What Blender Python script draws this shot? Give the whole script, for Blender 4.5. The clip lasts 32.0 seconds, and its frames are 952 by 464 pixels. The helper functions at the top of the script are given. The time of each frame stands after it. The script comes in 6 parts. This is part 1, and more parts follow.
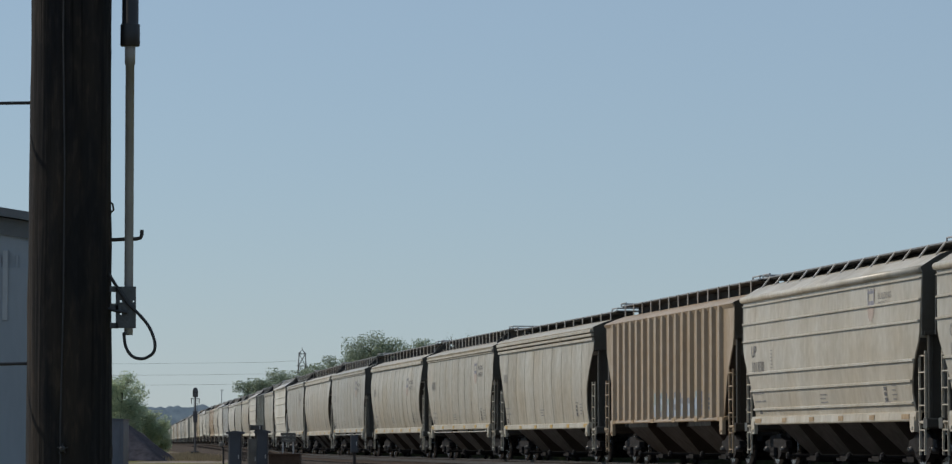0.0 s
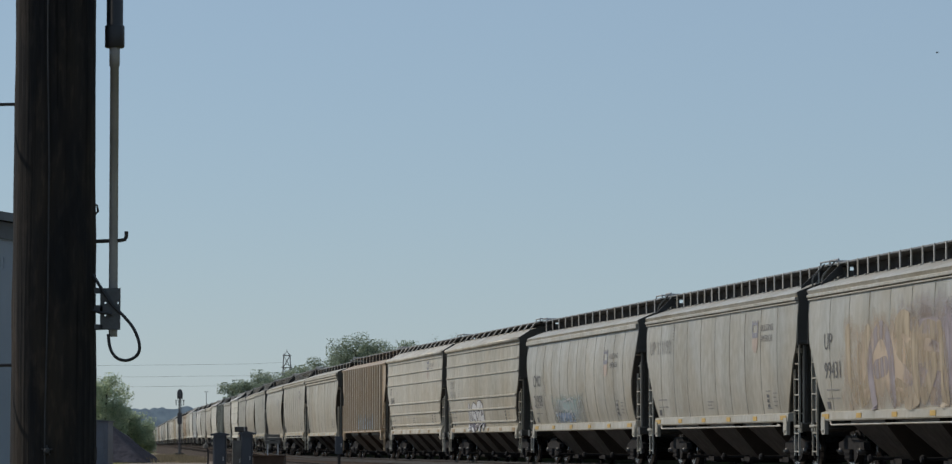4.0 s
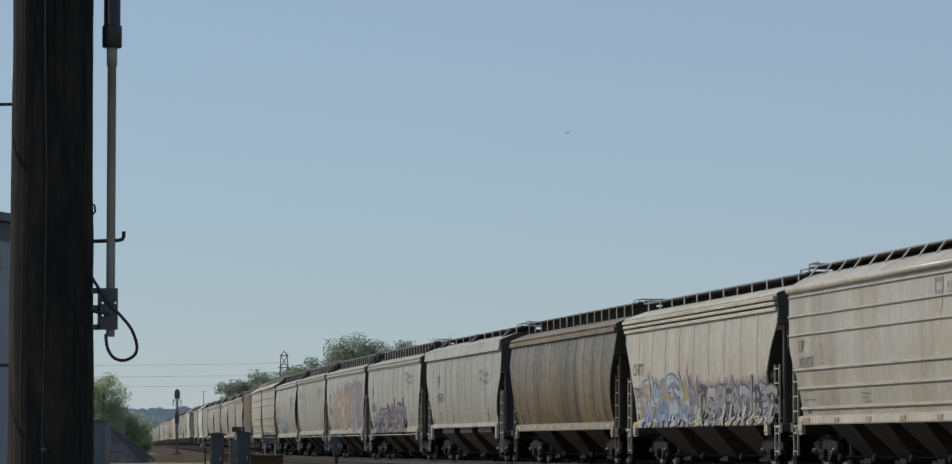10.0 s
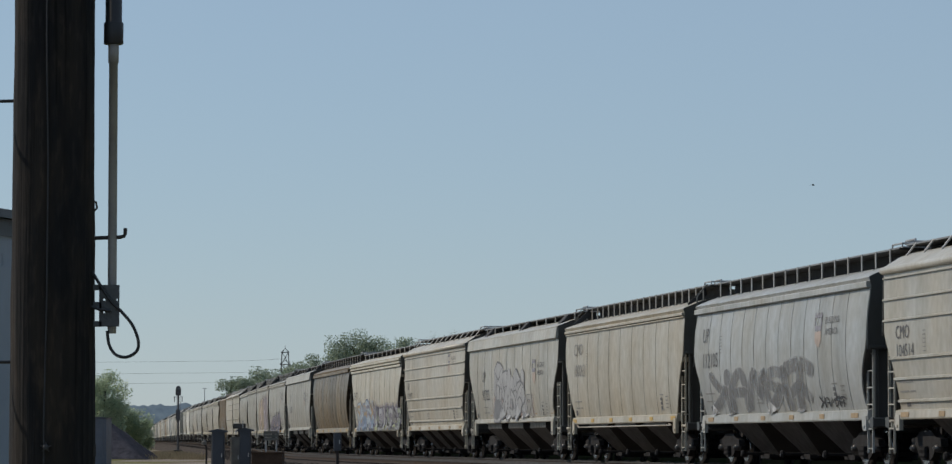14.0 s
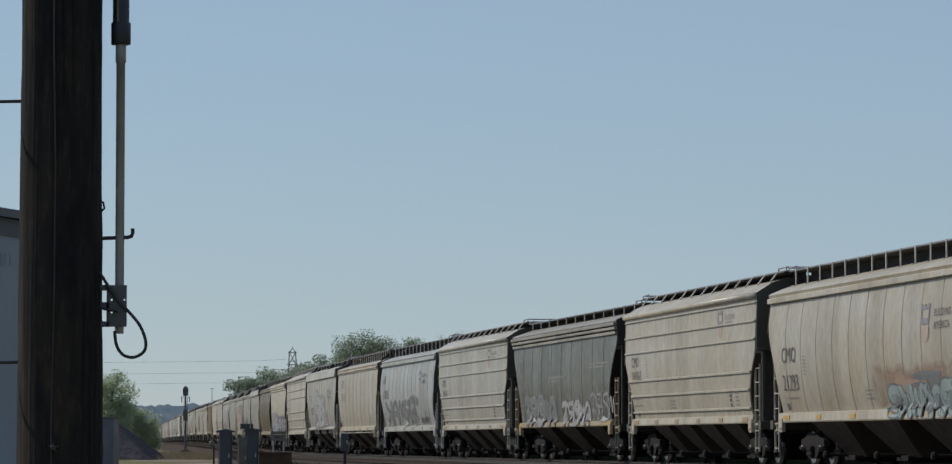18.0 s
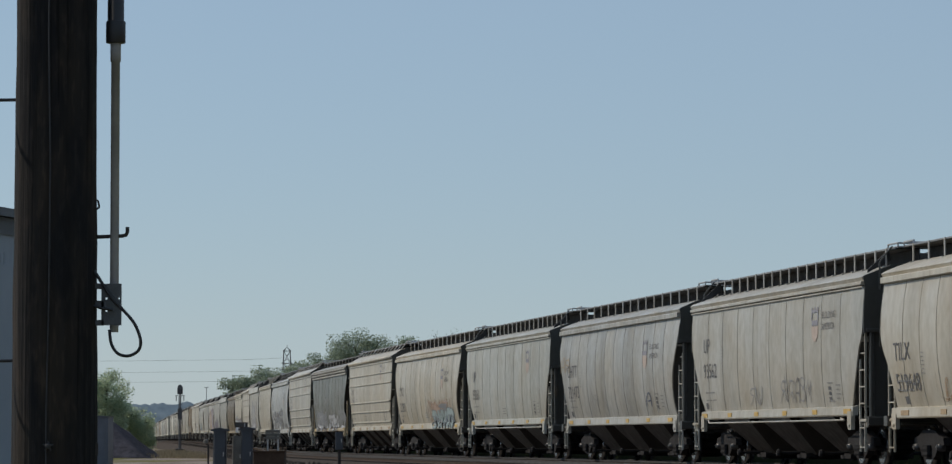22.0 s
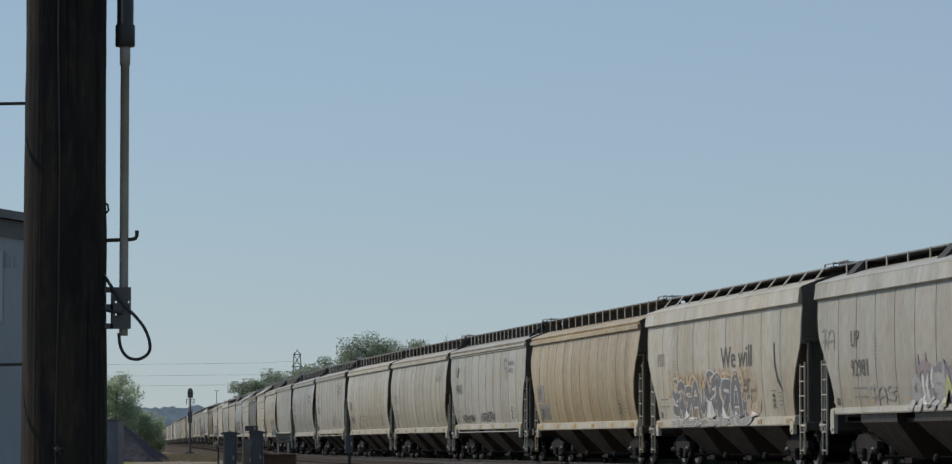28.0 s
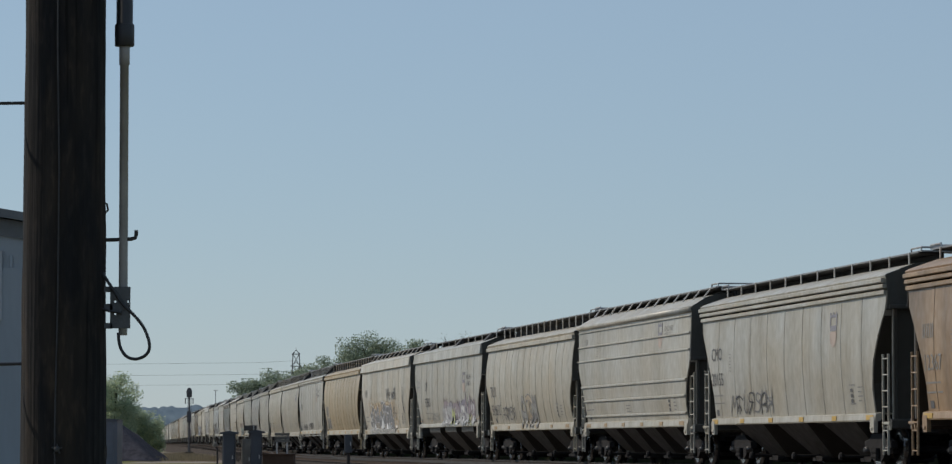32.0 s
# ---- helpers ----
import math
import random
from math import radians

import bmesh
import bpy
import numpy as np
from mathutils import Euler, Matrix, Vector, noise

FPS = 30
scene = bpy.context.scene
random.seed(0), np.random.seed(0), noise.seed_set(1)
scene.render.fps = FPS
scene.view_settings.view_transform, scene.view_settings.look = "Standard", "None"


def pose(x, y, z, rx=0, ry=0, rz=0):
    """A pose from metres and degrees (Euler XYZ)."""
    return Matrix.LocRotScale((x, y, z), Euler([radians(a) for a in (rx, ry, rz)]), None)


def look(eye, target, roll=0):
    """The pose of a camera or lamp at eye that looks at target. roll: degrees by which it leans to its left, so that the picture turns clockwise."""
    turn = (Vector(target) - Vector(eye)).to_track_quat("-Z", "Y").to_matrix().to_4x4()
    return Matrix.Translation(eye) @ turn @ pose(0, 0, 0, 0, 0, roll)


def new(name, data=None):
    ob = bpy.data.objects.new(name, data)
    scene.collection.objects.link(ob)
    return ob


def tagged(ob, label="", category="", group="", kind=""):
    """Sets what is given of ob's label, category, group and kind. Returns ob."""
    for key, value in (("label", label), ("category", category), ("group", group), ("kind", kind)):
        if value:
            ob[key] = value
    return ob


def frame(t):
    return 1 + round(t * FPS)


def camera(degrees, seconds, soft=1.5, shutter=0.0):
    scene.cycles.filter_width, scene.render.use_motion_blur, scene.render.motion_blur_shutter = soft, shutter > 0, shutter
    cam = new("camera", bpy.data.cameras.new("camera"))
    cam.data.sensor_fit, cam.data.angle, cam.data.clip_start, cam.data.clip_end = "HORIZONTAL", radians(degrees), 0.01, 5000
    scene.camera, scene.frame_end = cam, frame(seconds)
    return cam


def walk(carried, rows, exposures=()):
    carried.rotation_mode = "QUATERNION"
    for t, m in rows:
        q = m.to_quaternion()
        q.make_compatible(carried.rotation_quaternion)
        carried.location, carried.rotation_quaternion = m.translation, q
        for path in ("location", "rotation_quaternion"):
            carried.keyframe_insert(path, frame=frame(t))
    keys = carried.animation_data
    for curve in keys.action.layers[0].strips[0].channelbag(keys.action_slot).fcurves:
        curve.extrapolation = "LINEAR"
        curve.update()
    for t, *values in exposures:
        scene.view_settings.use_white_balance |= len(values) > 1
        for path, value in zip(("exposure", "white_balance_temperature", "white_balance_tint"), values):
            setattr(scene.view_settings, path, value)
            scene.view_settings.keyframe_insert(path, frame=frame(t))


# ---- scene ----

# ---------------------------------------------------------------- camera
RAIL_Z = 0.75          # rail head over the ground
CAM_Z = RAIL_Z + 0.58
cam = camera(14.944, 32.0, soft=1.28)
walk(cam, [
    (0.0, pose(-0.0001, 0, CAM_Z, 93.346, 0, 0.000)), (0.5, pose(-0.0001, 0, CAM_Z, 93.356, 0, 0.000)), (1.0, pose(-0.0000, 0, CAM_Z, 93.356, 0, -0.013)),
    (1.5, pose(0.0000, 0, CAM_Z, 93.356, 0, -0.080)), (2.0, pose(0.0001, 0, CAM_Z, 93.359, 0, -0.080)), (2.5, pose(0.0001, 0, CAM_Z, 93.356, 0, -0.125)),
    (3.0, pose(0.0001, 0, CAM_Z, 93.366, 0, -0.137)), (3.5, pose(0.0002, 0, CAM_Z, 93.372, 0, -0.192)), (5.5, pose(-0.0000, 0, CAM_Z, 93.372, 0, -0.284)),
    (6.0, pose(-0.0001, 0, CAM_Z, 93.359, 0, -0.278)), (6.5, pose(-0.0002, 0, CAM_Z, 93.372, 0, -0.329)), (7.0, pose(-0.0002, 0, CAM_Z, 93.359, 0, -0.339)),
    (7.5, pose(-0.0002, 0, CAM_Z, 93.372, 0, -0.313)), (8.0, pose(-0.0001, 0, CAM_Z, 93.359, 0, -0.278)), (8.5, pose(-0.0000, 0, CAM_Z, 93.372, 0, -0.297)),
    (9.0, pose(-0.0000, 0, CAM_Z, 93.372, 0, -0.300)), (9.5, pose(-0.0000, 0, CAM_Z, 93.372, 0, -0.329)), (10.0, pose(-0.0001, 0, CAM_Z, 93.372, 0, -0.284)),
    (10.5, pose(-0.0002, 0, CAM_Z, 93.356, 0, -0.313)), (11.0, pose(-0.0004, 0, CAM_Z, 93.356, 0, -0.326)), (11.5, pose(-0.0007, 0, CAM_Z, 93.356, 0, -0.313)),
    (12.0, pose(-0.0010, 0, CAM_Z, 93.350, 0, -0.329)), (12.5, pose(-0.0013, 0, CAM_Z, 93.343, 0, -0.272)), (13.0, pose(-0.0016, 0, CAM_Z, 93.343, 0, -0.272)),
    (13.5, pose(-0.0020, 0, CAM_Z, 93.324, 0, -0.252)), (14.0, pose(-0.0023, 0, CAM_Z, 93.321, 0, -0.268)), (14.5, pose(-0.0025, 0, CAM_Z, 93.321, 0, -0.259)),
    (16.5, pose(-0.0025, 0, CAM_Z, 93.321, 0, -0.166)), (17.0, pose(-0.0024, 0, CAM_Z, 93.321, 0, -0.144)), (17.5, pose(-0.0023, 0, CAM_Z, 93.327, 0, -0.153)),
    (18.0, pose(-0.0023, 0, CAM_Z, 93.324, 0, -0.153)), (18.5, pose(-0.0024, 0, CAM_Z, 93.337, 0, -0.128)), (19.0, pose(-0.0026, 0, CAM_Z, 93.350, 0, -0.211)),
    (19.5, pose(-0.0029, 0, CAM_Z, 93.350, 0, -0.195)), (20.0, pose(-0.0032, 0, CAM_Z, 93.353, 0, -0.240)), (20.5, pose(-0.0035, 0, CAM_Z, 93.302, 0, -0.243)),
    (21.0, pose(-0.0037, 0, CAM_Z, 93.276, 0, -0.240)), (21.5, pose(-0.0038, 0, CAM_Z, 93.298, 0, -0.252)), (22.0, pose(-0.0037, 0, CAM_Z, 93.302, 0, -0.240)),
    (22.5, pose(-0.0035, 0, CAM_Z, 93.302, 0, -0.224)), (23.0, pose(-0.0032, 0, CAM_Z, 93.298, 0, -0.195)), (23.5, pose(-0.0029, 0, CAM_Z, 93.321, 0, -0.166)),
    (24.0, pose(-0.0025, 0, CAM_Z, 93.337, 0, -0.125)), (24.5, pose(-0.0022, 0, CAM_Z, 93.343, 0, -0.096)), (25.0, pose(-0.0020, 0, CAM_Z, 93.350, 0, -0.080)),
    (25.5, pose(-0.0017, 0, CAM_Z, 93.356, 0, -0.064)), (27.5, pose(-0.0006, 0, CAM_Z, 93.353, 0, -0.109)), (28.0, pose(-0.0005, 0, CAM_Z, 93.356, 0, -0.080)),
    (28.5, pose(-0.0005, 0, CAM_Z, 93.356, 0, -0.058)), (29.0, pose(-0.0006, 0, CAM_Z, 93.356, 0, -0.080)), (29.5, pose(-0.0009, 0, CAM_Z, 93.343, 0, -0.064)),
    (30.0, pose(-0.0011, 0, CAM_Z, 93.327, 0, -0.080)), (30.5, pose(-0.0014, 0, CAM_Z, 93.343, 0, -0.109)), (31.0, pose(-0.0017, 0, CAM_Z, 93.343, 0, -0.089)),
    (31.5, pose(-0.0020, 0, CAM_Z, 93.353, 0, -0.096)), (32.0, pose(-0.0022, 0, CAM_Z, 93.350, 0, -0.096)),
])

# ---------------------------------------------------------------- world and sun
SUN_TO = Vector((-0.74, 0.36, 0.60)).normalized()
world = bpy.data.worlds.new("sky")
scene.world = world
world.use_nodes = True
wn = world.node_tree.nodes
sky = wn.new("ShaderNodeTexSky")
sky.sky_type = "NISHITA"
sky.sun_disc = False
sky.sun_elevation = math.asin(SUN_TO.z)
sky.sun_rotation = math.atan2(SUN_TO.x, SUN_TO.y)
sky.altitude = 200
sky.air_density, sky.dust_density, sky.ozone_density = 1.0, 0.12, 5.0
wn["Background"].inputs[1].default_value = 0.09
haze = wn.new("ShaderNodeMix")     # thin spring haze evens the clear sky out
haze.data_type = "RGBA"
haze.inputs[0].default_value = 0.60
haze.inputs[7].default_value = (3.76, 4.84, 5.98, 1.0)
world.node_tree.links.new(sky.outputs[0], haze.inputs[6])
world.node_tree.links.new(haze.outputs[2], wn["Background"].inputs[0])
sun = new("sun", bpy.data.lights.new("sun", "SUN"))
sun.data.energy, sun.data.angle, sun.data.color = 2.6, radians(0.6), (1.0, 0.90, 0.77)
sun.matrix_world = look((0, 0, 50), tuple(Vector((0, 0, 50)) - SUN_TO))
scene.view_settings.exposure = 0.0

# ---------------------------------------------------------------- materials
def base_mat(name, rough=0.7, metal=0.0):
    m = bpy.data.materials.new(name)
    m.use_nodes = True
    nt = m.node_tree
    b = nt.nodes["Principled BSDF"]
    b.inputs["Roughness"].default_value = rough
    b.inputs["Metallic"].default_value = metal
    if rough > 0.8:
        b.inputs["Specular IOR Level"].default_value = 0.15 if rough < 0.92 else 0.0
    return m, nt, b


def mixer(nt, fac, a, b, blend="MIX"):
    n = nt.nodes.new("ShaderNodeMix")
    n.data_type = "RGBA"
    n.blend_type = blend
    for sock, v in ((n.inputs[0], fac), (n.inputs[6], a), (n.inputs[7], b)):
        if isinstance(v, bpy.types.NodeSocket):
            nt.links.new(v, sock)
        elif isinstance(v, (int, float)):
            sock.default_value = v
        else:
            sock.default_value = (*v, 1.0)
    return n.outputs[2]


def ramp(nt, src, lo, hi):
    r = nt.nodes.new("ShaderNodeMapRange")
    r.inputs[1].default_value, r.inputs[2].default_value = lo, hi
    nt.links.new(src, r.inputs[0])
    return r.outputs[0]


def noisy(nt, scale, stretch=(1, 1, 1), detail=5.0, per_object=True, coord="Object"):
    tc = nt.nodes.new("ShaderNodeTexCoord")
    mp = nt.nodes.new("ShaderNodeMapping")
    mp.inputs["Scale"].default_value = stretch
    nt.links.new(tc.outputs[coord], mp.inputs[0])
    n = nt.nodes.new("ShaderNodeTexNoise")
    n.noise_dimensions = "4D"
    n.inputs["Scale"].default_value = scale
    n.inputs["Detail"].default_value = detail
    nt.links.new(mp.outputs[0], n.inputs["Vector"])
    if per_object:
        oi = nt.nodes.new("ShaderNodeObjectInfo")
        k = nt.nodes.new("ShaderNodeMath")
        k.operation = "MULTIPLY"
        k.inputs[1].default_value = 40.0
        nt.links.new(oi.outputs["Random"], k.inputs[0])
        nt.links.new(k.outputs[0], n.inputs["W"])
    return n.outputs[0]


def bumped(nt, b, src, strength=0.3, dist=0.01):
    n = nt.nodes.new("ShaderNodeBump")
    n.inputs["Strength"].default_value = strength
    n.inputs["Distance"].default_value = dist
    nt.links.new(src, n.inputs["Height"])
    nt.links.new(n.outputs[0], b.inputs["Normal"])


def plain(name, col, rough=0.7, metal=0.0, vary=0.35, scale=6.0, bump=0.2, stretch=(1, 1, 1), col2=None):
    """A surface of one colour, varied at two scales."""
    m, nt, b = base_mat(name, rough, metal)
    big = noisy(nt, scale, stretch)
    fine = noisy(nt, scale * 9, stretch)
    dark = tuple(c * (1 - vary) for c in col)
    c = mixer(nt, ramp(nt, big, 0.35, 0.65), col2 or dark, col)
    c = mixer(nt, ramp(nt, fine, 0.35, 0.65), c, (1 - vary * 0.4,) * 3, "MULTIPLY")
    nt.links.new(c, b.inputs["Base Color"])
    if bump:
        bumped(nt, b, fine, bump, 0.01)
    return m


def car_paint():
    """Weathered freight paint: the car's own colour, streaked, dusted and rust-stained."""
    m, nt, b = base_mat("weathered_car_paint", 0.62)
    oi = nt.nodes.new("ShaderNodeObjectInfo")
    col = oi.outputs["Color"]
    streak = ramp(nt, noisy(nt, 0.8, (1.0, 1.3, 0.13), 3.0), 0.42, 0.70)
    blotch = ramp(nt, noisy(nt, 0.55, (1, 1, 1), 4.0), 0.38, 0.68)
    fine = noisy(nt, 5.0, (1, 1, 0.7), 5.0)
    rust = ramp(nt, noisy(nt, 2.6, (1, 2.0, 0.35), 8.0), 0.66, 0.78)
    c = mixer(nt, streak, col, (0.77, 0.755, 0.72), "MULTIPLY")
    drip = ramp(nt, noisy(nt, 3.2, (1.0, 1.6, 0.05), 5.0), 0.60, 0.74)
    c = mixer(nt, drip, c, (0.80, 0.75, 0.68), "MULTIPLY")
    c2 = mixer(nt, blotch, c, (0.93, 0.86, 0.76), "MULTIPLY")
    c3 = mixer(nt, ramp(nt, fine, 0.35, 0.65), c2, (0.885, 0.875, 0.855), "MULTIPLY")
    k = nt.nodes.new("ShaderNodeMath")
    k.operation = "MULTIPLY"
    k.inputs[1].default_value = 0.4
    nt.links.new(rust, k.inputs[0])
    c4 = mixer(nt, k.outputs[0], c3, (0.22, 0.13, 0.07))
    # soot that ran down from the roof; the coat's fourth value says how clean it is
    run_down = ramp(nt, noisy(nt, 0.95, (1.0, 1.1, 0.10), 4.0), 0.40, 0.62)
    dirt = nt.nodes.new("ShaderNodeMath")
    dirt.operation = "MULTIPLY_ADD"
    nt.links.new(oi.outputs["Alpha"], dirt.inputs[0])
    dirt.inputs[1].default_value, dirt.inputs[2].default_value = -1.0, 1.0
    amount = nt.nodes.new("ShaderNodeMath")
    amount.operation = "MULTIPLY"
    nt.links.new(dirt.outputs[0], amount.inputs[0])
    nt.links.new(run_down, amount.inputs[1])
    c5 = mixer(nt, amount.outputs[0], c4, (0.24, 0.25, 0.27), "MULTIPLY")
    nt.links.new(c5, b.inputs["Base Color"])
    b.inputs["Coat Weight"].default_value = 0.06      # old gloss that still mirrors the sky at a flat angle
    b.inputs["Coat Roughness"].default_value = 0.28
    nt.links.new(ramp(nt, fine, -0.45, 1.75), b.inputs["Roughness"])
    bumped(nt, b, noisy(nt, 1.3, (1, 1.5, 0.35), 3.0), 0.42, 0.03)
    return m


PAINT = car_paint()
STEEL_DARK = plain("dirty_underframe_steel", (0.060, 0.055, 0.053), 0.85, 0.0, 0.45, 2.5)
# near-black with the running boards' shade in it; gussets and saddles share it
BOARD_STEEL = plain("shade_dark_roof_steel", (0.038, 0.039, 0.042), 0.8, 0.0, 0.4, 3.0)
# wheel and truck iron darkened to hold the shade beneath the cars
WHEEL_IRON = plain("shaded_rusty_wheel_iron", (0.020, 0.018, 0.018), 0.83, 0.0, 0.4, 5.0)
TRUCK_IRON = plain("shaded_cast_iron", (0.034, 0.032, 0.032), 0.83, 0.0, 0.4, 5.0)
CAP_STEEL = plain("polished_bearing_steel", (0.13, 0.125, 0.12), 0.42, 0.5, 0.4, 8.0, 0.1)
TREAD = plain("polished_wheel_tread", (0.62, 0.61, 0.60), 0.22, 1.0, 0.1, 8.0, 0.02)
RAIL_STEEL = plain("rail_steel_rust_brown", (0.075, 0.052, 0.038), 0.86, 0.0, 0.4, 6.0)
RAIL_HEAD = plain("polished_rail_head", (0.085, 0.08, 0.076), 0.86, 0.0, 0.35, 3.0, 0.05)
GALV = plain("galvanised_steel", (0.42, 0.42, 0.42), 0.5, 0.3, 0.25, 7.0)
RAIL_GREY = plain("dull_galvanised_edge", (0.24, 0.25, 0.26), 0.55, 0.1, 0.25, 7.0)
INK = plain("black_stencil_paint", (0.13, 0.13, 0.135), 0.7, 0.0, 0.3, 9.0, 0.0)
STENCIL = plain("faded_stencil_grey", (0.30, 0.295, 0.28), 0.7, 0.0, 0.3, 9.0, 0.0)
INK_WHITE = plain("white_stencil_paint", (0.29, 0.285, 0.27), 0.7, 0.0, 0.25, 9.0, 0.0)
REFLECT = plain("yellow_reflector_tape", (0.62, 0.40, 0.10), 0.5, 0.0, 0.25, 9.0, 0.0)
REFLECT_OLD = plain("faded_orange_reflector_tape", (0.45, 0.32, 0.18), 0.6, 0.0, 0.3, 9.0, 0.0)
PATCH = plain("dull_paint_patch", (0.30, 0.285, 0.255), 0.7, 0.0, 0.25, 3.0, 0.0)
SHIELD = plain("faded_blue_emblem_paint", (0.285, 0.285, 0.32), 0.7, 0.0, 0.3, 9.0, 0.0)
FLAG = plain("faded_salmon_emblem_paint", (0.47, 0.385, 0.33), 0.7, 0.0, 0.2, 3.0, 0.0)


def spray(name, col):
    return plain("spray_paint_" + name, col, 0.6, 0.0, 0.25, 2.0, 0.0)


SPRAY = {
    "white": spray("white", (0.60, 0.60, 0.60)), "purple": spray("purple", (0.075, 0.062, 0.085)),
    "lilac": spray("lilac", (0.245, 0.225, 0.275)), "mauve": spray("faded_mauve", (0.30, 0.25, 0.27)),
    "orange": spray("orange", (0.48, 0.27, 0.10)), "amber": spray("amber", (0.40, 0.29, 0.16)),
    "teal": spray("teal", (0.25, 0.33, 0.32)), "pale_teal": spray("pale_teal", (0.31, 0.385, 0.38)),
    "blue": spray("blue", (0.22, 0.30, 0.42)), "sky": spray("pale_blue", (0.42, 0.49, 0.55)),
    "grey": spray("grey", (0.18, 0.18, 0.185)), "mid": spray("mid_grey", (0.30, 0.30, 0.30)),
    "charcoal": spray("charcoal", (0.055, 0.055, 0.06)), "lime": spray("lime", (0.45, 0.48, 0.20)),
    "faint_blue": spray("faint_blue_grey", (0.25, 0.26, 0.27)), "navy": spray("slate_blue", (0.11, 0.13, 0.19)), "silver": spray("silver", (0.41, 0.41, 0.41)), "rusty_red": spray("rust_red", (0.30, 0.20, 0.145)),
    "charcoal_teal": spray("dark_teal", (0.14, 0.16, 0.165)), "orange_faint": spray("faded_orange", (0.50, 0.40, 0.27)),
    "slate": spray("slate_grey", (0.19, 0.195, 0.20)),
    "sage": spray("sage", (0.30, 0.34, 0.24)), "faint": spray("faint_grey", (0.34, 0.33, 0.30)), "rusty": spray("faint_rust", (0.42, 0.34, 0.24)), "pink": spray("pink", (0.50, 0.36, 0.36)),
}


def worn(name, col):
    """Old sprayed paint, half washed off in upright streaks."""
    m, nt, b = base_mat("worn_spray_" + name, 0.65)
    b.inputs["Base Color"].default_value = (*col, 1.0)
    clear = nt.nodes.new("ShaderNodeBsdfTransparent")
    mx = nt.nodes.new("ShaderNodeMixShader")
    nt.links.new(ramp(nt, noisy(nt, 2.4, (1, 1.6, 0.35), 5.0), 0.36, 0.68), mx.inputs[0])
    nt.links.new(b.outputs[0], mx.inputs[1])
    nt.links.new(clear.outputs[0], mx.inputs[2])
    nt.links.new(mx.outputs[0], nt.nodes["Material Output"].inputs[0])
    return m


SPRAY["worn_slate"] = worn("slate", (0.19, 0.195, 0.20))
SPRAY["worn_pale"] = worn("pale", (0.40, 0.41, 0.41))
SPRAY["worn_amber"] = worn("amber", (0.40, 0.33, 0.235))
SPRAY["worn_mauve"] = worn("mauve", (0.31, 0.275, 0.295))
SPRAY["worn_rust"] = worn("rust", (0.34, 0.24, 0.15))


def mist(name, col):
    """Thin sprayed paint that fades out unevenly towards the rim of its patch."""
    m, nt, b = base_mat("spray_mist_" + name, 0.65)
    b.inputs["Base Color"].default_value = (*col, 1.0)
    tc = nt.nodes.new("ShaderNodeTexCoord")
    sep = nt.nodes.new("ShaderNodeSeparateXYZ")
    nt.links.new(tc.outputs["Generated"], sep.inputs[0])
    sides = []
    for out, lo in ((1, 0.5), (2, 0.45)):
        k = nt.nodes.new("ShaderNodeMath")
        k.operation = "SUBTRACT"
        nt.links.new(sep.outputs[out], k.inputs[0])
        k.inputs[1].default_value = lo
        a = nt.nodes.new("ShaderNodeMath")
        a.operation = "ABSOLUTE"
        nt.links.new(k.outputs[0], a.inputs[0])
        sides.append(a.outputs[0])
    far = nt.nodes.new("ShaderNodeMath")
    far.operation = "MAXIMUM"
    nt.links.new(sides[0], far.inputs[0])
    nt.links.new(sides[1], far.inputs[1])
    wob = nt.nodes.new("ShaderNodeMath")
    wob.operation = "MULTIPLY_ADD"
    nt.links.new(noisy(nt, 2.2, (1, 1, 0.6), 6.0), wob.inputs[0])
    wob.inputs[1].default_value = 0.55
    nt.links.new(far.outputs[0], wob.inputs[2])
    clear = nt.nodes.new("ShaderNodeBsdfTransparent")
    mx = nt.nodes.new("ShaderNodeMixShader")
    nt.links.new(ramp(nt, wob.outputs[0], 0.42, 0.74), mx.inputs[0])
    nt.links.new(b.outputs[0], mx.inputs[1])
    nt.links.new(clear.outputs[0], mx.inputs[2])
    nt.links.new(mx.outputs[0], nt.nodes["Material Output"].inputs[0])
    return m


MIST = {"mauve": mist("mauve", (0.315, 0.275, 0.295)), "amber": mist("amber", (0.42, 0.32, 0.17)), "peach": mist("peach", (0.44, 0.35, 0.26)), "teal": mist("teal", (0.27, 0.35, 0.35)),
        "lilac": mist("lilac", (0.27, 0.24, 0.30)), "rusty_red": mist("rust_red", (0.33, 0.23, 0.17)), "orange_faint": mist("faded_orange", (0.48, 0.34, 0.17)),
        "blue": mist("blue", (0.19, 0.26, 0.38)), "slate": mist("slate", (0.15, 0.155, 0.16)), "pink": mist("pink", (0.50, 0.40, 0.38))}


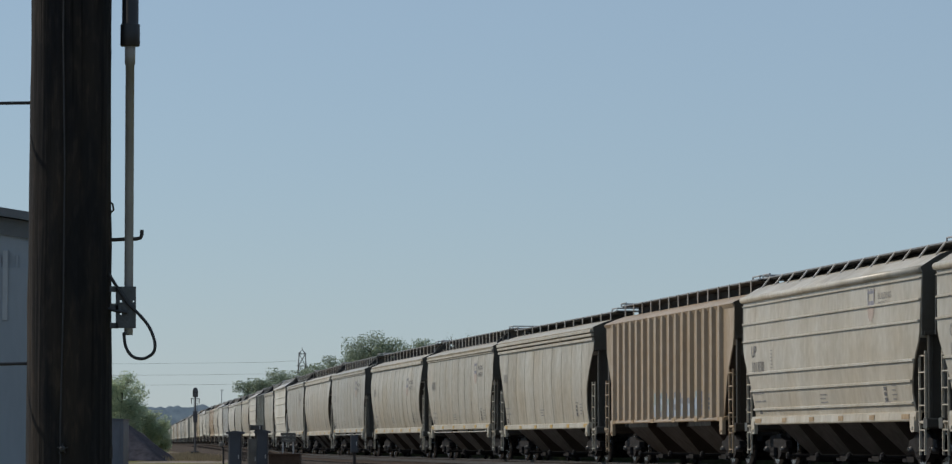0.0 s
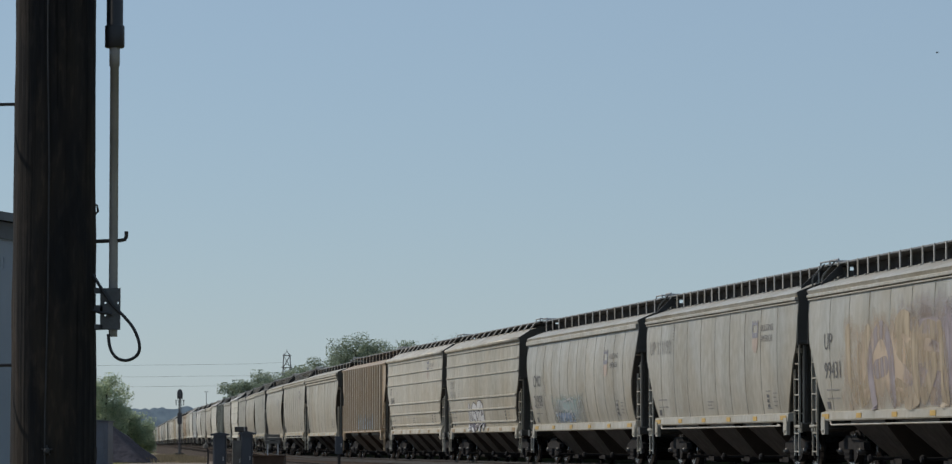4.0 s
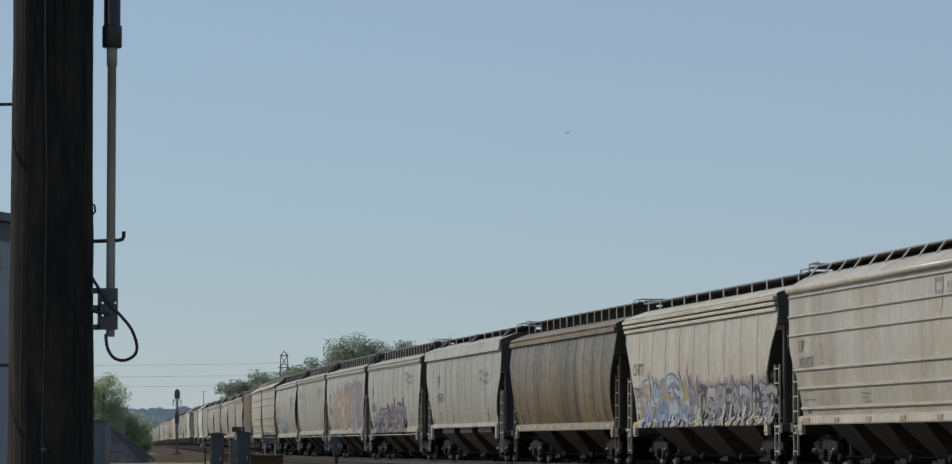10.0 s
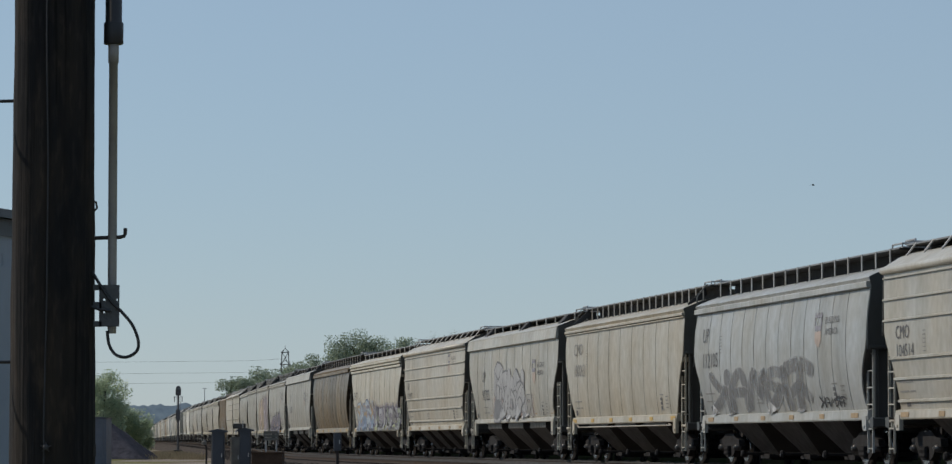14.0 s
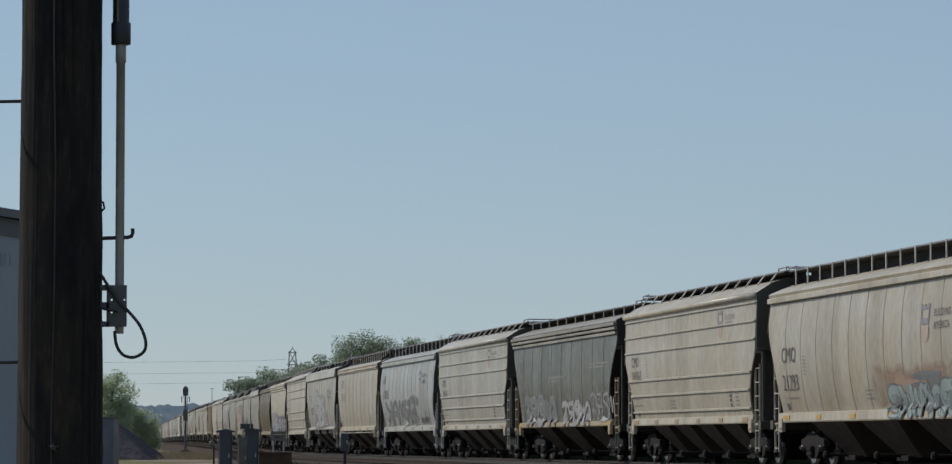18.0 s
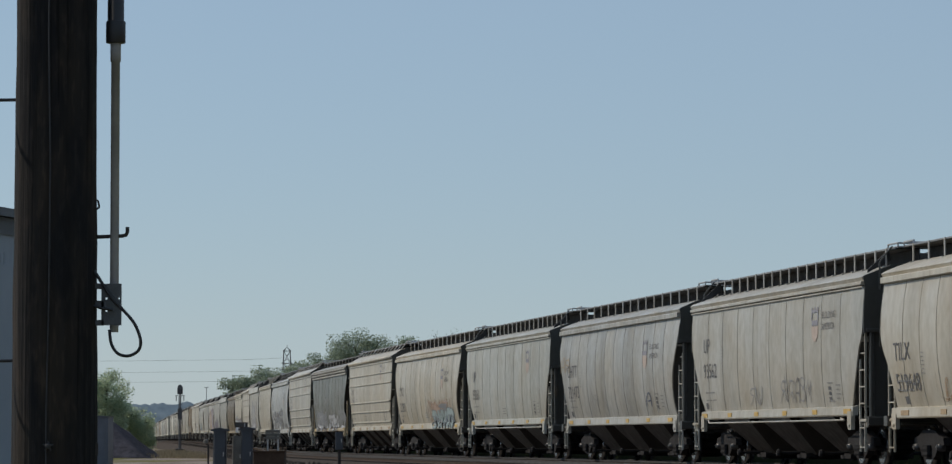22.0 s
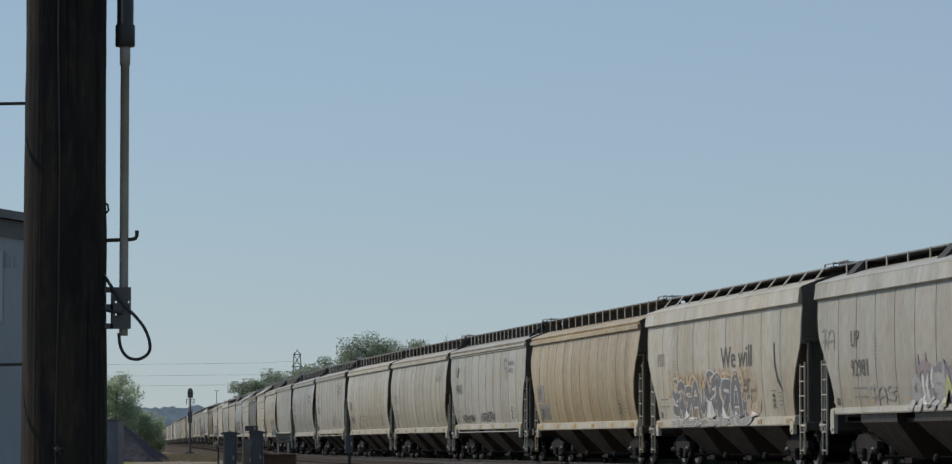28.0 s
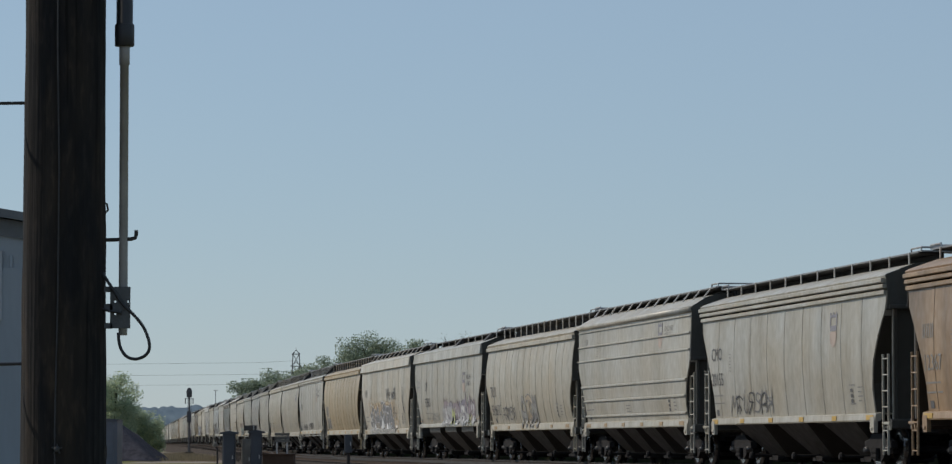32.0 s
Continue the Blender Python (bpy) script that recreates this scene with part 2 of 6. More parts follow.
# ---------------------------------------------------------------- mesh building
class Geo:
    """Collects points and faces of one part."""

    def __init__(self):
        self.v, self.f, self.mi = [], [], []

    def add(self, verts, faces, slot=0):
        n = len(self.v)
        self.v += [tuple(v) for v in verts]
        self.f += [tuple(i + n for i in f) for f in faces]
        self.mi += [slot] * len(faces)
        return self

    def box(self, c, s, ch=0.0, rot=None, slot=0):
        """A box with centre c and size s; ch: the chamfer of its long edges."""
        s = Vector(s) * 0.5
        ax = max(range(3), key=lambda i: s[i])
        o = [i for i in range(3) if i != ax]
        a, b = s[o[0]], s[o[1]]
        ch = min(ch, a * 0.45, b * 0.45)
        sec = ([(-a, -b), (a, -b), (a, b), (-a, b)] if ch <= 0 else
               [(-a + ch, -b), (a - ch, -b), (a, -b + ch), (a, b - ch), (a - ch, b), (-a + ch, b), (-a, b - ch), (-a, -b + ch)])
        pts = []
        for e in (-1, 1):
            for p, q in sec:
                w = Vector((0, 0, 0))
                w[ax], w[o[0]], w[o[1]] = e * s[ax], p, q
                if rot is not None:
                    w = rot @ w
                pts.append(w + Vector(c))
        n = len(sec)
        faces = [(i, (i + 1) % n, n + (i + 1) % n, n + i) for i in range(n)] + [tuple(range(n))[::-1], tuple(range(n, 2 * n))]
        if ax == 1:
            faces = [f[::-1] for f in faces]
        return self.add(pts, faces, slot)

    def tube(self, path, r, n=8, caps=True, slot=0):
        """A round bar along a path; r: one radius, or one for each point."""
        path = [Vector(p) for p in path]
        rs = r if isinstance(r, (list, tuple)) else [r] * len(path)
        pts, up = [], None
        for i, p in enumerate(path):
            d = (path[min(i + 1, len(path) - 1)] - path[max(i - 1, 0)]).normalized()
            if up is None:
                up = Vector((0, 0, 1)) if abs(d.z) < 0.9 else Vector((1, 0, 0))
            e1 = d.cross(up).normalized()
            up = e1.cross(d).normalized()
            for j in range(n):
                a = 2 * math.pi * j / n
                pts.append(p + (e1 * math.cos(a) + up * math.sin(a)) * rs[i])
        faces = []
        for i in range(len(path) - 1):
            for j in range(n):
                k = (j + 1) % n
                faces.append((i * n + j, i * n + k, (i + 1) * n + k, (i + 1) * n + j))
        if caps:
            faces += [tuple(range(n))[::-1], tuple(range((len(path) - 1) * n, len(path) * n))]
        return self.add(pts, faces, slot)

    def lathe(self, prof, axis="z", c=(0, 0, 0), n=16, slot=0):
        """Turns (radius, height) pairs about an axis."""
        pts = []
        for r, h in prof:
            for j in range(n):
                a = 2 * math.pi * j / n
                p = (r * math.cos(a), r * math.sin(a), h)
                p = {"z": p, "x": (p[2], p[0], p[1]), "y": (p[1], p[2], p[0])}[axis]
                pts.append((p[0] + c[0], p[1] + c[1], p[2] + c[2]))
        faces = [(i * n + j, i * n + (j + 1) % n, (i + 1) * n + (j + 1) % n, (i + 1) * n + j) for i in range(len(prof) - 1) for j in range(n)]
        faces += [tuple(range(n))[::-1], tuple(range((len(prof) - 1) * n, len(prof) * n))]
        return self.add(pts, faces, slot)

    def loft(self, rings, closed=True, caps=True, slot=0):
        n = len(rings[0])
        pts = [p for r in rings for p in r]
        m = n if closed else n - 1
        faces = [(i * n + j, i * n + (j + 1) % n, (i + 1) * n + (j + 1) % n, (i + 1) * n + j) for i in range(len(rings) - 1) for j in range(m)]
        if caps and closed:
            faces += [tuple(range(n))[::-1], tuple(range((len(rings) - 1) * n, len(rings) * n))]
        return self.add(pts, faces, slot)

    def plate(self, outline, axis, t0, t1, slot=0):
        """A flat outline of (a, b) pairs made solid between t0 and t1 along an axis."""
        def put(a, b, t):
            return {"x": (t, a, b), "y": (a, t, b), "z": (a, b, t)}[axis]
        return self.loft([[put(a, b, t0) for a, b in outline], [put(a, b, t1) for a, b in outline]], slot=slot)

    def mesh(self, name, mats, smooth=False):
        me = bpy.data.meshes.new(name)
        me.from_pydata(self.v, [], self.f)
        for m in (mats if isinstance(mats, (list, tuple)) else [mats]):
            me.materials.append(m)
        if any(self.mi):
            me.polygons.foreach_set("material_index", self.mi)
        bm = bmesh.new()
        bm.from_mesh(me)
        bmesh.ops.recalc_face_normals(bm, faces=bm.faces)
        bm.to_mesh(me)
        bm.free()
        if smooth:
            me.shade_smooth()
        me.update()
        return me


def part(name, data, parent, label="", color=None, at=None):
    """One mesh as a part of a thing or of a part."""
    ob = new(name, data)
    ob.parent = parent
    if at is not None:
        ob.matrix_basis = at
    if color:
        ob.color = color if len(color) == 4 else (*color, 1.0)
    if label:
        tagged(ob, label)
    return ob


def thing(name, label, category, group="", kind="", data=None, at=None):
    ob = new(name, data)
    if data is None:
        ob.empty_display_size = 0.5
    if at is not None:
        ob.matrix_basis = at
    return tagged(ob, label, category, group, kind)


# ---------------------------------------------------------------- the line of the track
TRACK_S = np.arange(-700.0, 1800.0, 2.0)
_h = np.interp(TRACK_S, [-120, 0, 70, 130, 190, 260, 400, 700, 1600],
               [-0.1446, -0.147, -0.1542, -0.1139, -0.0855, -0.0985, -0.0966, -0.0924, -0.0922])
TRACK_H = np.convolve(np.pad(_h, 15, mode="edge"), np.ones(31) / 31, "valid")
_x, _y = np.cumsum(np.sin(TRACK_H)) * 2, np.cumsum(np.cos(TRACK_H)) * 2
_i0 = int(np.argmin(abs(TRACK_S)))
TRACK_X, TRACK_Y = _x - _x[_i0] + 9.05, _y - _y[_i0] + 78.76
SIDE = 1.56            # from a car's flank to its middle


def rail_z(s):
    return RAIL_Z + float(np.interp(s, [0, 150, 400, 1000], [0, 0, 0.6, 0.77]))


def on_track(s, across=0.0, up=0.0):
    """A point s metres along, `across` to the right of the car's near flank, `up` over the rail head."""
    h = float(np.interp(s, TRACK_S, TRACK_H))
    return Vector((float(np.interp(s, TRACK_S, TRACK_X)) + math.cos(h) * across,
                   float(np.interp(s, TRACK_S, TRACK_Y)) - math.sin(h) * across, rail_z(s) + up))


def run(t):
    """How far the train has come at t seconds."""
    return 17.1587 * t + 0.010058 * (t - 16) ** 2 + 0.0001096 * (t - 16) ** 3


def car_pose(s):
    a, b = on_track(s - 6.8, SIDE), on_track(s + 6.8, SIDE)
    d = b - a
    return Matrix.LocRotScale((a + b) / 2, Euler((math.atan2(d.z, d.xy.length), 0, -math.atan2(d.x, d.y))), None)


# ---------------------------------------------------------------- hopper cars
# A car lies along y, its middle over the origin at rail height; -x is the flank that the camera sees.
# shape: coupled length, body half length, flank (z, half width) from sill to eave, end cut (z, metres drawn in)
SHAPES = {
    "flat": dict(half=8.54, sill=(1.07, 1.27), flank=[(1.27, 1.42), (1.75, 1.50), (2.4, 1.55), (3.0, 1.56), (4.20, 1.53)],
                 cut=[(1.27, 0.95), (1.75, 0.95), (2.25, 0.70), (2.85, 0.12), (4.20, 0.0)], fascia="roll", struts="slant", posts=13),
    "panel": dict(half=8.95, sill=(1.15, 1.36), flank=[(1.36, 1.46), (1.8, 1.52), (2.4, 1.555), (3.0, 1.56), (3.6, 1.55), (3.98, 1.52)],
                  cut=[(1.36, 1.30), (1.8, 0.90), (2.28, 0.60), (2.67, 0.36), (2.95, 0.08), (3.6, 0.0), (3.98, 0.0)], fascia="double", struts="post", posts=20, dz=-0.02),
    "bowed": dict(half=9.45, sill=(1.07, 1.30), flank=[(1.30, 1.38), (1.6, 1.46), (2.0, 1.53), (2.5, 1.575), (3.0, 1.58), (3.5, 1.55), (4.00, 1.47)],
                  cut=[(1.30, 0.90), (1.6, 0.92), (2.0, 0.86), (2.5, 0.66), (3.0, 0.30), (3.25, 0.12), (3.5, 0.02), (4.00, 0.0)], fascia="single", struts="post", posts=16, dz=-0.03),
    "broad": dict(half=9.33, sill=(1.27, 1.42), flank=[(1.42, 1.44), (1.8, 1.50), (2.4, 1.55), (3.0, 1.56), (3.6, 1.55), (3.98, 1.53)],
                  cut=[(1.42, 1.28), (1.8, 1.26), (2.1, 1.12), (2.65, 0.62), (3.0, 0.20), (3.2, 0.08), (3.6, 0.0), (3.98, 0.0)], fascia="broad", struts="gusset", posts=11, dz=-0.06),
    "stripe": dict(half=9.45, sill=(1.09, 1.26), flank=[(1.26, 1.46), (1.8, 1.52), (2.4, 1.565), (3.0, 1.57), (3.5, 1.55), (3.86, 1.53)],
                   cut=[(1.26, 1.28), (1.8, 1.32), (2.4, 1.10), (3.0, 0.62), (3.5, 0.10), (3.86, 0.0)], fascia="stripes", struts="post", posts=12, dz=-0.11),
    "ribbed": dict(half=9.05, sill=(1.20, 1.30), flank=[(1.30, 1.46), (2.4, 1.46), (4.22, 1.46)],
                   cut=[(1.30, 1.30), (2.4, 0.85), (3.3, 0.10), (4.22, 0.0)], fascia="none", struts="post", posts=14),
}
SHAPES["bowed_short"] = dict(SHAPES["bowed"], half=8.90, posts=15, cut=[(1.30, 0.66), (1.6, 0.72), (1.95, 0.64), (2.3, 0.44), (2.6, 0.14), (2.85, 0.02), (4.0, 0.0)])
SHAPES["bowed_mid"] = dict(SHAPES["bowed"], half=9.15)
SHAPES["broad_low"] = dict(SHAPES["broad"], sill=(1.05, 1.27), flank=[(1.27, 1.43)] + SHAPES["broad"]["flank"][1:],
                           cut=[(1.27, 1.20), (1.8, 1.10), (2.4, 0.65), (3.0, 0.10), (3.98, 0.0)], struts="slant", posts=12)
TRUCK_Y = 6.9
ROOF_Z = {"broad": 4.33, "stripes": 4.25, "none": 4.26, "double": 4.20, "single": 4.20}     # eave of the roof sheet
ROOF_RISE = {"roll": 0.10}      # how much steeper than the rest


def base_z(shape):
    return SHAPES[shape]["sill"][1]



def flank_x(shape, z):
    zs, ws = zip(*SHAPES[shape]["flank"])
    return float(np.interp(z, zs, ws))


def end_y(shape, z):
    zs, cs = zip(*SHAPES[shape]["cut"])
    return SHAPES[shape]["half"] - float(np.interp(z, zs, cs))


MESHES = {}


def cached(key, make):
    if key not in MESHES:
        MESHES[key] = make()
    return MESHES[key]


PANELS = {"panel": 9, "bowed": 11, "bowed_mid": 11, "bowed_short": 12, "broad": 10, "broad_low": 8, "stripe": 9}


def seam_y(shape, i):
    return (2 * (i + 0.5) / PANELS[shape] - 1) * (SHAPES[shape]["half"] - 1.15)


def body_mesh(shape):
    """The closed body; between the seams its sheets are dished inwards by a few millimetres."""
    sp = SHAPES[shape]
    top = sp["flank"][-1][0]
    low = base_z(shape)
    zs = [low + (top - low) * i / 14 for i in range(15)]
    rnd = random.Random(len(shape) * 7)
    inner = []          # place along the car, depth of the dish
    if shape in PANELS:
        for i in range(PANELS[shape] - 1):
            a, b, deep = seam_y(shape, i), seam_y(shape, i + 1), rnd.uniform(0.002, 0.007)
            lean = rnd.uniform(0.35, 0.65)
            inner += [(a, 0.0), (a + (b - a) * lean * 0.5, deep * 0.75), (a + (b - a) * lean, deep), (a + (b - a) * (1 + lean) / 2, deep * 0.7)]
        inner.append((seam_y(shape, PANELS[shape] - 1), 0.0))
    else:
        inner = [(-6.5 + 13.0 * j / 8, 0.0) for j in range(9)]
    rings = []
    for k, z in enumerate(zs):
        w, e = flank_x(shape, z), end_y(shape, z)
        fade = math.sin(math.pi * (k + 0.4) / 14.8) ** 0.6
        row = [(w, -e)] + [(w - d * fade, y) for y, d in inner] + [(w, e)]
        rings.append([(-x, y, z) for x, y in row] + [(x, y, z) for x, y in row[::-1]])
    return Geo().loft(rings).mesh("body", PAINT, True)


def sharp(me, angle=35):
    """Keeps the edges over an angle crisp on a smooth mesh."""
    bm = bmesh.new()
    bm.from_mesh(me)
    for e in bm.edges:
        e.smooth = not (len(e.link_faces) == 2 and e.calc_face_angle(0) > radians(angle))
    bm.to_mesh(me)
    bm.free()
    return me


def roof_mesh(shape):
    sp = SHAPES[shape]
    top, w = sp["flank"][-1]
    e = sp["half"] + 0.04
    g = Geo()
    z0 = ROOF_Z.get(sp["fascia"], top + 0.10)
    r = ROOF_RISE.get(sp["fascia"], 0.0)
    half = [(-w - 0.07, z0), (-w + 0.0, z0 + 0.05), (-1.15, z0 + 0.18 + r), (-0.85, z0 + 0.28 + r), (-0.4, z0 + 0.32 + r)]
    sec = half + [(-x, z) for x, z in half[::-1]] + [(w + 0.02, z0 - 0.09), (-w - 0.02, z0 - 0.09)]
    g.loft([[(x, y, z) for x, z in sec] for y in np.linspace(-e, e, 9)])
    return sharp(g.mesh("roof", PAINT, True), 25)


def fascia_meshes(shape):
    """The bands along the eave: (name, mesh) pairs."""
    sp = SHAPES[shape]
    top, w = sp["flank"][-1]
    e = sp["half"]
    out = []

    def band(z0, z1, proud):
        return Geo().box((-w - proud / 2, 0, (z0 + z1) / 2), (proud + 0.04, 2 * e, z1 - z0), 0.015).mesh("fascia", PAINT)
    kind = sp["fascia"]
    if kind == "roll":
        out.append(Geo().tube([(-w - 0.02, -e, top + 0.07), (-w - 0.02, e, top + 0.07)], 0.085, 10).mesh("fascia", PAINT, True))
    elif kind == "double":
        out += [band(3.97, 4.01, 0.03), band(4.03, 4.11, 0.06)]
    elif kind == "single":
        out.append(band(top - 0.02, top + 0.12, 0.08))
    elif kind == "broad":
        g = Geo().plate([(-w - 0.02, 3.94), (-w - 0.11, 3.98), (-w - 0.06, 4.35), (-w + 0.05, 4.37)], "y", -e, e)
        out.append(g.mesh("fascia", PAINT))
    elif kind == "stripes":
        out += [band(3.84, 3.94, 0.05), band(3.98, 4.07, 0.08), band(4.10, 4.20, 0.11)]
    return out


def strip_on_flank(shape, path, width, lift, n_extra=0):
    """A flat ribbon along (u, z) points of the near flank, lying `lift` over it; u runs to the right as one looks at it."""
    verts, faces = [], []
    pts = [Vector(p) for p in path]
    for i, p in enumerate(pts):
        d = pts[min(i + 1, len(pts) - 1)] - pts[max(i - 1, 0)]
        n = Vector((-d.y, d.x)).normalized() * (width[i] if isinstance(width, list) else width) / 2
        for q in (p + n, p - n):
            z0, z1 = SHAPES[shape]["sill"]
            z = min(max(q.y, z0 + 0.02), SHAPES[shape]["flank"][-1][0])
            x = flank_x(shape, z) + (0.09 if z < z1 + 0.03 else 0)
            verts.append((-x - lift, -q.x, z))
    for i in range(len(pts) - 1):
        faces.append((2 * i, 2 * i + 1, 2 * i + 3, 2 * i + 2))
    return verts, faces


def seam_mesh(shape, side, width=0.06, proud=0.009):
    sp = SHAPES[shape]
    top = sp["flank"][-1][0]
    rings = []
    for i in range(9):
        z = base_z(shape) + (top - base_z(shape)) * i / 8
        w = flank_x(shape, z) * side
        rings.append([(w - 0.01 * side, -width / 2, z), (w + proud * side, -width / 4, z), (w + proud * side, width / 4, z), (w - 0.01 * side, width / 2, z)])
    return Geo().loft(rings).mesh("seam", PAINT)


def rib_mesh(side, z, tall, length):
    w = flank_x("flat", z) * side
    g = Geo().plate([(w - 0.02 * side, z - tall / 2), (w + 0.045 * side, z - tall * 0.28), (w + 0.045 * side, z + tall * 0.2), (w - 0.02 * side, z + tall / 2)], "y", -length, length)
    return g.mesh("rib", PAINT)


def hat_rib_mesh(side):
    w = 1.455 * side
    pts = [(w, -0.20), (w + 0.11 * side, -0.13), (w + 0.11 * side, 0.13), (w, 0.20)]
    return Geo().loft([[(x, y, z) for x, y in pts] for z in (1.30, 4.24)]).mesh("rib", PAINT)


def sill_mesh(shape, side):
    z0, z1 = SHAPES[shape]["sill"]
    e = end_y(shape, z1) + 0.25
    w = flank_x(shape, z1) + 0.06
    g = Geo().plate([(side * (w - 0.12), z0 + 0.02), (side * w, z0), (side * (w + 0.015), z0 + 0.03), (side * w, z1 - 0.01), (side * (w - 0.14), z1 + 0.03)], "y", -e, e)
    return g.mesh("side_sill", PAINT)


def pad_mesh(shape):
    """The jacking bracket that hangs under a sill's end."""
    w = flank_x(shape, 1.27) + 0.05
    top = SHAPES[shape]["sill"][0] + 0.10
    g = Geo().plate([(-0.17, top), (0.17, top), (0.17, 0.92), (0.08, 0.84), (-0.17, 0.84)], "x", -w - 0.04, -w + 0.05)
    g.box((-w - 0.05, 0, 0.93), (0.03, 0.14, 0.06), 0.01)
    return g.mesh("jacking_bracket", PAINT)


def ladder_mesh(z0, z1, wide=0.46):
    """A side ladder in the plane of the flank, welded into one lattice, its foot at z0."""
    ys = [-wide / 2 - 0.018, -wide / 2 + 0.018, wide / 2 - 0.018, wide / 2 + 0.018]
    n = int((z1 - z0) / 0.36) + 1
    zs = [z0]
    for i in range(n):
        z = z0 + 0.1 + i * (z1 - z0 - 0.2) / max(n - 1, 1)
        zs += [z - 0.014, z + 0.014]
    zs.append(z1)
    solid = [[(j != 1) or (i % 2 == 1) for j in range(3)] for i in range(len(zs) - 1)]
    v = [(x, y, z) for x in (-0.025, 0.02) for z in zs for y in ys]
    m = 4 * len(zs)

    def vid(x, i, j):
        return x * m + i * 4 + j
    f = []
    for i in range(len(zs) - 1):
        for j in range(3):
            if not solid[i][j]:
                continue
            for x in (0, 1):
                f.append((vid(x, i, j), vid(x, i, j + 1), vid(x, i + 1, j + 1), vid(x, i + 1, j)))
            for di, dj, e in ((0, -1, ((i, j), (i + 1, j))), (0, 1, ((i, j + 1), (i + 1, j + 1))), (-1, 0, ((i, j), (i, j + 1))), (1, 0, ((i + 1, j), (i + 1, j + 1)))):
                a, b = i + di, j + dj
                if not (0 <= a < len(solid) and 0 <= b < 3 and solid[a][b]):
                    f.append((vid(0, *e[0]), vid(0, *e[1]), vid(1, *e[1]), vid(1, *e[0])))
    return Geo().add(v, f).mesh("ladder", PAINT)


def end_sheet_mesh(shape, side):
    """The end plate of a body, from the eave down the end slope; coloured dark for shade."""
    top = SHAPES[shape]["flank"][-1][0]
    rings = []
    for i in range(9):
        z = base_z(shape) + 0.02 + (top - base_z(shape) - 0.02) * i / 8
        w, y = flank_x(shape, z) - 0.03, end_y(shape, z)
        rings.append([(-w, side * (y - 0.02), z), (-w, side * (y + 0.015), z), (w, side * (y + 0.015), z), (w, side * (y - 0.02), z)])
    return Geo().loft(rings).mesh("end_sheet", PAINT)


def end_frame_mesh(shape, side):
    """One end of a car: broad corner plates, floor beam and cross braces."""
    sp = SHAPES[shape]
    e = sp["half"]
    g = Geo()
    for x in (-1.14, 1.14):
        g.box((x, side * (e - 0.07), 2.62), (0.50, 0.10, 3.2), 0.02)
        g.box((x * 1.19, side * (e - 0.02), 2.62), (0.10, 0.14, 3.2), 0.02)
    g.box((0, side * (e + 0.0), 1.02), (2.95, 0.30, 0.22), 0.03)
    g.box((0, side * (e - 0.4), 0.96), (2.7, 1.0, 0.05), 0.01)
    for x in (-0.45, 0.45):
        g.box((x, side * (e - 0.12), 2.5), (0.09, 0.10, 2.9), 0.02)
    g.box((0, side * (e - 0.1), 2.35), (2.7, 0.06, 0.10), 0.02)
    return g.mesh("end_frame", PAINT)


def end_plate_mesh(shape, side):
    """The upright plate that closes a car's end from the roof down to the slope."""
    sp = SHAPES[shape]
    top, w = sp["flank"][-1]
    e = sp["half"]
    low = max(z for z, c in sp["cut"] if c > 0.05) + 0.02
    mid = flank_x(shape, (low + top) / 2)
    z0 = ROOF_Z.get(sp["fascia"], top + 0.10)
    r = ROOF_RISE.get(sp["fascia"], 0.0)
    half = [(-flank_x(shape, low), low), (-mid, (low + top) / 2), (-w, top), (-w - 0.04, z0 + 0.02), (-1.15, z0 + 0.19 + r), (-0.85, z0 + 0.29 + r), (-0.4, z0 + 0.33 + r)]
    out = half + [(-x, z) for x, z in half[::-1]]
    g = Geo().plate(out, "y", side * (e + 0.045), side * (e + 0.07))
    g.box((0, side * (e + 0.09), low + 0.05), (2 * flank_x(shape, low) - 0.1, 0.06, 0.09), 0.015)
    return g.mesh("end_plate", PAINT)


def roof_brace_mesh(side):
    """A bar from the end platform slantwise down past the edge of the roof."""
    g = Geo()
    g.tube([(-0.90, side * 0.10, 4.90), (-0.94, side * 0.10, 4.86), (-1.16, side * 0.10, 4.60), (-1.19, side * 0.10, 4.54), (-1.20, side * 0.10, 3.95)], 0.022, 6)
    return g.mesh("roof_brace", PAINT)


def saddle_mesh(side):
    g = Geo().plate([(-0.86, 4.86), (-1.34, 4.40), (-1.34, 4.34), (-0.80, 4.62)], "y", side * -0.42, side * -0.36)
    return g.mesh("saddle", BOARD_STEEL)


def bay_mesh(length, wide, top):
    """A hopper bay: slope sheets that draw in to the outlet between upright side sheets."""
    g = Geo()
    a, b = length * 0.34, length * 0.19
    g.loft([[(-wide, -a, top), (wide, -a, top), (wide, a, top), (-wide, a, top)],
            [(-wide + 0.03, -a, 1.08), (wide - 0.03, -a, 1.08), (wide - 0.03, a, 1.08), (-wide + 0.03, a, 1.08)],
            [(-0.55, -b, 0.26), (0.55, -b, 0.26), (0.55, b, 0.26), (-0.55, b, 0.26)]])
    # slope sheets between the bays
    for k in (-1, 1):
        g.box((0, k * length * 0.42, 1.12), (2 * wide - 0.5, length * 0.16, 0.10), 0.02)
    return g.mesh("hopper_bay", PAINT)


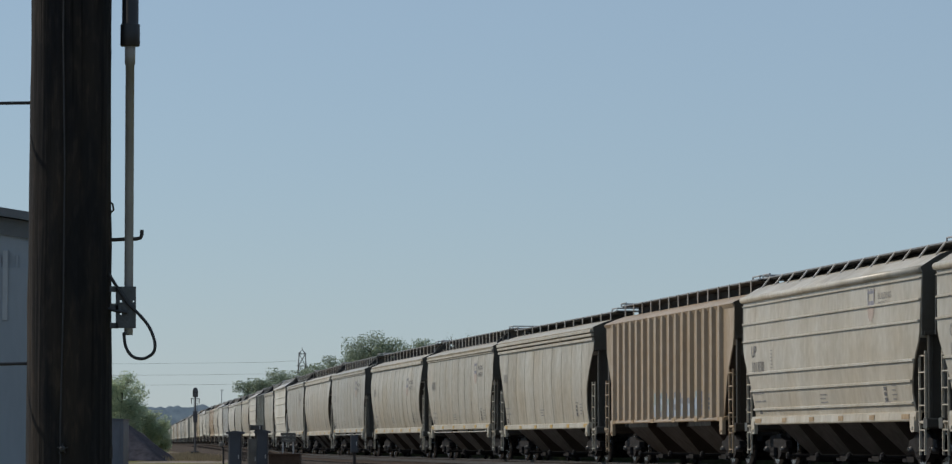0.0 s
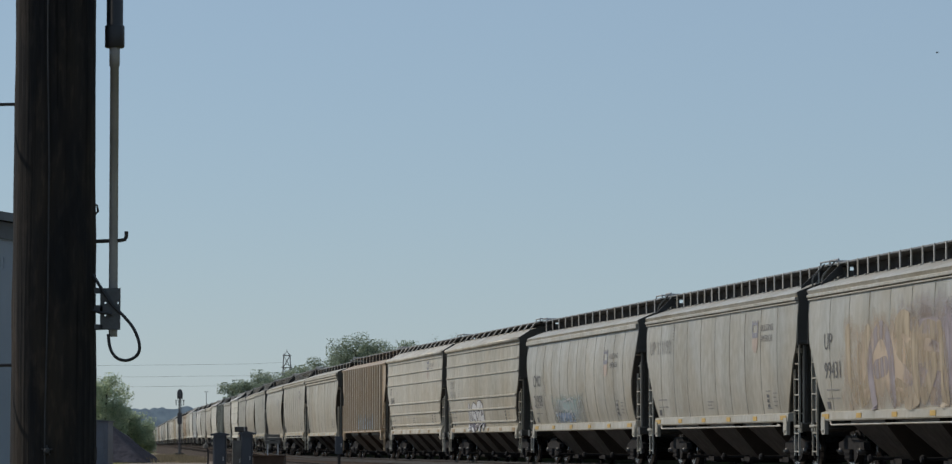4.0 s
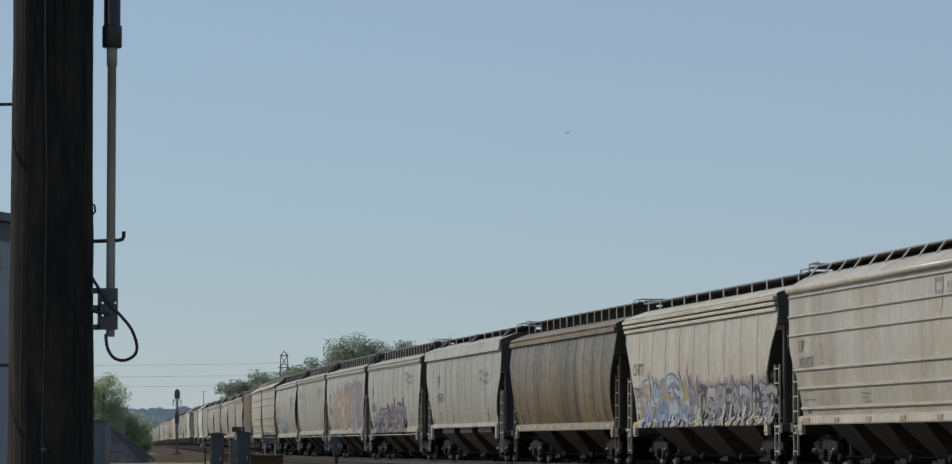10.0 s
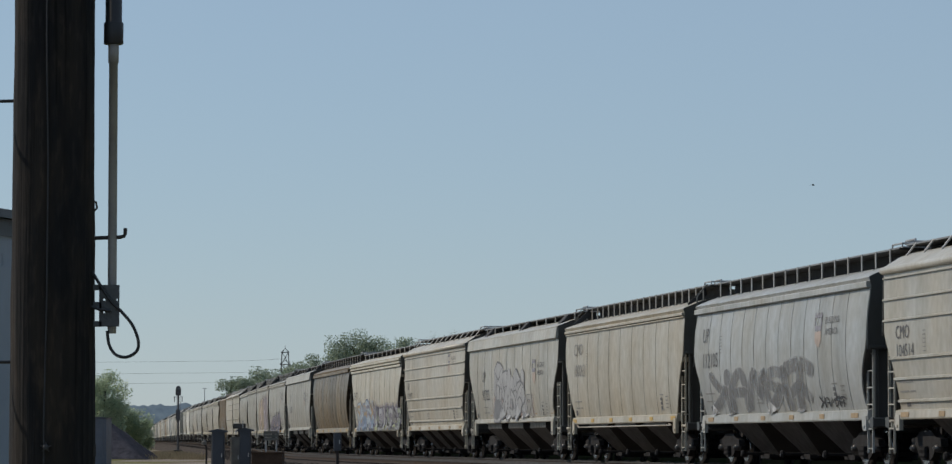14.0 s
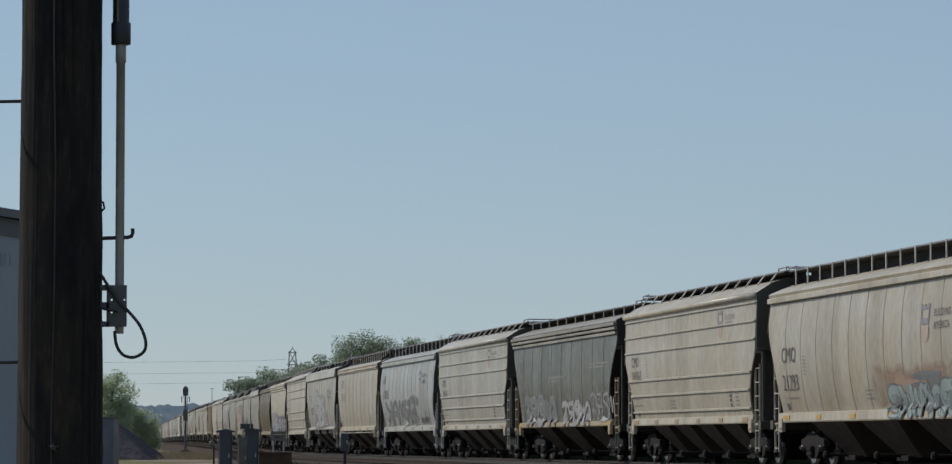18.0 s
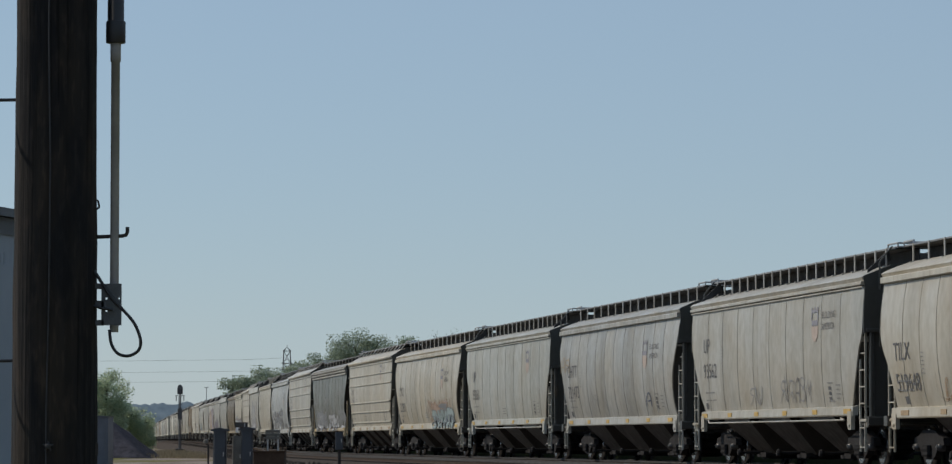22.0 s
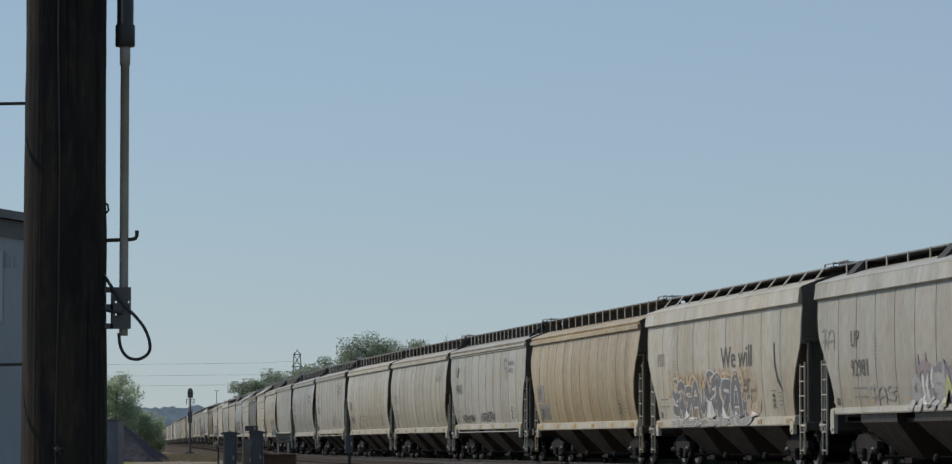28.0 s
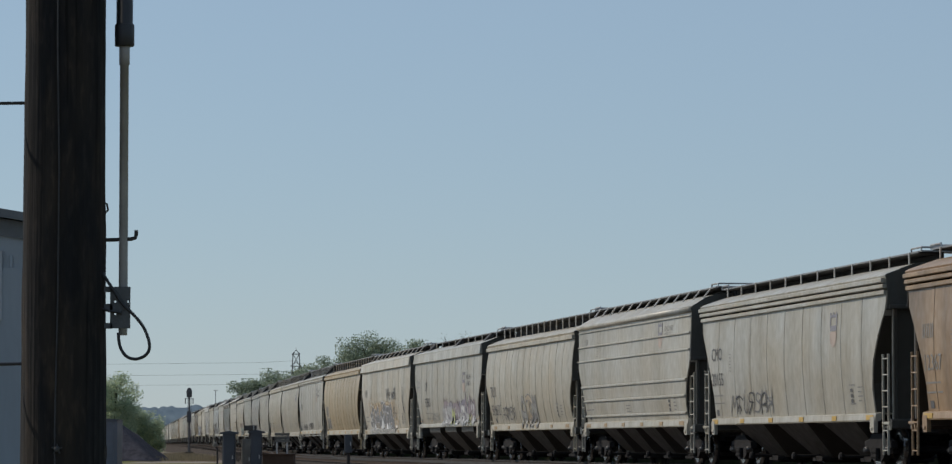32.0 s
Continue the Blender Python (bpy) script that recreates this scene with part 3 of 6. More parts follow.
def outlet_mesh():
    g = Geo()
    g.box((0, 0, 0.24), (1.5, 0.95, 0.12), 0.03)
    g.box((0, 0, 0.17), (1.3, 0.7, 0.06), 0.02)
    g.tube([(-1.3, 0.2, 0.30), (1.3, 0.2, 0.30)], 0.04, 8)
    g.lathe([(0.07, -0.05), (0.10, 0), (0.07, 0.05)], "x", (-1.28, 0.2, 0.30), 8)
    return g.mesh("outlet_gate", TRUCK_IRON)


def board_mesh(shape, side):
    """The running board along the roof: close grating with a deep inner upstand, coloured dark for the shade below it.
    """
    e = SHAPES[shape]["half"] + 0.35
    g = Geo()
    g.plate([(side * 0.34, 4.45), (side * 0.37, 4.45), (side * 0.37, 4.83), (side * 0.88, 4.83), (side * 0.88, 4.86), (side * 0.34, 4.86)], "y", -e, e)
    return g.mesh("running_board", BOARD_STEEL)


def edge_rail_mesh(shape, side):
    e = SHAPES[shape]["half"] + 0.35
    return Geo().box((side * 0.90, 0, 4.86), (0.03, 2 * e, 0.04), 0.008).mesh("edge_rail", RAIL_GREY)


def board_end_mesh(side):
    """The raised hoop over the coupling that closes the running boards."""
    g = Geo()
    g.tube([(-0.89, side * -0.42, 4.86), (-0.89, side * -0.40, 4.955), (-0.89, side * 0.40, 4.955), (0.89, side * 0.40, 4.955), (0.89, side * -0.40, 4.955), (0.89, side * -0.42, 4.86)], 0.022, 6)
    g.box((-0.89, side * 0.40, 4.91), (0.03, 0.03, 0.09), 0.006)
    g.box((0, side * 0.02, 4.875), (1.76, 0.78, 0.03), 0.008)
    return g.mesh("end_platform", GALV)


def post_mesh(kind):
    g = Geo()
    if kind == "post":
        g.box((-0.925, 0, 4.67), (0.03, 0.062, 0.42), 0.008)
        g.box((-0.96, 0, 4.47), (0.10, 0.11, 0.03), 0.008)
    elif kind == "slant":
        g.box((-1.06, 0, 4.665), (0.034, 0.08, 0.54), 0.008, Matrix.Rotation(radians(38), 3, "Y"))
    elif kind == "gusset":
        g.plate([(-1.30, 4.46), (-0.92, 4.87), (-0.86, 4.87), (-0.86, 4.50)], "y", -0.30, 0.30)
    return g.mesh("strut", BOARD_STEEL if kind == "gusset" else PAINT)


def hatch_mesh(length):
    g = Geo()
    sec = [(-0.33, 4.50), (-0.33, 4.72), (-0.24, 4.79), (0.24, 4.79), (0.33, 4.72), (0.33, 4.50)]
    g.loft([[(x, y, z) for x, z in sec] for y in (-length / 2, length / 2)])
    for y in np.linspace(-length / 2 + 0.3, length / 2 - 0.3, 4):
        g.box((0, y, 4.80), (0.64, 0.06, 0.03), 0.008)
    return g.mesh("roof_hatch", PAINT)


def side_frame_mesh(side):
    """A cast truck side: arched beam over two journals, spring window in the middle."""
    x0, x1 = side * 0.92, side * 1.08
    g = Geo()
    top = [(-1.15, 0.50), (-1.10, 0.66), (-0.75, 0.70), (-0.45, 0.82), (0.45, 0.82), (0.75, 0.70), (1.10, 0.66), (1.15, 0.50)]
    low = [(0.72, 0.47), (0.50, 0.28), (0.30, 0.20), (-0.30, 0.20), (-0.50, 0.28), (-0.72, 0.47)]
    g.plate(top + low, "x", x0, x1)
    for y in (-0.14, 0.0, 0.14):
        g.lathe([(0.07, 0.26), (0.085, 0.30), (0.07, 0.36), (0.085, 0.42), (0.07, 0.50)], "z", (side * 1.12, y, 0), 8)
    return g.mesh("side_frame", TRUCK_IRON)


def bearing_mesh(side):
    g = Geo()
    g.lathe([(0.02, side * 1.16), (0.05, side * 1.16), (0.062, side * 1.13), (0.08, side * 1.12), (0.088, side * 0.98)], "x", (0, 0, 0), 12)
    for k in range(3):
        a = k * 2.1
        g.box((side * 1.165, 0.045 * math.cos(a), 0.045 * math.sin(a)), (0.02, 0.03, 0.03))
    return g.mesh("bearing_cap", CAP_STEEL, True)


def wheelset_mesh():
    """An axle with two flanged wheels about the origin."""
    g = Geo()
    g.tube([(-1.0, 0, 0), (1.0, 0, 0)], 0.085, 10)
    for s in (-1, 1):
        g.lathe([(0.10, s * 0.83), (0.13, s * 0.83), (0.16, s * 0.78), (0.36, s * 0.76), (0.38, s * 0.83), (0.455, s * 0.83),
                 (0.455, s * 0.72), (0.50, s * 0.71), (0.49, s * 0.68), (0.38, s * 0.68), (0.36, s * 0.72), (0.16, s * 0.72), (0.10, s * 0.66)], "x", (0, 0, 0), 24)
        g.lathe([(0.452, s * 0.828), (0.458, s * 0.82), (0.459, s * 0.735), (0.452, s * 0.73)], "x", (0, 0, 0), 24, slot=1)
        for k in range(4):
            a = k * math.pi / 2
            g.box((s * 0.80, 0.26 * math.cos(a), 0.26 * math.sin(a)), (0.05, 0.07, 0.07), 0.01)
    return sharp(g.mesh("wheelset", [WHEEL_IRON, TREAD], True), 30)


def coupler_mesh(side):
    g = Geo()
    g.box((0, side * 0.35, 0.86), (0.16, 0.75, 0.18), 0.03)
    g.plate([(-0.17, side * 0.70), (0.16, side * 0.70), (0.18, side * 0.92), (0.06, side * 0.97), (-0.02, side * 0.84), (-0.17, side * 0.92)], "z", 0.74, 0.99)
    g.tube([(0.30, 0, 0.85), (0.32, side * 0.4, 0.55), (0.2, side * 0.8, 0.42)], 0.03, 6)
    return g.mesh("coupler", STEEL_DARK)


def brake_mesh():
    g = Geo()
    g.lathe([(0.24, -0.02), (0.27, 0.0), (0.24, 0.02)], "y", (0, 0, 0), 14)
    for k in range(4):
        a = k * math.pi / 4
        g.box((0, 0, 0), (0.5, 0.02, 0.03), 0, Matrix.Rotation(a, 3, "Y"))
    g.lathe([(0.06, -0.1), (0.06, 0.04)], "y", (0, 0, 0), 10)
    return g.mesh("hand_brake_wheel", STEEL_DARK)


WHEELSETS = {-0.89: [], 0.89: []}


def add_truck(car, side):
    truck = part("truck", cached("bolster", lambda: Geo().box((0, 0, 0.52), (2.0, 0.42, 0.30), 0.05).box((0, 0, 0.72), (0.6, 0.6, 0.16), 0.03).mesh("truck", TRUCK_IRON)),
                 car, "", at=pose(0, side * TRUCK_Y, 0))
    for s in (-1, 1):
        part("side_frame", cached(("frame", s), lambda: side_frame_mesh(s)), truck)
    for dy in (-0.89, 0.89):
        w = part("wheelset", cached("wheelset", wheelset_mesh), truck, at=pose(0, dy, 0.457))
        WHEELSETS[dy].append(w)
        part("bearing_cap", cached(("cap", -1), lambda: bearing_mesh(-1)), truck, "bright steel bearing cap", at=pose(0, dy, 0.457))
    return truck


def text_points(words, size):
    """Flat points and faces of a line of letters, its lower left corner at the origin."""
    cu = bpy.data.curves.new("letters", "FONT")
    cu.body, cu.size, cu.resolution_u = words, size / 0.73, 2
    ob = bpy.data.objects.new("letters", cu)
    me = bpy.data.meshes.new_from_object(ob)
    v = [(p.co.x, p.co.y) for p in me.vertices]
    f = [tuple(p.vertices) for p in me.polygons]
    bpy.data.objects.remove(ob)
    bpy.data.curves.remove(cu)
    bpy.data.meshes.remove(me)
    return v, f


def lettering(car, shape, words, u, z, size, mat=None, stretch=1.0, name="lettering", label=""):
    v, f = text_points(words, size)
    pts = [(-flank_x(shape, z + b) - 0.012, -(u + a * stretch), z + b) for a, b in v]
    if name != "car_number":
        return part(name, Geo().add(pts, f).mesh(name, mat or INK), car, label)
    # every digit of a number is a part of its own
    root = list(range(len(pts)))

    def top(i):
        while root[i] != i:
            i = root[i]
        return i
    for q in f:
        for i in q[1:]:
            root[top(i)] = top(q[0])
    for t in sorted({top(i) for i in range(len(pts))}):
        own = [i for i in range(len(pts)) if top(i) == t]
        at = {i: k for k, i in enumerate(own)}
        part("digit", Geo().add([pts[i] for i in own], [tuple(at[i] for i in q) for q in f if top(q[0]) == t]).mesh("digit", mat or INK), car)


def bars(car, shape, rows, mat, name="stencil_bar", lift=0.010):
    """Illegible lettering as plain bars: rows of (u0, u1, z, height) that make one block."""
    g = Geo()
    for u0, u1, z, h in rows:
        g.add(*strip_on_flank(shape, [(u0, z), ((u0 + u1) / 2, z), (u1, z)], h, lift))
    ob = part(name, g.mesh(name, mat), car)
    if len(rows) > 1:
        tagged(ob, "rows of small stencilled marks", kind="stuff")


def mark_bars(car, shape, u, z, letters, size, mat):
    """An owner's mark as plain upright bars of its letters' size."""
    g = Geo()
    for i in range(letters):
        a = u + i * size * 0.86
        g.add(*strip_on_flank(shape, [(a, z + size * 0.48), (a + size * 0.20, z + size * 0.48)], size * 0.86, 0.010))
        g.add(*strip_on_flank(shape, [(a + size * 0.40, z + size * 0.48), (a + size * 0.54, z + size * 0.48)], size * 0.86, 0.010))
    part("owner_mark", g.mesh("owner_mark", mat), car)


def emblem(car, shape, u, z, size=1.0, flag=True, words=True):
    """A shield-like mark over a pale flag, and two words beside it."""
    g = Geo()
    s = size
    for u0, u1, zz, h in ((0.0, 0.80, 0.42, 0.08), (0.0, 0.10, 0.27, 0.24), (0.70, 0.80, 0.27, 0.24), (0.04, 0.76, 0.08, 0.15),
                          (0.0, 0.14, 0.49, 0.07), (0.33, 0.47, 0.49, 0.07), (0.66, 0.80, 0.49, 0.07)):
        g.add(*strip_on_flank(shape, [(u + u0 * s, z + zz * s), (u + u1 * s, z + zz * s)], h * s, 0.010))
    part("emblem", g.mesh("emblem", SHIELD), car, "faded blue shield-shaped mark")
    if flag:
        g = Geo()
        for i in range(5):
            h = 0.085
            k = (0.0, 0.0, 0.01, 0.05, 0.18)[i]
            g.add(*strip_on_flank(shape, [(u + (0.04 + k) * s, z - (0.06 + h * i) * s), (u + 0.4 * s, z - (0.06 + h * i) * s), (u + (0.76 - k) * s, z - (0.06 + h * i) * s)], h * s, 0.009))
        part("flag", g.mesh("flag", FLAG), car, "faded salmon field below the mark")
    if words:
        ink = STENCIL if shape == "flat" else INK
        lettering(car, shape, "BUILDING", u + 1.2 * s, z + 0.18 * s, 0.20 * s, ink, 1.25, "slogan")
        lettering(car, shape, "AMERICA", u + 1.2 * s, z - (0.04 if shape == "flat" else 0.14) * s, (0.17 if shape == "flat" else 0.20) * s, ink, 1.25, "slogan")


FIGURES = [  # sprayed figures, no letters: strokes as points in a unit cell
    [[(0.85, 0.0), (0.9, 0.55), (0.82, 1.0)], [(0.82, 0.95), (0.25, 0.95), (0.18, 0.62), (0.8, 0.5)], [(0.6, 0.48), (0.4, 0.25), (0.12, 0.0)]],
    [[(0.15, 0.0), (0.12, 0.6), (0.45, 1.0), (0.8, 0.65), (0.85, 0.0)], [(0.3, 0.38), (0.7, 0.42)]],
    [[(0.1, 1.0), (0.15, 0.35), (0.5, 0.03), (0.85, 0.35), (0.92, 0.95)], [(0.5, 0.1), (0.52, 0.75)]],
    [[(0.08, 0.05), (0.3, 1.0), (0.52, 0.3), (0.72, 0.98), (0.92, 0.0)]],
    [[(0.9, 0.9), (0.35, 1.0), (0.15, 0.72), (0.8, 0.42), (0.7, 0.05), (0.1, 0.1)], [(0.5, 0.55), (0.9, 0.7)]],
    [[(0.9, 0.0), (0.88, 1.0)], [(0.86, 0.5), (0.45, 0.62), (0.1, 1.0)], [(0.8, 0.5), (0.45, 0.35), (0.1, 0.0)]],
    [[(0.5, 0.0), (0.5, 0.9)], [(0.05, 0.9), (0.5, 1.0), (0.95, 0.82)], [(0.2, 0.3), (0.5, 0.45), (0.8, 0.2)]],
]


def blunt(path, width):
    """A line with rounded ends: its points and the width at each."""
    out, ks = list(path), [width] * len(path)
    for end in (0, -1):
        d = (path[0] - path[1] if end == 0 else path[-1] - path[-2]).normalized()
        for a in (0.5, 0.85, 0.98):
            q, k = path[end] + d * width * 0.5 * a, max(width * math.sqrt(1 - a * a), 0.01)
            if end == 0:
                out.insert(0, q)
                ks.insert(0, k)
            else:
                out.append(q)
                ks.append(k)
    return out, ks


def curl(path, n=5):
    """A softer line through a few points."""
    pts = [Vector(p) for p in path]
    if len(pts) < 3:
        return [pts[0].lerp(pts[1], i / n) for i in range(n + 1)]
    out = []
    for i in range(len(pts) - 1):
        p0, p1, p2, p3 = pts[max(i - 1, 0)], pts[i], pts[i + 1], pts[min(i + 2, len(pts) - 1)]
        for k in range(n):
            t = k / n
            out.append(0.5 * (2 * p1 + (p2 - p0) * t + (2 * p0 - 5 * p1 + 4 * p2 - p3) * t * t + (3 * p1 - p0 - 3 * p2 + p3) * t ** 3))
    return out + [pts[-1]]


def graffiti(car, shape, u0, u1, z0, z1, count, fills, line, seed, fat=0.24, spikes=0, thin=False, shine=False):
    """Sprayed figures side by side, no letters; each is one part with a fill and an outline."""
    rnd = random.Random(seed)
    w = (u1 - u0) / count
    h = z1 - z0
    for i in range(count):
        g = Geo()
        hh = h * rnd.uniform(0.75, 1.0)
        zz = z0 + rnd.uniform(0, h - hh)
        lean = rnd.uniform(-0.2, 0.3) * w
        fill = fills[i % len(fills)]
        if thin:
            pts = [(u0 + w * (i + 0.5 + 0.5 * math.sin(k * 1.9 + i)), zz + hh * (0.5 + 0.5 * math.sin(k * 1.3 + i * 2.1))) for k in range(6)]
            g.add(*strip_on_flank(shape, curl(pts, 6), 0.026, 0.011))
        else:
            order = list(range(len(FIGURES)))
            rnd.shuffle(order)
            for j, stroke in enumerate(FIGURES[order[i % 2]]):
                path = [Vector((u0 + w * (i - 0.08 + 1.16 * a + rnd.uniform(-0.03, 0.03)) + lean * b, zz + hh * (0.08 + 0.84 * b + rnd.uniform(-0.02, 0.02)))) for a, b in curl(stroke)]
                f = min(fat * min(h, 1.3), w * 0.5) * rnd.uniform(0.8, 1.2)
                q, ks = blunt(path, f + 0.065)
                g.add(*strip_on_flank(shape, q, ks, 0.011 + 0.0016 * (i % 4)), slot=1)
                q, ks = blunt(path, f)
                g.add(*strip_on_flank(shape, q, ks, 0.0117 + 0.0003 * j + 0.0016 * (i % 4)))
                if shine and len(q) > 8:
                    g.add(*strip_on_flank(shape, [p + Vector((-0.22 * f, 0.05)) for p in path[len(path) // 3: len(path) // 3 + 5]], 0.035, 0.022), slot=2)
        for k in range(spikes):
            a = u0 + w * (i + rnd.random())
            b = zz + hh * rnd.uniform(0.4, 0.8)
            g.add(*strip_on_flank(shape, [(a, b), (a + rnd.uniform(-0.1, 0.1), b + h * 0.2), (a + rnd.uniform(-0.25, 0.25), b + h * 0.45)], [0.12, 0.09, 0.01], 0.022), slot=0 if thin else 1)
        part("graffiti_figure", g.mesh("graffiti_figure", [SPRAY[fill], SPRAY[line], SPRAY["white"]]), car)


def limb(shape, cell, path, width, lift):
    """A ribbon drawn in a figure's own cell (0 to 1 each way) and laid on the flank; cell: u, z, width, height, slant."""
    u0, z0, w, h, slant = cell
    low, high = SHAPES[shape]["sill"][0] + 0.02, SHAPES[shape]["flank"][-1][0]
    verts, faces = [], []
    for i, p in enumerate(path):
        d = path[min(i + 1, len(path) - 1)] - path[max(i - 1, 0)]
        n = Vector((-d.y, d.x)).normalized() * (width[i] if isinstance(width, list) else width) / 2
        for q in (p + n, p - n):
            z = min(max(z0 + q.y * h, low), high)
            x = flank_x(shape, z) + (0.09 if z < base_z(shape) + 0.03 else 0)
            verts.append((-x - lift, -(u0 + (q.x + slant * q.y) * w), z))
    for i in range(len(path) - 1):
        faces.append((2 * i, 2 * i + 1, 2 * i + 3, 2 * i + 2))
    return verts, faces


def pieces(k, f0, f1, z0, z1, count, fills, line, fat=0.22, edge=0.07, spike=0.0, slant=0.12, soft=True, seed=0):
    """A sprayed piece: figures (no letters) side by side that overlap a little, each a fill within an outline."""
    car, shape = TRAIN[k], NEAR_CARS[k][0]
    rnd = random.Random(900 + k * 13 + seed)
    u0, u1 = at_u(k, f0), at_u(k, f1)
    w = (u1 - u0) / count
    order = []
    while len(order) < count:
        more = list(range(len(FIGURES)))
        rnd.shuffle(more)
        order += more
    for i in range(count):
        tall = (z1 - z0) * rnd.uniform(0.78, 1.0)
        cell = (u0 + w * (i - 0.06), z0 + rnd.uniform(0, 0.5) * (z1 - z0 - tall), w * 1.12, tall, slant * rnd.uniform(0.3, 1.6))
        base = 0.011 + 0.0018 * (i % 4)
        g = Geo()
        runs = []
        for stroke in FIGURES[order[i]]:
            pts = [Vector((a + rnd.uniform(-0.07, 0.07), 0.08 + 0.84 * b + rnd.uniform(-0.04, 0.04))) for a, b in stroke]
            path = curl(pts, 5) if soft else curl(pts, 2)
            f = fat * rnd.uniform(0.8, 1.2)
            if spike and rnd.random() < 0.8:
                tip = path[-1] if path[-1].y > path[0].y else path[0]
                out = tip + Vector((rnd.uniform(-0.12, 0.16), rnd.uniform(0.5, 1.0) * spike * 0.55))
                runs.append(([tip - (out - tip) * 0.35, tip, tip.lerp(out, 0.5), out], [f * 0.9, f * 0.9, f * 0.6, 0.01]))
            q, ks = blunt(path, f)
            runs.append((q, ks))
        if edge:
            for q, ks in runs:
                g.add(*limb(shape, cell, q, [v + edge for v in ks], base), slot=1)
        for j, (q, ks) in enumerate(runs):
            g.add(*limb(shape, cell, q, ks, base + 0.0006 + 0.0002 * j))
        part("graffiti_figure", g.mesh("graffiti_figure", [SPRAY[fills[i % len(fills)]], SPRAY[line]]), car)


def cloud(car, shape, u0, u1, z0, z1, fill, seed, n=16):
    """A sprayed ground: one sheet with a soft, uneven top."""
    rnd = random.Random(seed)
    v, f = [], []
    for i in range(n + 1):
        u = u0 + (u1 - u0) * i / n
        a = z0 + rnd.uniform(0, 0.05) * (z1 - z0)
        b = z1 - abs(rnd.gauss(0, 0.04)) * (z1 - z0)
        for k in range(7):
            z = a + (b - a) * k / 6
            v.append((-flank_x(shape, z) - 0.008, -u, z))
    for i in range(n):
        for k in range(6):
            f.append((i * 7 + k, i * 7 + k + 1, i * 7 + k + 8, i * 7 + k + 7))
    part("graffiti_ground", Geo().add(v, f).mesh("graffiti_ground", MIST[fill]), car)


LENGTHS = {"bowed_mid": 19.8, "broad_low": 20.0, "bowed_short": 19.0, "flat": 18.1, "panel": 19.7, "bowed": 20.1, "broad": 20.0, "stripe": 20.2, "ribbed": 19.7}


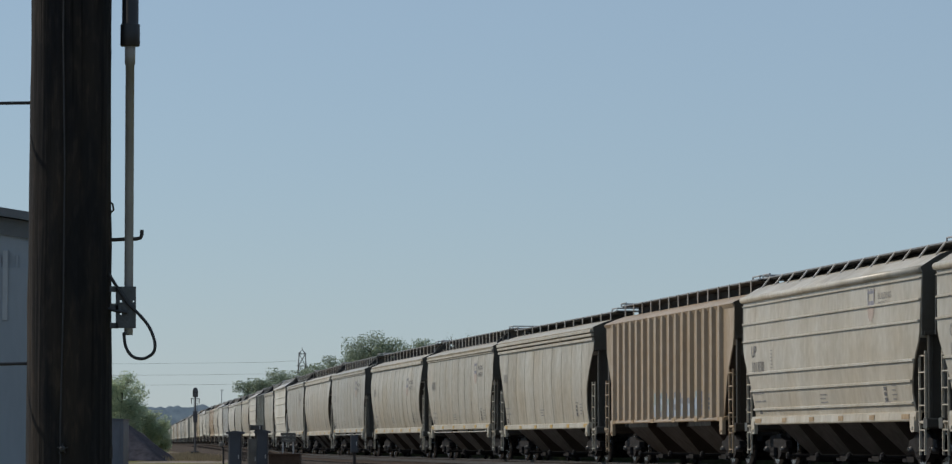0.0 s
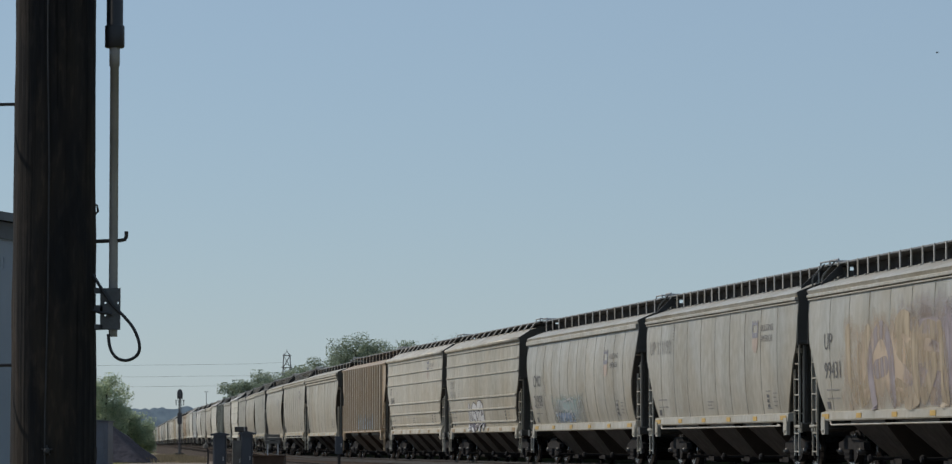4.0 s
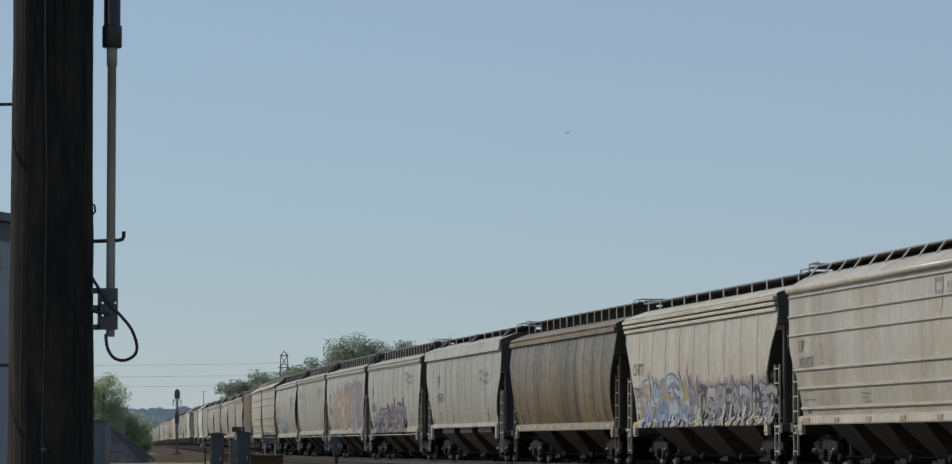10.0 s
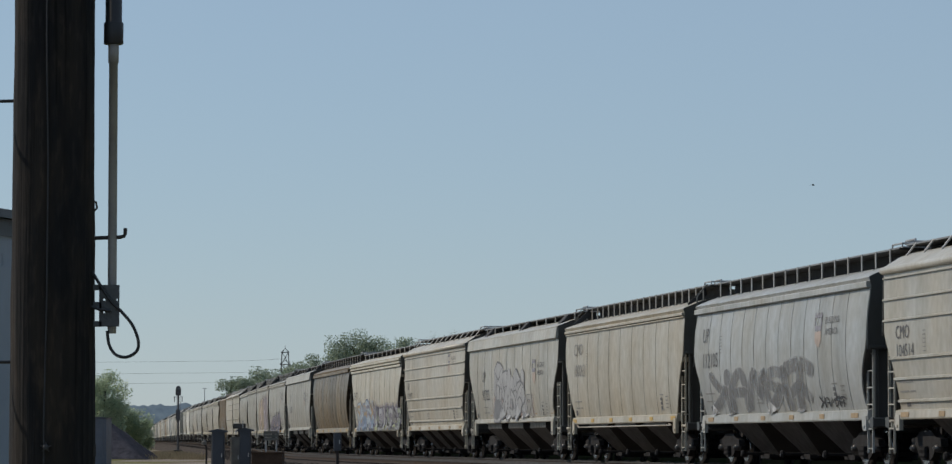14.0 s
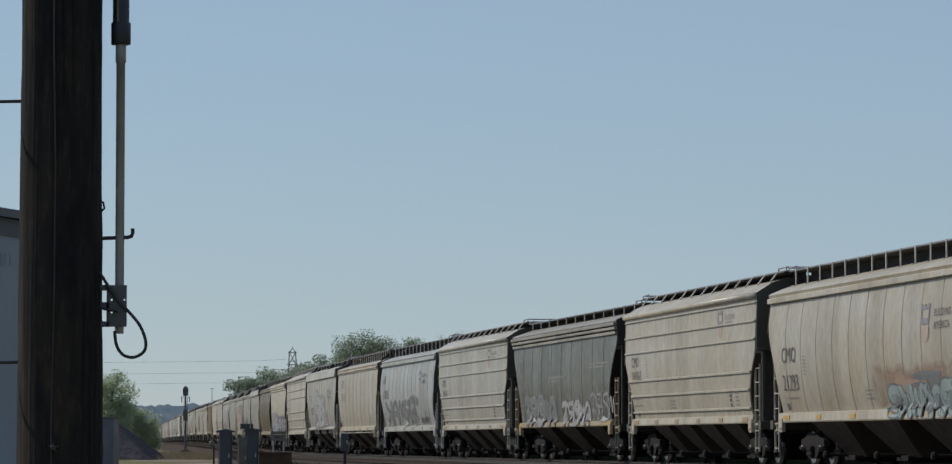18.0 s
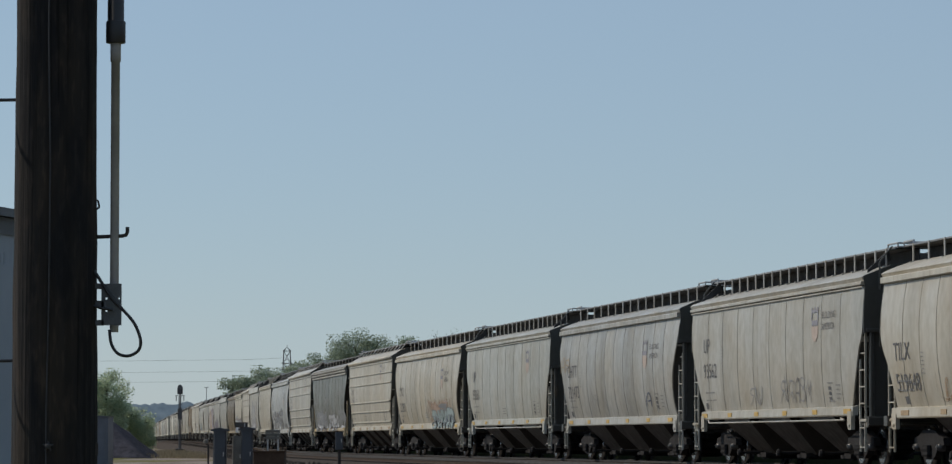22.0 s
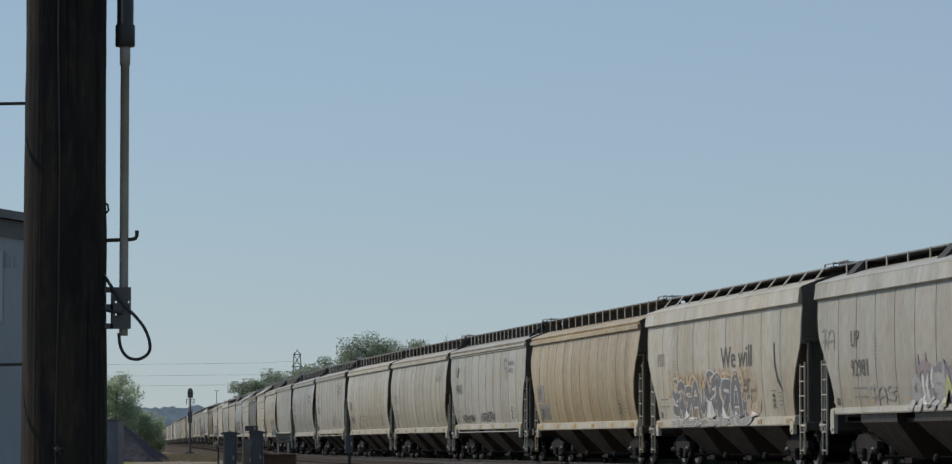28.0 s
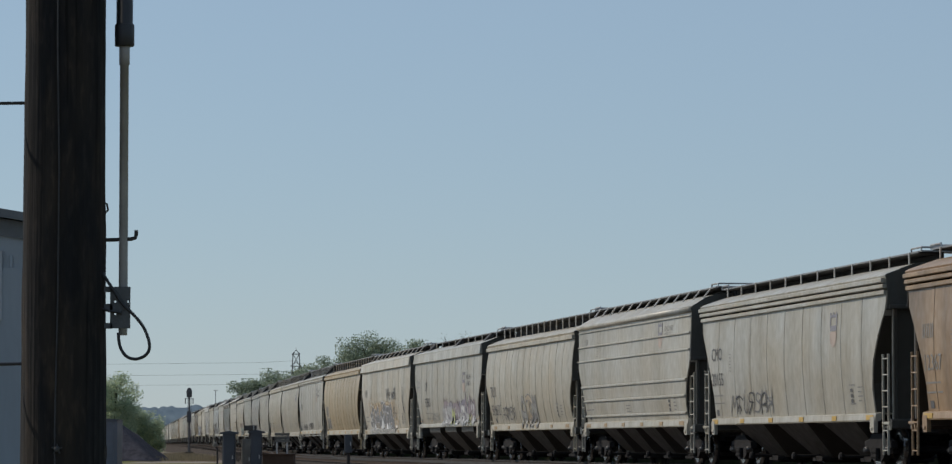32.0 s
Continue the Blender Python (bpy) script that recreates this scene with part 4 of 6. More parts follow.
def hopper_car(shape, paint, label, number="", mark=3, near=True, sill=None, logo=True, white=False, seed=0, zm=None, roof=None, grime=0.12, word="", pale=False, slogan=True):
    """One covered hopper with all its parts. paint: the colour of its coat."""
    rnd = random.Random(seed)
    sp = SHAPES[shape]
    e = sp["half"]
    dz = sp.get("dz", 0.0)
    car = thing("covered_hopper_car", label, "freight car", "hopper cars of the train")
    sill = sill or tuple(min(c * k, 0.8) for c, k in zip(paint, (1.08, 1.06, 1.03)))
    clean = 1.0 - grime
    part("body", cached(("body", shape), lambda: sharp(body_mesh(shape), 40)), car, color=(*paint, clean))
    # without a roof colour, the coat is lightened for light from above
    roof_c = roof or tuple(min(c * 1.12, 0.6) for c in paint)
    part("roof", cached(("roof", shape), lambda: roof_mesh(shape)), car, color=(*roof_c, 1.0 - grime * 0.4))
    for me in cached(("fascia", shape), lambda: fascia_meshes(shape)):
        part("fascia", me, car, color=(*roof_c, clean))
    for s in (-1, 1):
        part("side_sill", cached(("sill", shape, s), lambda: sill_mesh(shape, s)), car, color=sill)
        # end parts get a fraction of the coat: their shade is in the colour
        part("end_frame", cached(("end", shape, s), lambda: end_frame_mesh(shape, s)), car, "steel corner plates coloured dark for shade", color=tuple(c * 0.16 for c in paint))
        part("end_plate", cached(("plate", shape, s), lambda: end_plate_mesh(shape, s)), car, "end plate coloured dark grey for shade", color=tuple(c * 0.17 for c in paint))
        part("end_sheet", cached(("sheet", shape, s), lambda: end_sheet_mesh(shape, s)), car, "end sheet coloured near-black for shade", color=tuple(c * 0.10 + 0.008 for c in paint))
        part("running_board", cached(("board", shape, s), lambda: board_mesh(shape, s)), car, "dark open-grid running board", at=pose(0, 0, dz))
        part("edge_rail", cached(("rail", shape, s), lambda: edge_rail_mesh(shape, s)), car, "thin pale edge of the running board", at=pose(0, 0, dz))
        part("end_platform", cached(("hoop", s), lambda: board_end_mesh(s)), car, at=pose(0, s * (e + 0.12), dz))
        if sp["fascia"] == "double":
            part("roof_brace", cached(("brace", s), lambda: roof_brace_mesh(s)), car, color=tuple(c * 0.28 for c in paint), at=pose(0, s * e, dz))
            part("saddle", cached(("saddle", s), lambda: saddle_mesh(s)), car, "dark slanting roof saddle", at=pose(0, s * e, dz))
        part("coupler", cached(("coupler", s), lambda: coupler_mesh(s)), car, at=pose(0, s * (LENGTHS[shape] / 2 - 0.9), 0))
        add_truck(car, s)
        part("jacking_bracket", cached(("pad", shape), lambda: pad_mesh(shape)), car, color=sill, at=pose(0, s * (end_y(shape, base_z(shape)) + 0.02), 0))
    part("center_sill", cached(("center", shape), lambda: Geo().box((0, 0, 0.98), (0.34, 2 * e, 0.34), 0.04).mesh("center_sill", STEEL_DARK)), car)
    # coat cut to about an eighth, with the shade under the sill painted in
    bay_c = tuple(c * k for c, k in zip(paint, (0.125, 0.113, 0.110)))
    n_bays = 4 if shape == "flat" else 3
    span = 2 * (e - 2.55)
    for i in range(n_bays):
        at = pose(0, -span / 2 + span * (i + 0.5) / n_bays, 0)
        part("hopper_bay", cached(("bay", shape), lambda: bay_mesh(span / n_bays, flank_x(shape, base_z(shape)) - 0.05, base_z(shape))), car, "dusty brown slope sheets coloured dark for shade", color=bay_c, at=at)
        part("outlet_gate", cached("outlet", outlet_mesh), car, at=at)
    # struts of the running board on the near side
    n = sp["posts"]
    for i in range(n):
        y = -e + 0.35 + (2 * e - 0.7) * i / (n - 1)
        part("strut", cached(("strut", "post" if sp["struts"] == "gusset" else sp["struts"]), lambda: post_mesh("post" if sp["struts"] == "gusset" else sp["struts"])), car, color=tuple(c * 0.3 + 0.36 for c in paint), at=pose(0, y, dz))
    if sp["struts"] == "gusset":
        for i in range(3):
            part("gusset", cached("gusset", lambda: post_mesh("gusset")), car, "dark sheet gusset", at=pose(0, (-0.82 + 0.82 * i) * e, dz))
    for i in range(4):
        # hatch coat darkened to show the shadow of the running board
        part("roof_hatch", cached("hatch", lambda: hatch_mesh(3.6)), car, "roof hatch coloured dark for the running board's shade", color=tuple(c * 0.22 for c in paint), at=pose(0, (i - 1.5) * 4.3, dz))
    # seams and ribs
    for s in ((-1, 1) if near and shape in ("flat", "ribbed") else (-1,)):
        if shape == "flat":
            for z, tall in ((4.10, 0.04), (3.64, 0.07), (3.19, 0.07), (2.37, 0.09), (1.93, 0.09), (1.46, 0.09)):
                part("rib", cached(("hrib", s, z), lambda: rib_mesh(s, z, tall, end_y("flat", z) - 0.02)), car, color=paint)
        elif shape == "ribbed":
            for i in range(17):
                part("rib", cached(("hat", s), lambda: hat_rib_mesh(s)), car, color=paint, at=pose(0, -7.55 + 15.1 * i / 16, 0))
        else:
            for i in range(PANELS[shape]):
                part("seam", cached(("seam", shape, s), lambda: seam_mesh(shape, s)), car, color=(*(c * 0.86 for c in paint), clean), at=pose(0, seam_y(shape, i), 0))
    # ladders at the corners
    lx = flank_x(shape, 1.27) + 0.02
    for s in (-1, 1):
        tall = 3.0 if shape in ("panel", "bowed", "bowed_mid", "bowed_short") else 2.55
        part("ladder", cached(("ladder", tall), lambda: ladder_mesh(0.95, tall)), car, color=sill, at=pose(-lx, s * (e - 0.30), 0))
        part("stirrup_ladder", cached("stirrup", lambda: ladder_mesh(0.35, 0.98, 0.40)), car, color=paint, at=pose(-lx, s * (e - 0.30), 0))
        part("corner_step", cached("step", lambda: Geo().box((0, 0.06, 1.04), (0.10, 0.44, 0.07), 0.02).box((0, -0.12, 0.97), (0.06, 0.06, 0.16), 0.01).mesh("corner_step", PAINT)), car, color=sill, at=pose(-lx + 0.02, s * (e - 0.12), 0))
    if shape == "panel":
        pipe = Geo().tube([(-1.50, -e + 2.2, 1.10), (-1.50, -e + 1.9, 1.06), (-1.50, e - 1.9, 1.06), (-1.50, e - 1.8, 1.14)], 0.022, 6)
        part("brake_pipe", cached("pipe", lambda: pipe.mesh("brake_pipe", PAINT)), car, "thin pale pipe under the sill", color=sill)
    part("hand_brake_wheel", cached("brake", brake_mesh), car, at=pose(0.3, -e - 0.12, 2.4))
    if not near:
        return car
    # marks: u runs from the far end to the near end
    u0 = -e
    L = 2 * e
    ink = INK_WHITE if white else STENCIL if pale else INK
    for i in range(6):
        u = u0 + 1.5 + (L - 3.0) * i / 5
        tape = cached(("tape", shape, i in (0, 5)), lambda: Geo().box((-flank_x(shape, base_z(shape)) - 0.078, 0, sum(sp["sill"]) / 2), (0.012, 0.62 if i in (0, 5) else 0.42, 0.11), 0.002).mesh("reflector", REFLECT if shape in ("panel", "bowed", "bowed_mid", "stripe") else REFLECT_OLD))
        part("reflector", tape, car, at=pose(0.062, -u, 0.24) if shape == "broad" else pose(0, -u, 0))
    size = {"flat": 0.30, "stripe": 0.35}.get(shape, 0.40)
    um = u0 + {"flat": 1.05, "stripe": 1.25, "bowed_short": 1.05, "broad": 3.1}.get(shape, 1.5)
    zm = zm or 2.78
    zn = zm - 0.40 if shape == "flat" else zm - 0.66
    if mark:
        word = word or ("UP" if mark == 2 else "")
        if word:
            lettering(car, shape, word, um, zm, size, ink, 1.15, "owner_mark")
        else:
            mark_bars(car, shape, um, zm, mark, size, INK_WHITE if white else STENCIL)
    if number:
        lettering(car, shape, number, um, zn, size, ink, 1.15, "car_number")
    faint = INK_WHITE if white else STENCIL
    bars(car, shape, [(um + 0.1, um + 1.2, 1.86, 0.035), (um + 0.1, um + 0.8, 1.66, 0.035), (um + 0.9, um + 1.3, 1.66, 0.035)], faint)
    if rnd.random() < 0.7:
        a = u0 + L * rnd.uniform(0.36, 0.5)
        bars(car, shape, [(a, a + 0.7 - 0.2 * (i % 2), 1.74 - 0.09 * i, 0.03) for i in range(3)], faint)
    # a test panel drawn as an open frame, and the small gauge table beside the number
    bars(car, shape, [(um + 2.1 + 0.02 * (i % 2), um + 2.32, zm - 0.30 + 0.085 * i, 0.022) for i in range(6)], faint)
    up = u0 + L - 3.3
    bars(car, shape, [(up, up + 0.50, 1.92, 0.03), (up, up + 0.50, 1.50, 0.03)], INK_WHITE, "panel_frame")
    bars(car, shape, [(up + 0.08, up + 0.30, 1.80 - 0.12 * i, 0.08) for i in range(3)], faint if white else INK, "panel_line", 0.012)
    bars(car, shape, [(up + 0.75, up + 1.15 - 0.1 * (i % 2), 1.86 - 0.10 * i, 0.03) for i in range(4)], faint)
    bars(car, shape, [(u0 + 1.52, u0 + 1.80, base_z(shape) + 0.15, 0.16)], INK_WHITE if white else INK, "small_label", 0.012)
    if logo:
        emblem(car, shape, u0 + L * 0.74, {"flat": 3.64, "panel": 3.26, "bowed": 3.04, "bowed_mid": 3.04, "bowed_short": 3.15, "broad": 2.95, "stripe": 3.18}[shape], 0.74 if shape == "flat" else 0.82, words=slogan)
    return car


# ---------------------------------------------------------------- ground and track
def ground_material():
    m, nt, b = base_mat("gravel_and_spring_grass", 0.95)
    patch = ramp(nt, noisy(nt, 0.16, (1, 0.16, 1), 6.0, False), 0.48, 0.60)
    stone = noisy(nt, 9.0, (1, 1, 1), 8.0, False)
    tuft = noisy(nt, 2.2, (1, 1, 1), 6.0, False)
    gravel = mixer(nt, ramp(nt, stone, 0.3, 0.7), (0.18, 0.155, 0.14), (0.40, 0.35, 0.315))
    gravel = mixer(nt, ramp(nt, noisy(nt, 0.35, (1, 0.12, 1), 5.0, False), 0.40, 0.62), gravel, (0.70, 0.66, 0.62), "MULTIPLY")
    grass = mixer(nt, ramp(nt, tuft, 0.3, 0.7), (0.10, 0.115, 0.045), (0.23, 0.215, 0.095))
    nt.links.new(mixer(nt, patch, gravel, grass), b.inputs["Base Color"])
    bumped(nt, b, stone, 0.7, 0.05)
    return m


GROUND = ground_material()
BALLAST = plain("grey_brown_ballast", (0.115, 0.10, 0.09), 0.95, 0.0, 0.5, 9.0, 0.9)
TIE_WOOD = plain("creosoted_tie_wood", (0.036, 0.03, 0.026), 0.9, 0.0, 0.4, 6.0)


def make_ground():
    xs = sorted(set(list(np.linspace(-60, 60, 61)) + list(np.linspace(-4500, -100, 12)) + list(np.linspace(100, 4500, 12))))
    ys = sorted(set(list(np.linspace(-40, 700, 124)) + list(np.linspace(-1500, -100, 8)) + list(np.linspace(800, 4900, 14))))
    v, f = [], []
    for y in ys:
        for x in xs:
            z = 0.10 * noise.noise((x * 0.08, y * 0.05, 0.0)) + 0.05 * noise.noise((x * 0.4, y * 0.25, 3.0)) if abs(x) < 80 and -60 < y < 720 else 0.0
            v.append((x, y, z - 0.02))
    n = len(xs)
    for j in range(len(ys) - 1):
        for i in range(n - 1):
            f.append((j * n + i, j * n + i + 1, (j + 1) * n + i + 1, (j + 1) * n + i))
    thing("ground", "grey gravel yard with patches of spring grass", "ground", kind="structure", data=Geo().add(v, f).mesh("ground", GROUND, True))


make_ground()


def sweep(sec, s0, s1, step, shift=None):
    """A section of (across from the track's middle, height over the rail head) drawn along the track."""
    rings = []
    for s in np.arange(s0, s1 + 0.1, step):
        o = shift(s) if shift else 0.0
        rings.append([tuple(on_track(s, SIDE + a + o, h) if h > -0.6 else Vector((*on_track(s, SIDE + a + o).xy, -0.15))) for a, h in sec])
    return Geo().loft(rings)


def siding(s):
    """The second track lies beside the first and runs into it."""
    k = min(max((s - 60.0) / 150.0, 0.0), 1.0)
    return -4.3 * (1 - k * k * (3 - 2 * k))


BED = [(-3.7, -1.0), (-2.6, -0.40), (-1.75, -0.19), (1.75, -0.19), (2.6, -0.40), (3.7, -1.0)]
RAIL_FOOT = [(-0.07, -0.17), (0.07, -0.17), (0.07, -0.155), (0.012, -0.135), (0.012, -0.05), (-0.012, -0.05), (-0.012, -0.135), (-0.07, -0.155)]
RAIL_TOP = [(-0.036, -0.05), (0.036, -0.05), (0.036, -0.008), (0.028, 0.0), (-0.028, 0.0), (-0.036, -0.008)]
for nm, shift, s0, s1, word in (("main_track", None, -690, 1700, "main"), ("siding_track", siding, -690, 205, "second")):
    bed = thing(nm, "railway track on a bed of grey-brown ballast", "railway track", kind="structure", data=sweep(BED, s0, s1, 6.0, shift).mesh("ballast_bed", BALLAST))
    for a in (-0.7535, 0.7535):
        foot = part("rail", sweep([(x + a, h) for x, h in RAIL_FOOT], s0, s1, 6.0, shift).mesh("rail", RAIL_STEEL), bed)
        part("rail_head", sweep([(x + a, h) for x, h in RAIL_TOP], s0, s1, 6.0, shift).mesh("rail_head", RAIL_HEAD), foot, "polished running surface of the rail")
    ties = Geo()
    for s in np.arange(-30, 320 if shift is None else 150, 0.56):
        o = shift(s) if shift else 0.0
        c = on_track(s, SIDE + o, -0.25)
        h = float(np.interp(s, TRACK_S, TRACK_H))
        ties.box(c, (2.6, 0.23, 0.17), 0.02, Matrix.Rotation(-h, 3, "Z"))
    tagged(part("ties", ties.mesh("ties", TIE_WOOD), bed), "dark creosoted wooden ties", kind="stuff")

# added low dark bank beyond the track; hides sunlit ground under the cars
SOIL = plain("dark_backing_soil", (0.045, 0.042, 0.028), 0.95, 0.0, 0.5, 2.0, 0.9, (1, 1, 1), (0.03, 0.04, 0.018))
bank_rings = []
for s in np.arange(-60, 700, 3.0):
    ring = []
    for a, h in ((3.4, -0.75), (3.9, 0.15), (4.6, 0.75), (5.6, 1.0), (7.0, 0.9), (9.5, -0.75)):
        p = on_track(s, SIDE + a)
        ring.append((p.x, p.y, p.z + h + (0.22 * noise.noise((s * 0.35, a, 7.0)) if h > 0 else 0.0)))
    bank_rings.append(ring)
thing("earth_bank", "added low dark bank backing the shade under the train", "bank", kind="structure", data=Geo().loft(bank_rings).mesh("earth_bank", SOIL, True))

# loose ballast stones along the foot of both tracks
rnd = random.Random(5)
stones = Geo()
for i in range(5000):
    s = rnd.uniform(20, 420)
    a = rnd.choice((-1, 1)) * rnd.uniform(1.2, 3.4) + (siding(s) if s < 200 and rnd.random() < 0.6 else 0.0)
    p = on_track(s, SIDE + a)
    h = -0.19 if abs(a) < 1.75 else -0.30
    r = rnd.uniform(0.03, 0.08)
    c = Vector((p.x, p.y, p.z + h + 0.02))
    rot = Euler((rnd.random() * 3, rnd.random() * 3, rnd.random() * 3)).to_matrix()
    stones.add([c + rot @ Vector(q) * r for q in ((1, 0, 0), (0, 1, 0), (-1, 0, 0), (0, -1, 0), (0, 0, 0.8), (0, 0, -0.8))],
               [(0, 1, 4), (1, 2, 4), (2, 3, 4), (3, 0, 4), (1, 0, 5), (2, 1, 5), (3, 2, 5), (0, 3, 5)])
thing("ballast_stones", "loose grey-brown ballast stones beside the rails", "gravel", kind="stuff", data=stones.mesh("ballast_stones", BALLAST))


# ---------------------------------------------------------------- the pole in front
def pole_wood():
    m, nt, b = base_mat("dark_creosoted_pole_wood", 0.85)
    patch = noisy(nt, 6.0, (1.5, 1.5, 0.38), 6.0)
    grain = noisy(nt, 14.0, (2.6, 2.6, 0.12), 6.0)
    crack = noisy(nt, 9.0, (4.5, 4.5, 0.10), 4.0)
    c = mixer(nt, ramp(nt, patch, 0.42, 0.64), (0.0145, 0.0145, 0.0155), (0.036, 0.029, 0.023))
    fleck = noisy(nt, 30.0, (1.6, 1.6, 0.35), 5.0)
    c = mixer(nt, ramp(nt, fleck, 0.52, 0.66), c, (1.6, 1.5, 1.4), "MULTIPLY")
    c = mixer(nt, ramp(nt, grain, 0.3, 0.7), c, (0.72, 0.72, 0.72), "MULTIPLY")
    c = mixer(nt, ramp(nt, crack, 0.60, 0.68), c, (0.45, 0.45, 0.45), "MULTIPLY")
    nt.links.new(c, b.inputs["Base Color"])
    bumped(nt, b, crack, 0.6, 0.02)
    return m


POLE_WOOD = pole_wood()
BLACK_RUBBER = plain("black_cable_rubber", (0.02, 0.02, 0.022), 0.5, 0.0, 0.2, 8.0, 0.05)
GREY_PIPE = plain("grey_fibreglass_pipe", (0.34, 0.34, 0.34), 0.5, 0.0, 0.2, 8.0, 0.05)
OLD_WIRE = plain("dull_old_wire", (0.042, 0.042, 0.044), 0.7, 0.0, 0.3, 8.0)
BRACKET = plain("weathered_zinc_bracket", (0.10, 0.105, 0.11), 0.55, 0.3, 0.3, 8.0)


def make_pole():
    px, py = -1.587, 14.16
    rings, n = [], 28
    rnd = random.Random(3)
    for i in range(160):
        z = -0.6 + 11.0 * i / 159
        r = 0.1715 - 0.004 * max(z, 0)
        ring = []
        for j in range(n):
            a = 2 * math.pi * j / n
            k = r + 0.007 * noise.noise((math.cos(a) * 2.2, math.sin(a) * 2.2, z * 0.5)) + 0.0035 * noise.noise((math.cos(a) * 9, math.sin(a) * 9, z * 4.0))
            ring.append((px + k * math.cos(a), py + k * math.sin(a), z))
        rings.append(ring)
    pole = thing("utility_pole", "dark creosoted wooden utility pole with cracked bark-brown surface", "utility pole", data=Geo().loft(rings).mesh("utility_pole", POLE_WOOD, True))
    front = py - 0.17
    part("ground_wire", Geo().tube([(px - 0.008 + 0.006 * math.sin(k * 1.7), front + 0.004, -0.1 + k * 0.5) for k in range(20)], 0.0035, 6).mesh("ground_wire", OLD_WIRE), pole, "thin ground wire stapled to the wood")
    g = Geo().lathe([(0.006, -0.016), (0.012, -0.012), (0.012, 0.0), (0.006, 0.012)], "y", (px - 0.004, front, 1.312), 8)
    for k in range(5):
        a = k * 1.257 + 0.3
        g.box((px - 0.004 + 0.013 * math.cos(a), front - 0.004, 1.312 + 0.012 * math.sin(a)), (0.016, 0.008, 0.005), 0.0, Matrix.Rotation(-a, 3, "Y"))
    part("clamp", g.mesh("clamp", OLD_WIRE), pole, "small grey wire clamp")
    # step bolt
    part("step_bolt", Geo().tube([(px + 0.10, py, 2.125), (px + 0.26, py, 2.131), (px + 0.276, py, 2.135), (px + 0.281, py, 2.147), (px + 0.281, py, 2.166)], 0.0075, 8).mesh("step_bolt", STEEL_DARK), pole, "steel step bolt with an upturned end")
    # wire loop and staple at the edge
    part("wire_loop", Geo().tube([(px + 0.150, py, 2.275), (px + 0.166, py, 2.268), (px + 0.170, py, 2.245), (px + 0.158, py, 2.232), (px + 0.152, py, 2.20), (px + 0.156, py, 2.16), (px + 0.15, py, 2.13)], 0.0045, 6).mesh("wire_loop", STEEL_DARK), pole)
    part("staple", Geo().box((px + 0.158, py - 0.02, 1.30), (0.03, 0.03, 0.05), 0.006).mesh("staple", STEEL_DARK), pole)
    for z, drop in ((2.665, 0.0), (1.645, 0.004)):
        path = [(px - 0.13 - 0.28 * k, py + 0.02 * k, z - drop * k - 0.002 * k * k) for k in range(14)]
        part("side_cable", Geo().tube(path, 0.0065, 8).mesh("side_cable", BLACK_RUBBER), pole, "black cable leaving the pole")
    # antenna beside the pole
    ax = -1.356
    ant = thing("whip_antenna", "grey pipe antenna with a black sleeve clamped beside the wooden pole", "antenna")
    part("mast", Geo().lathe([(0.0165, 1.755), (0.0175, 1.78), (0.0172, 2.815), (0.0205, 2.815), (0.021, 2.888), (0.0195, 2.895)], "z", (ax, py, 0), 14).mesh("mast", GREY_PIPE, True), ant, "light grey fibreglass mast")
    part("sleeve", Geo().lathe([(0.036, 2.887), (0.0385, 2.890), (0.0385, 2.970), (0.0365, 2.973), (0.0325, 2.976), (0.0325, 4.6), (0.02, 4.62)], "z", (ax, py, 0), 16).mesh("sleeve", BLACK_RUBBER, True), ant, "black rubber sleeve")
    g = Geo()
    xs = [-0.047, -0.0313, -0.0233, 0.0172, 0.0252, 0.031]
    zs = [-0.081, -0.0283, -0.0203, 0.0195, 0.0275, 0.081]
    for i in range(5):
        for j in range(5):
            if (i, j) not in ((1, 3), (3, 3), (1, 1)):
                g.box((ax + (xs[i] + xs[i + 1]) / 2, py - 0.03, 1.862 + (zs[j] + zs[j + 1]) / 2), (xs[i + 1] - xs[i], 0.012, zs[j + 1] - zs[j]))
    for z, t in ((1.933, 0.022), (1.862, 0.030), (1.791, 0.022)):
        g.box((ax - 0.060, py - 0.03, z), (0.045, 0.012, t), 0.002)
    part("bracket", g.mesh("bracket", BRACKET), ant, "dark zinc bracket plate")
    pts = [(-0.075, 1.985), (-0.04, 1.93), (0.0, 1.87), (0.045, 1.825), (0.085, 1.775), (0.107, 1.715), (0.100, 1.675), (0.062, 1.653), (0.02, 1.662), (-0.006, 1.70), (-0.014, 1.755)]
    path = [(ax + a, py - 0.045, b + 0.009) for a, b in curl(pts, 6)]
    part("coax_cable", Geo().tube(path, 0.0062, 8).mesh("coax_cable", BLACK_RUBBER, True), ant, "black coaxial cable hanging in a loop")
    part("tie_wire", Geo().tube([(ax - 0.10, py - 0.045, 1.865), (ax - 0.05, py - 0.05, 1.848), (ax, py - 0.05, 1.84)], 0.006, 6).mesh("tie_wire", BLACK_RUBBER), ant)


make_pole()

# ---------------------------------------------------------------- buildings and yard gear
SIDING_PAINT = plain("blue_grey_metal_siding", (0.265, 0.30, 0.335), 0.55, 0.0, 0.12, 1.5, 0.05, (1, 1, 0.2))
TRIM_PAINT = plain("grey_roof_trim", (0.12, 0.13, 0.14), 0.5, 0.0, 0.15, 3.0, 0.05)
WHITE_TRIM = plain("white_door_trim", (0.34, 0.36, 0.38), 0.5, 0.0, 0.1, 3.0, 0.05)
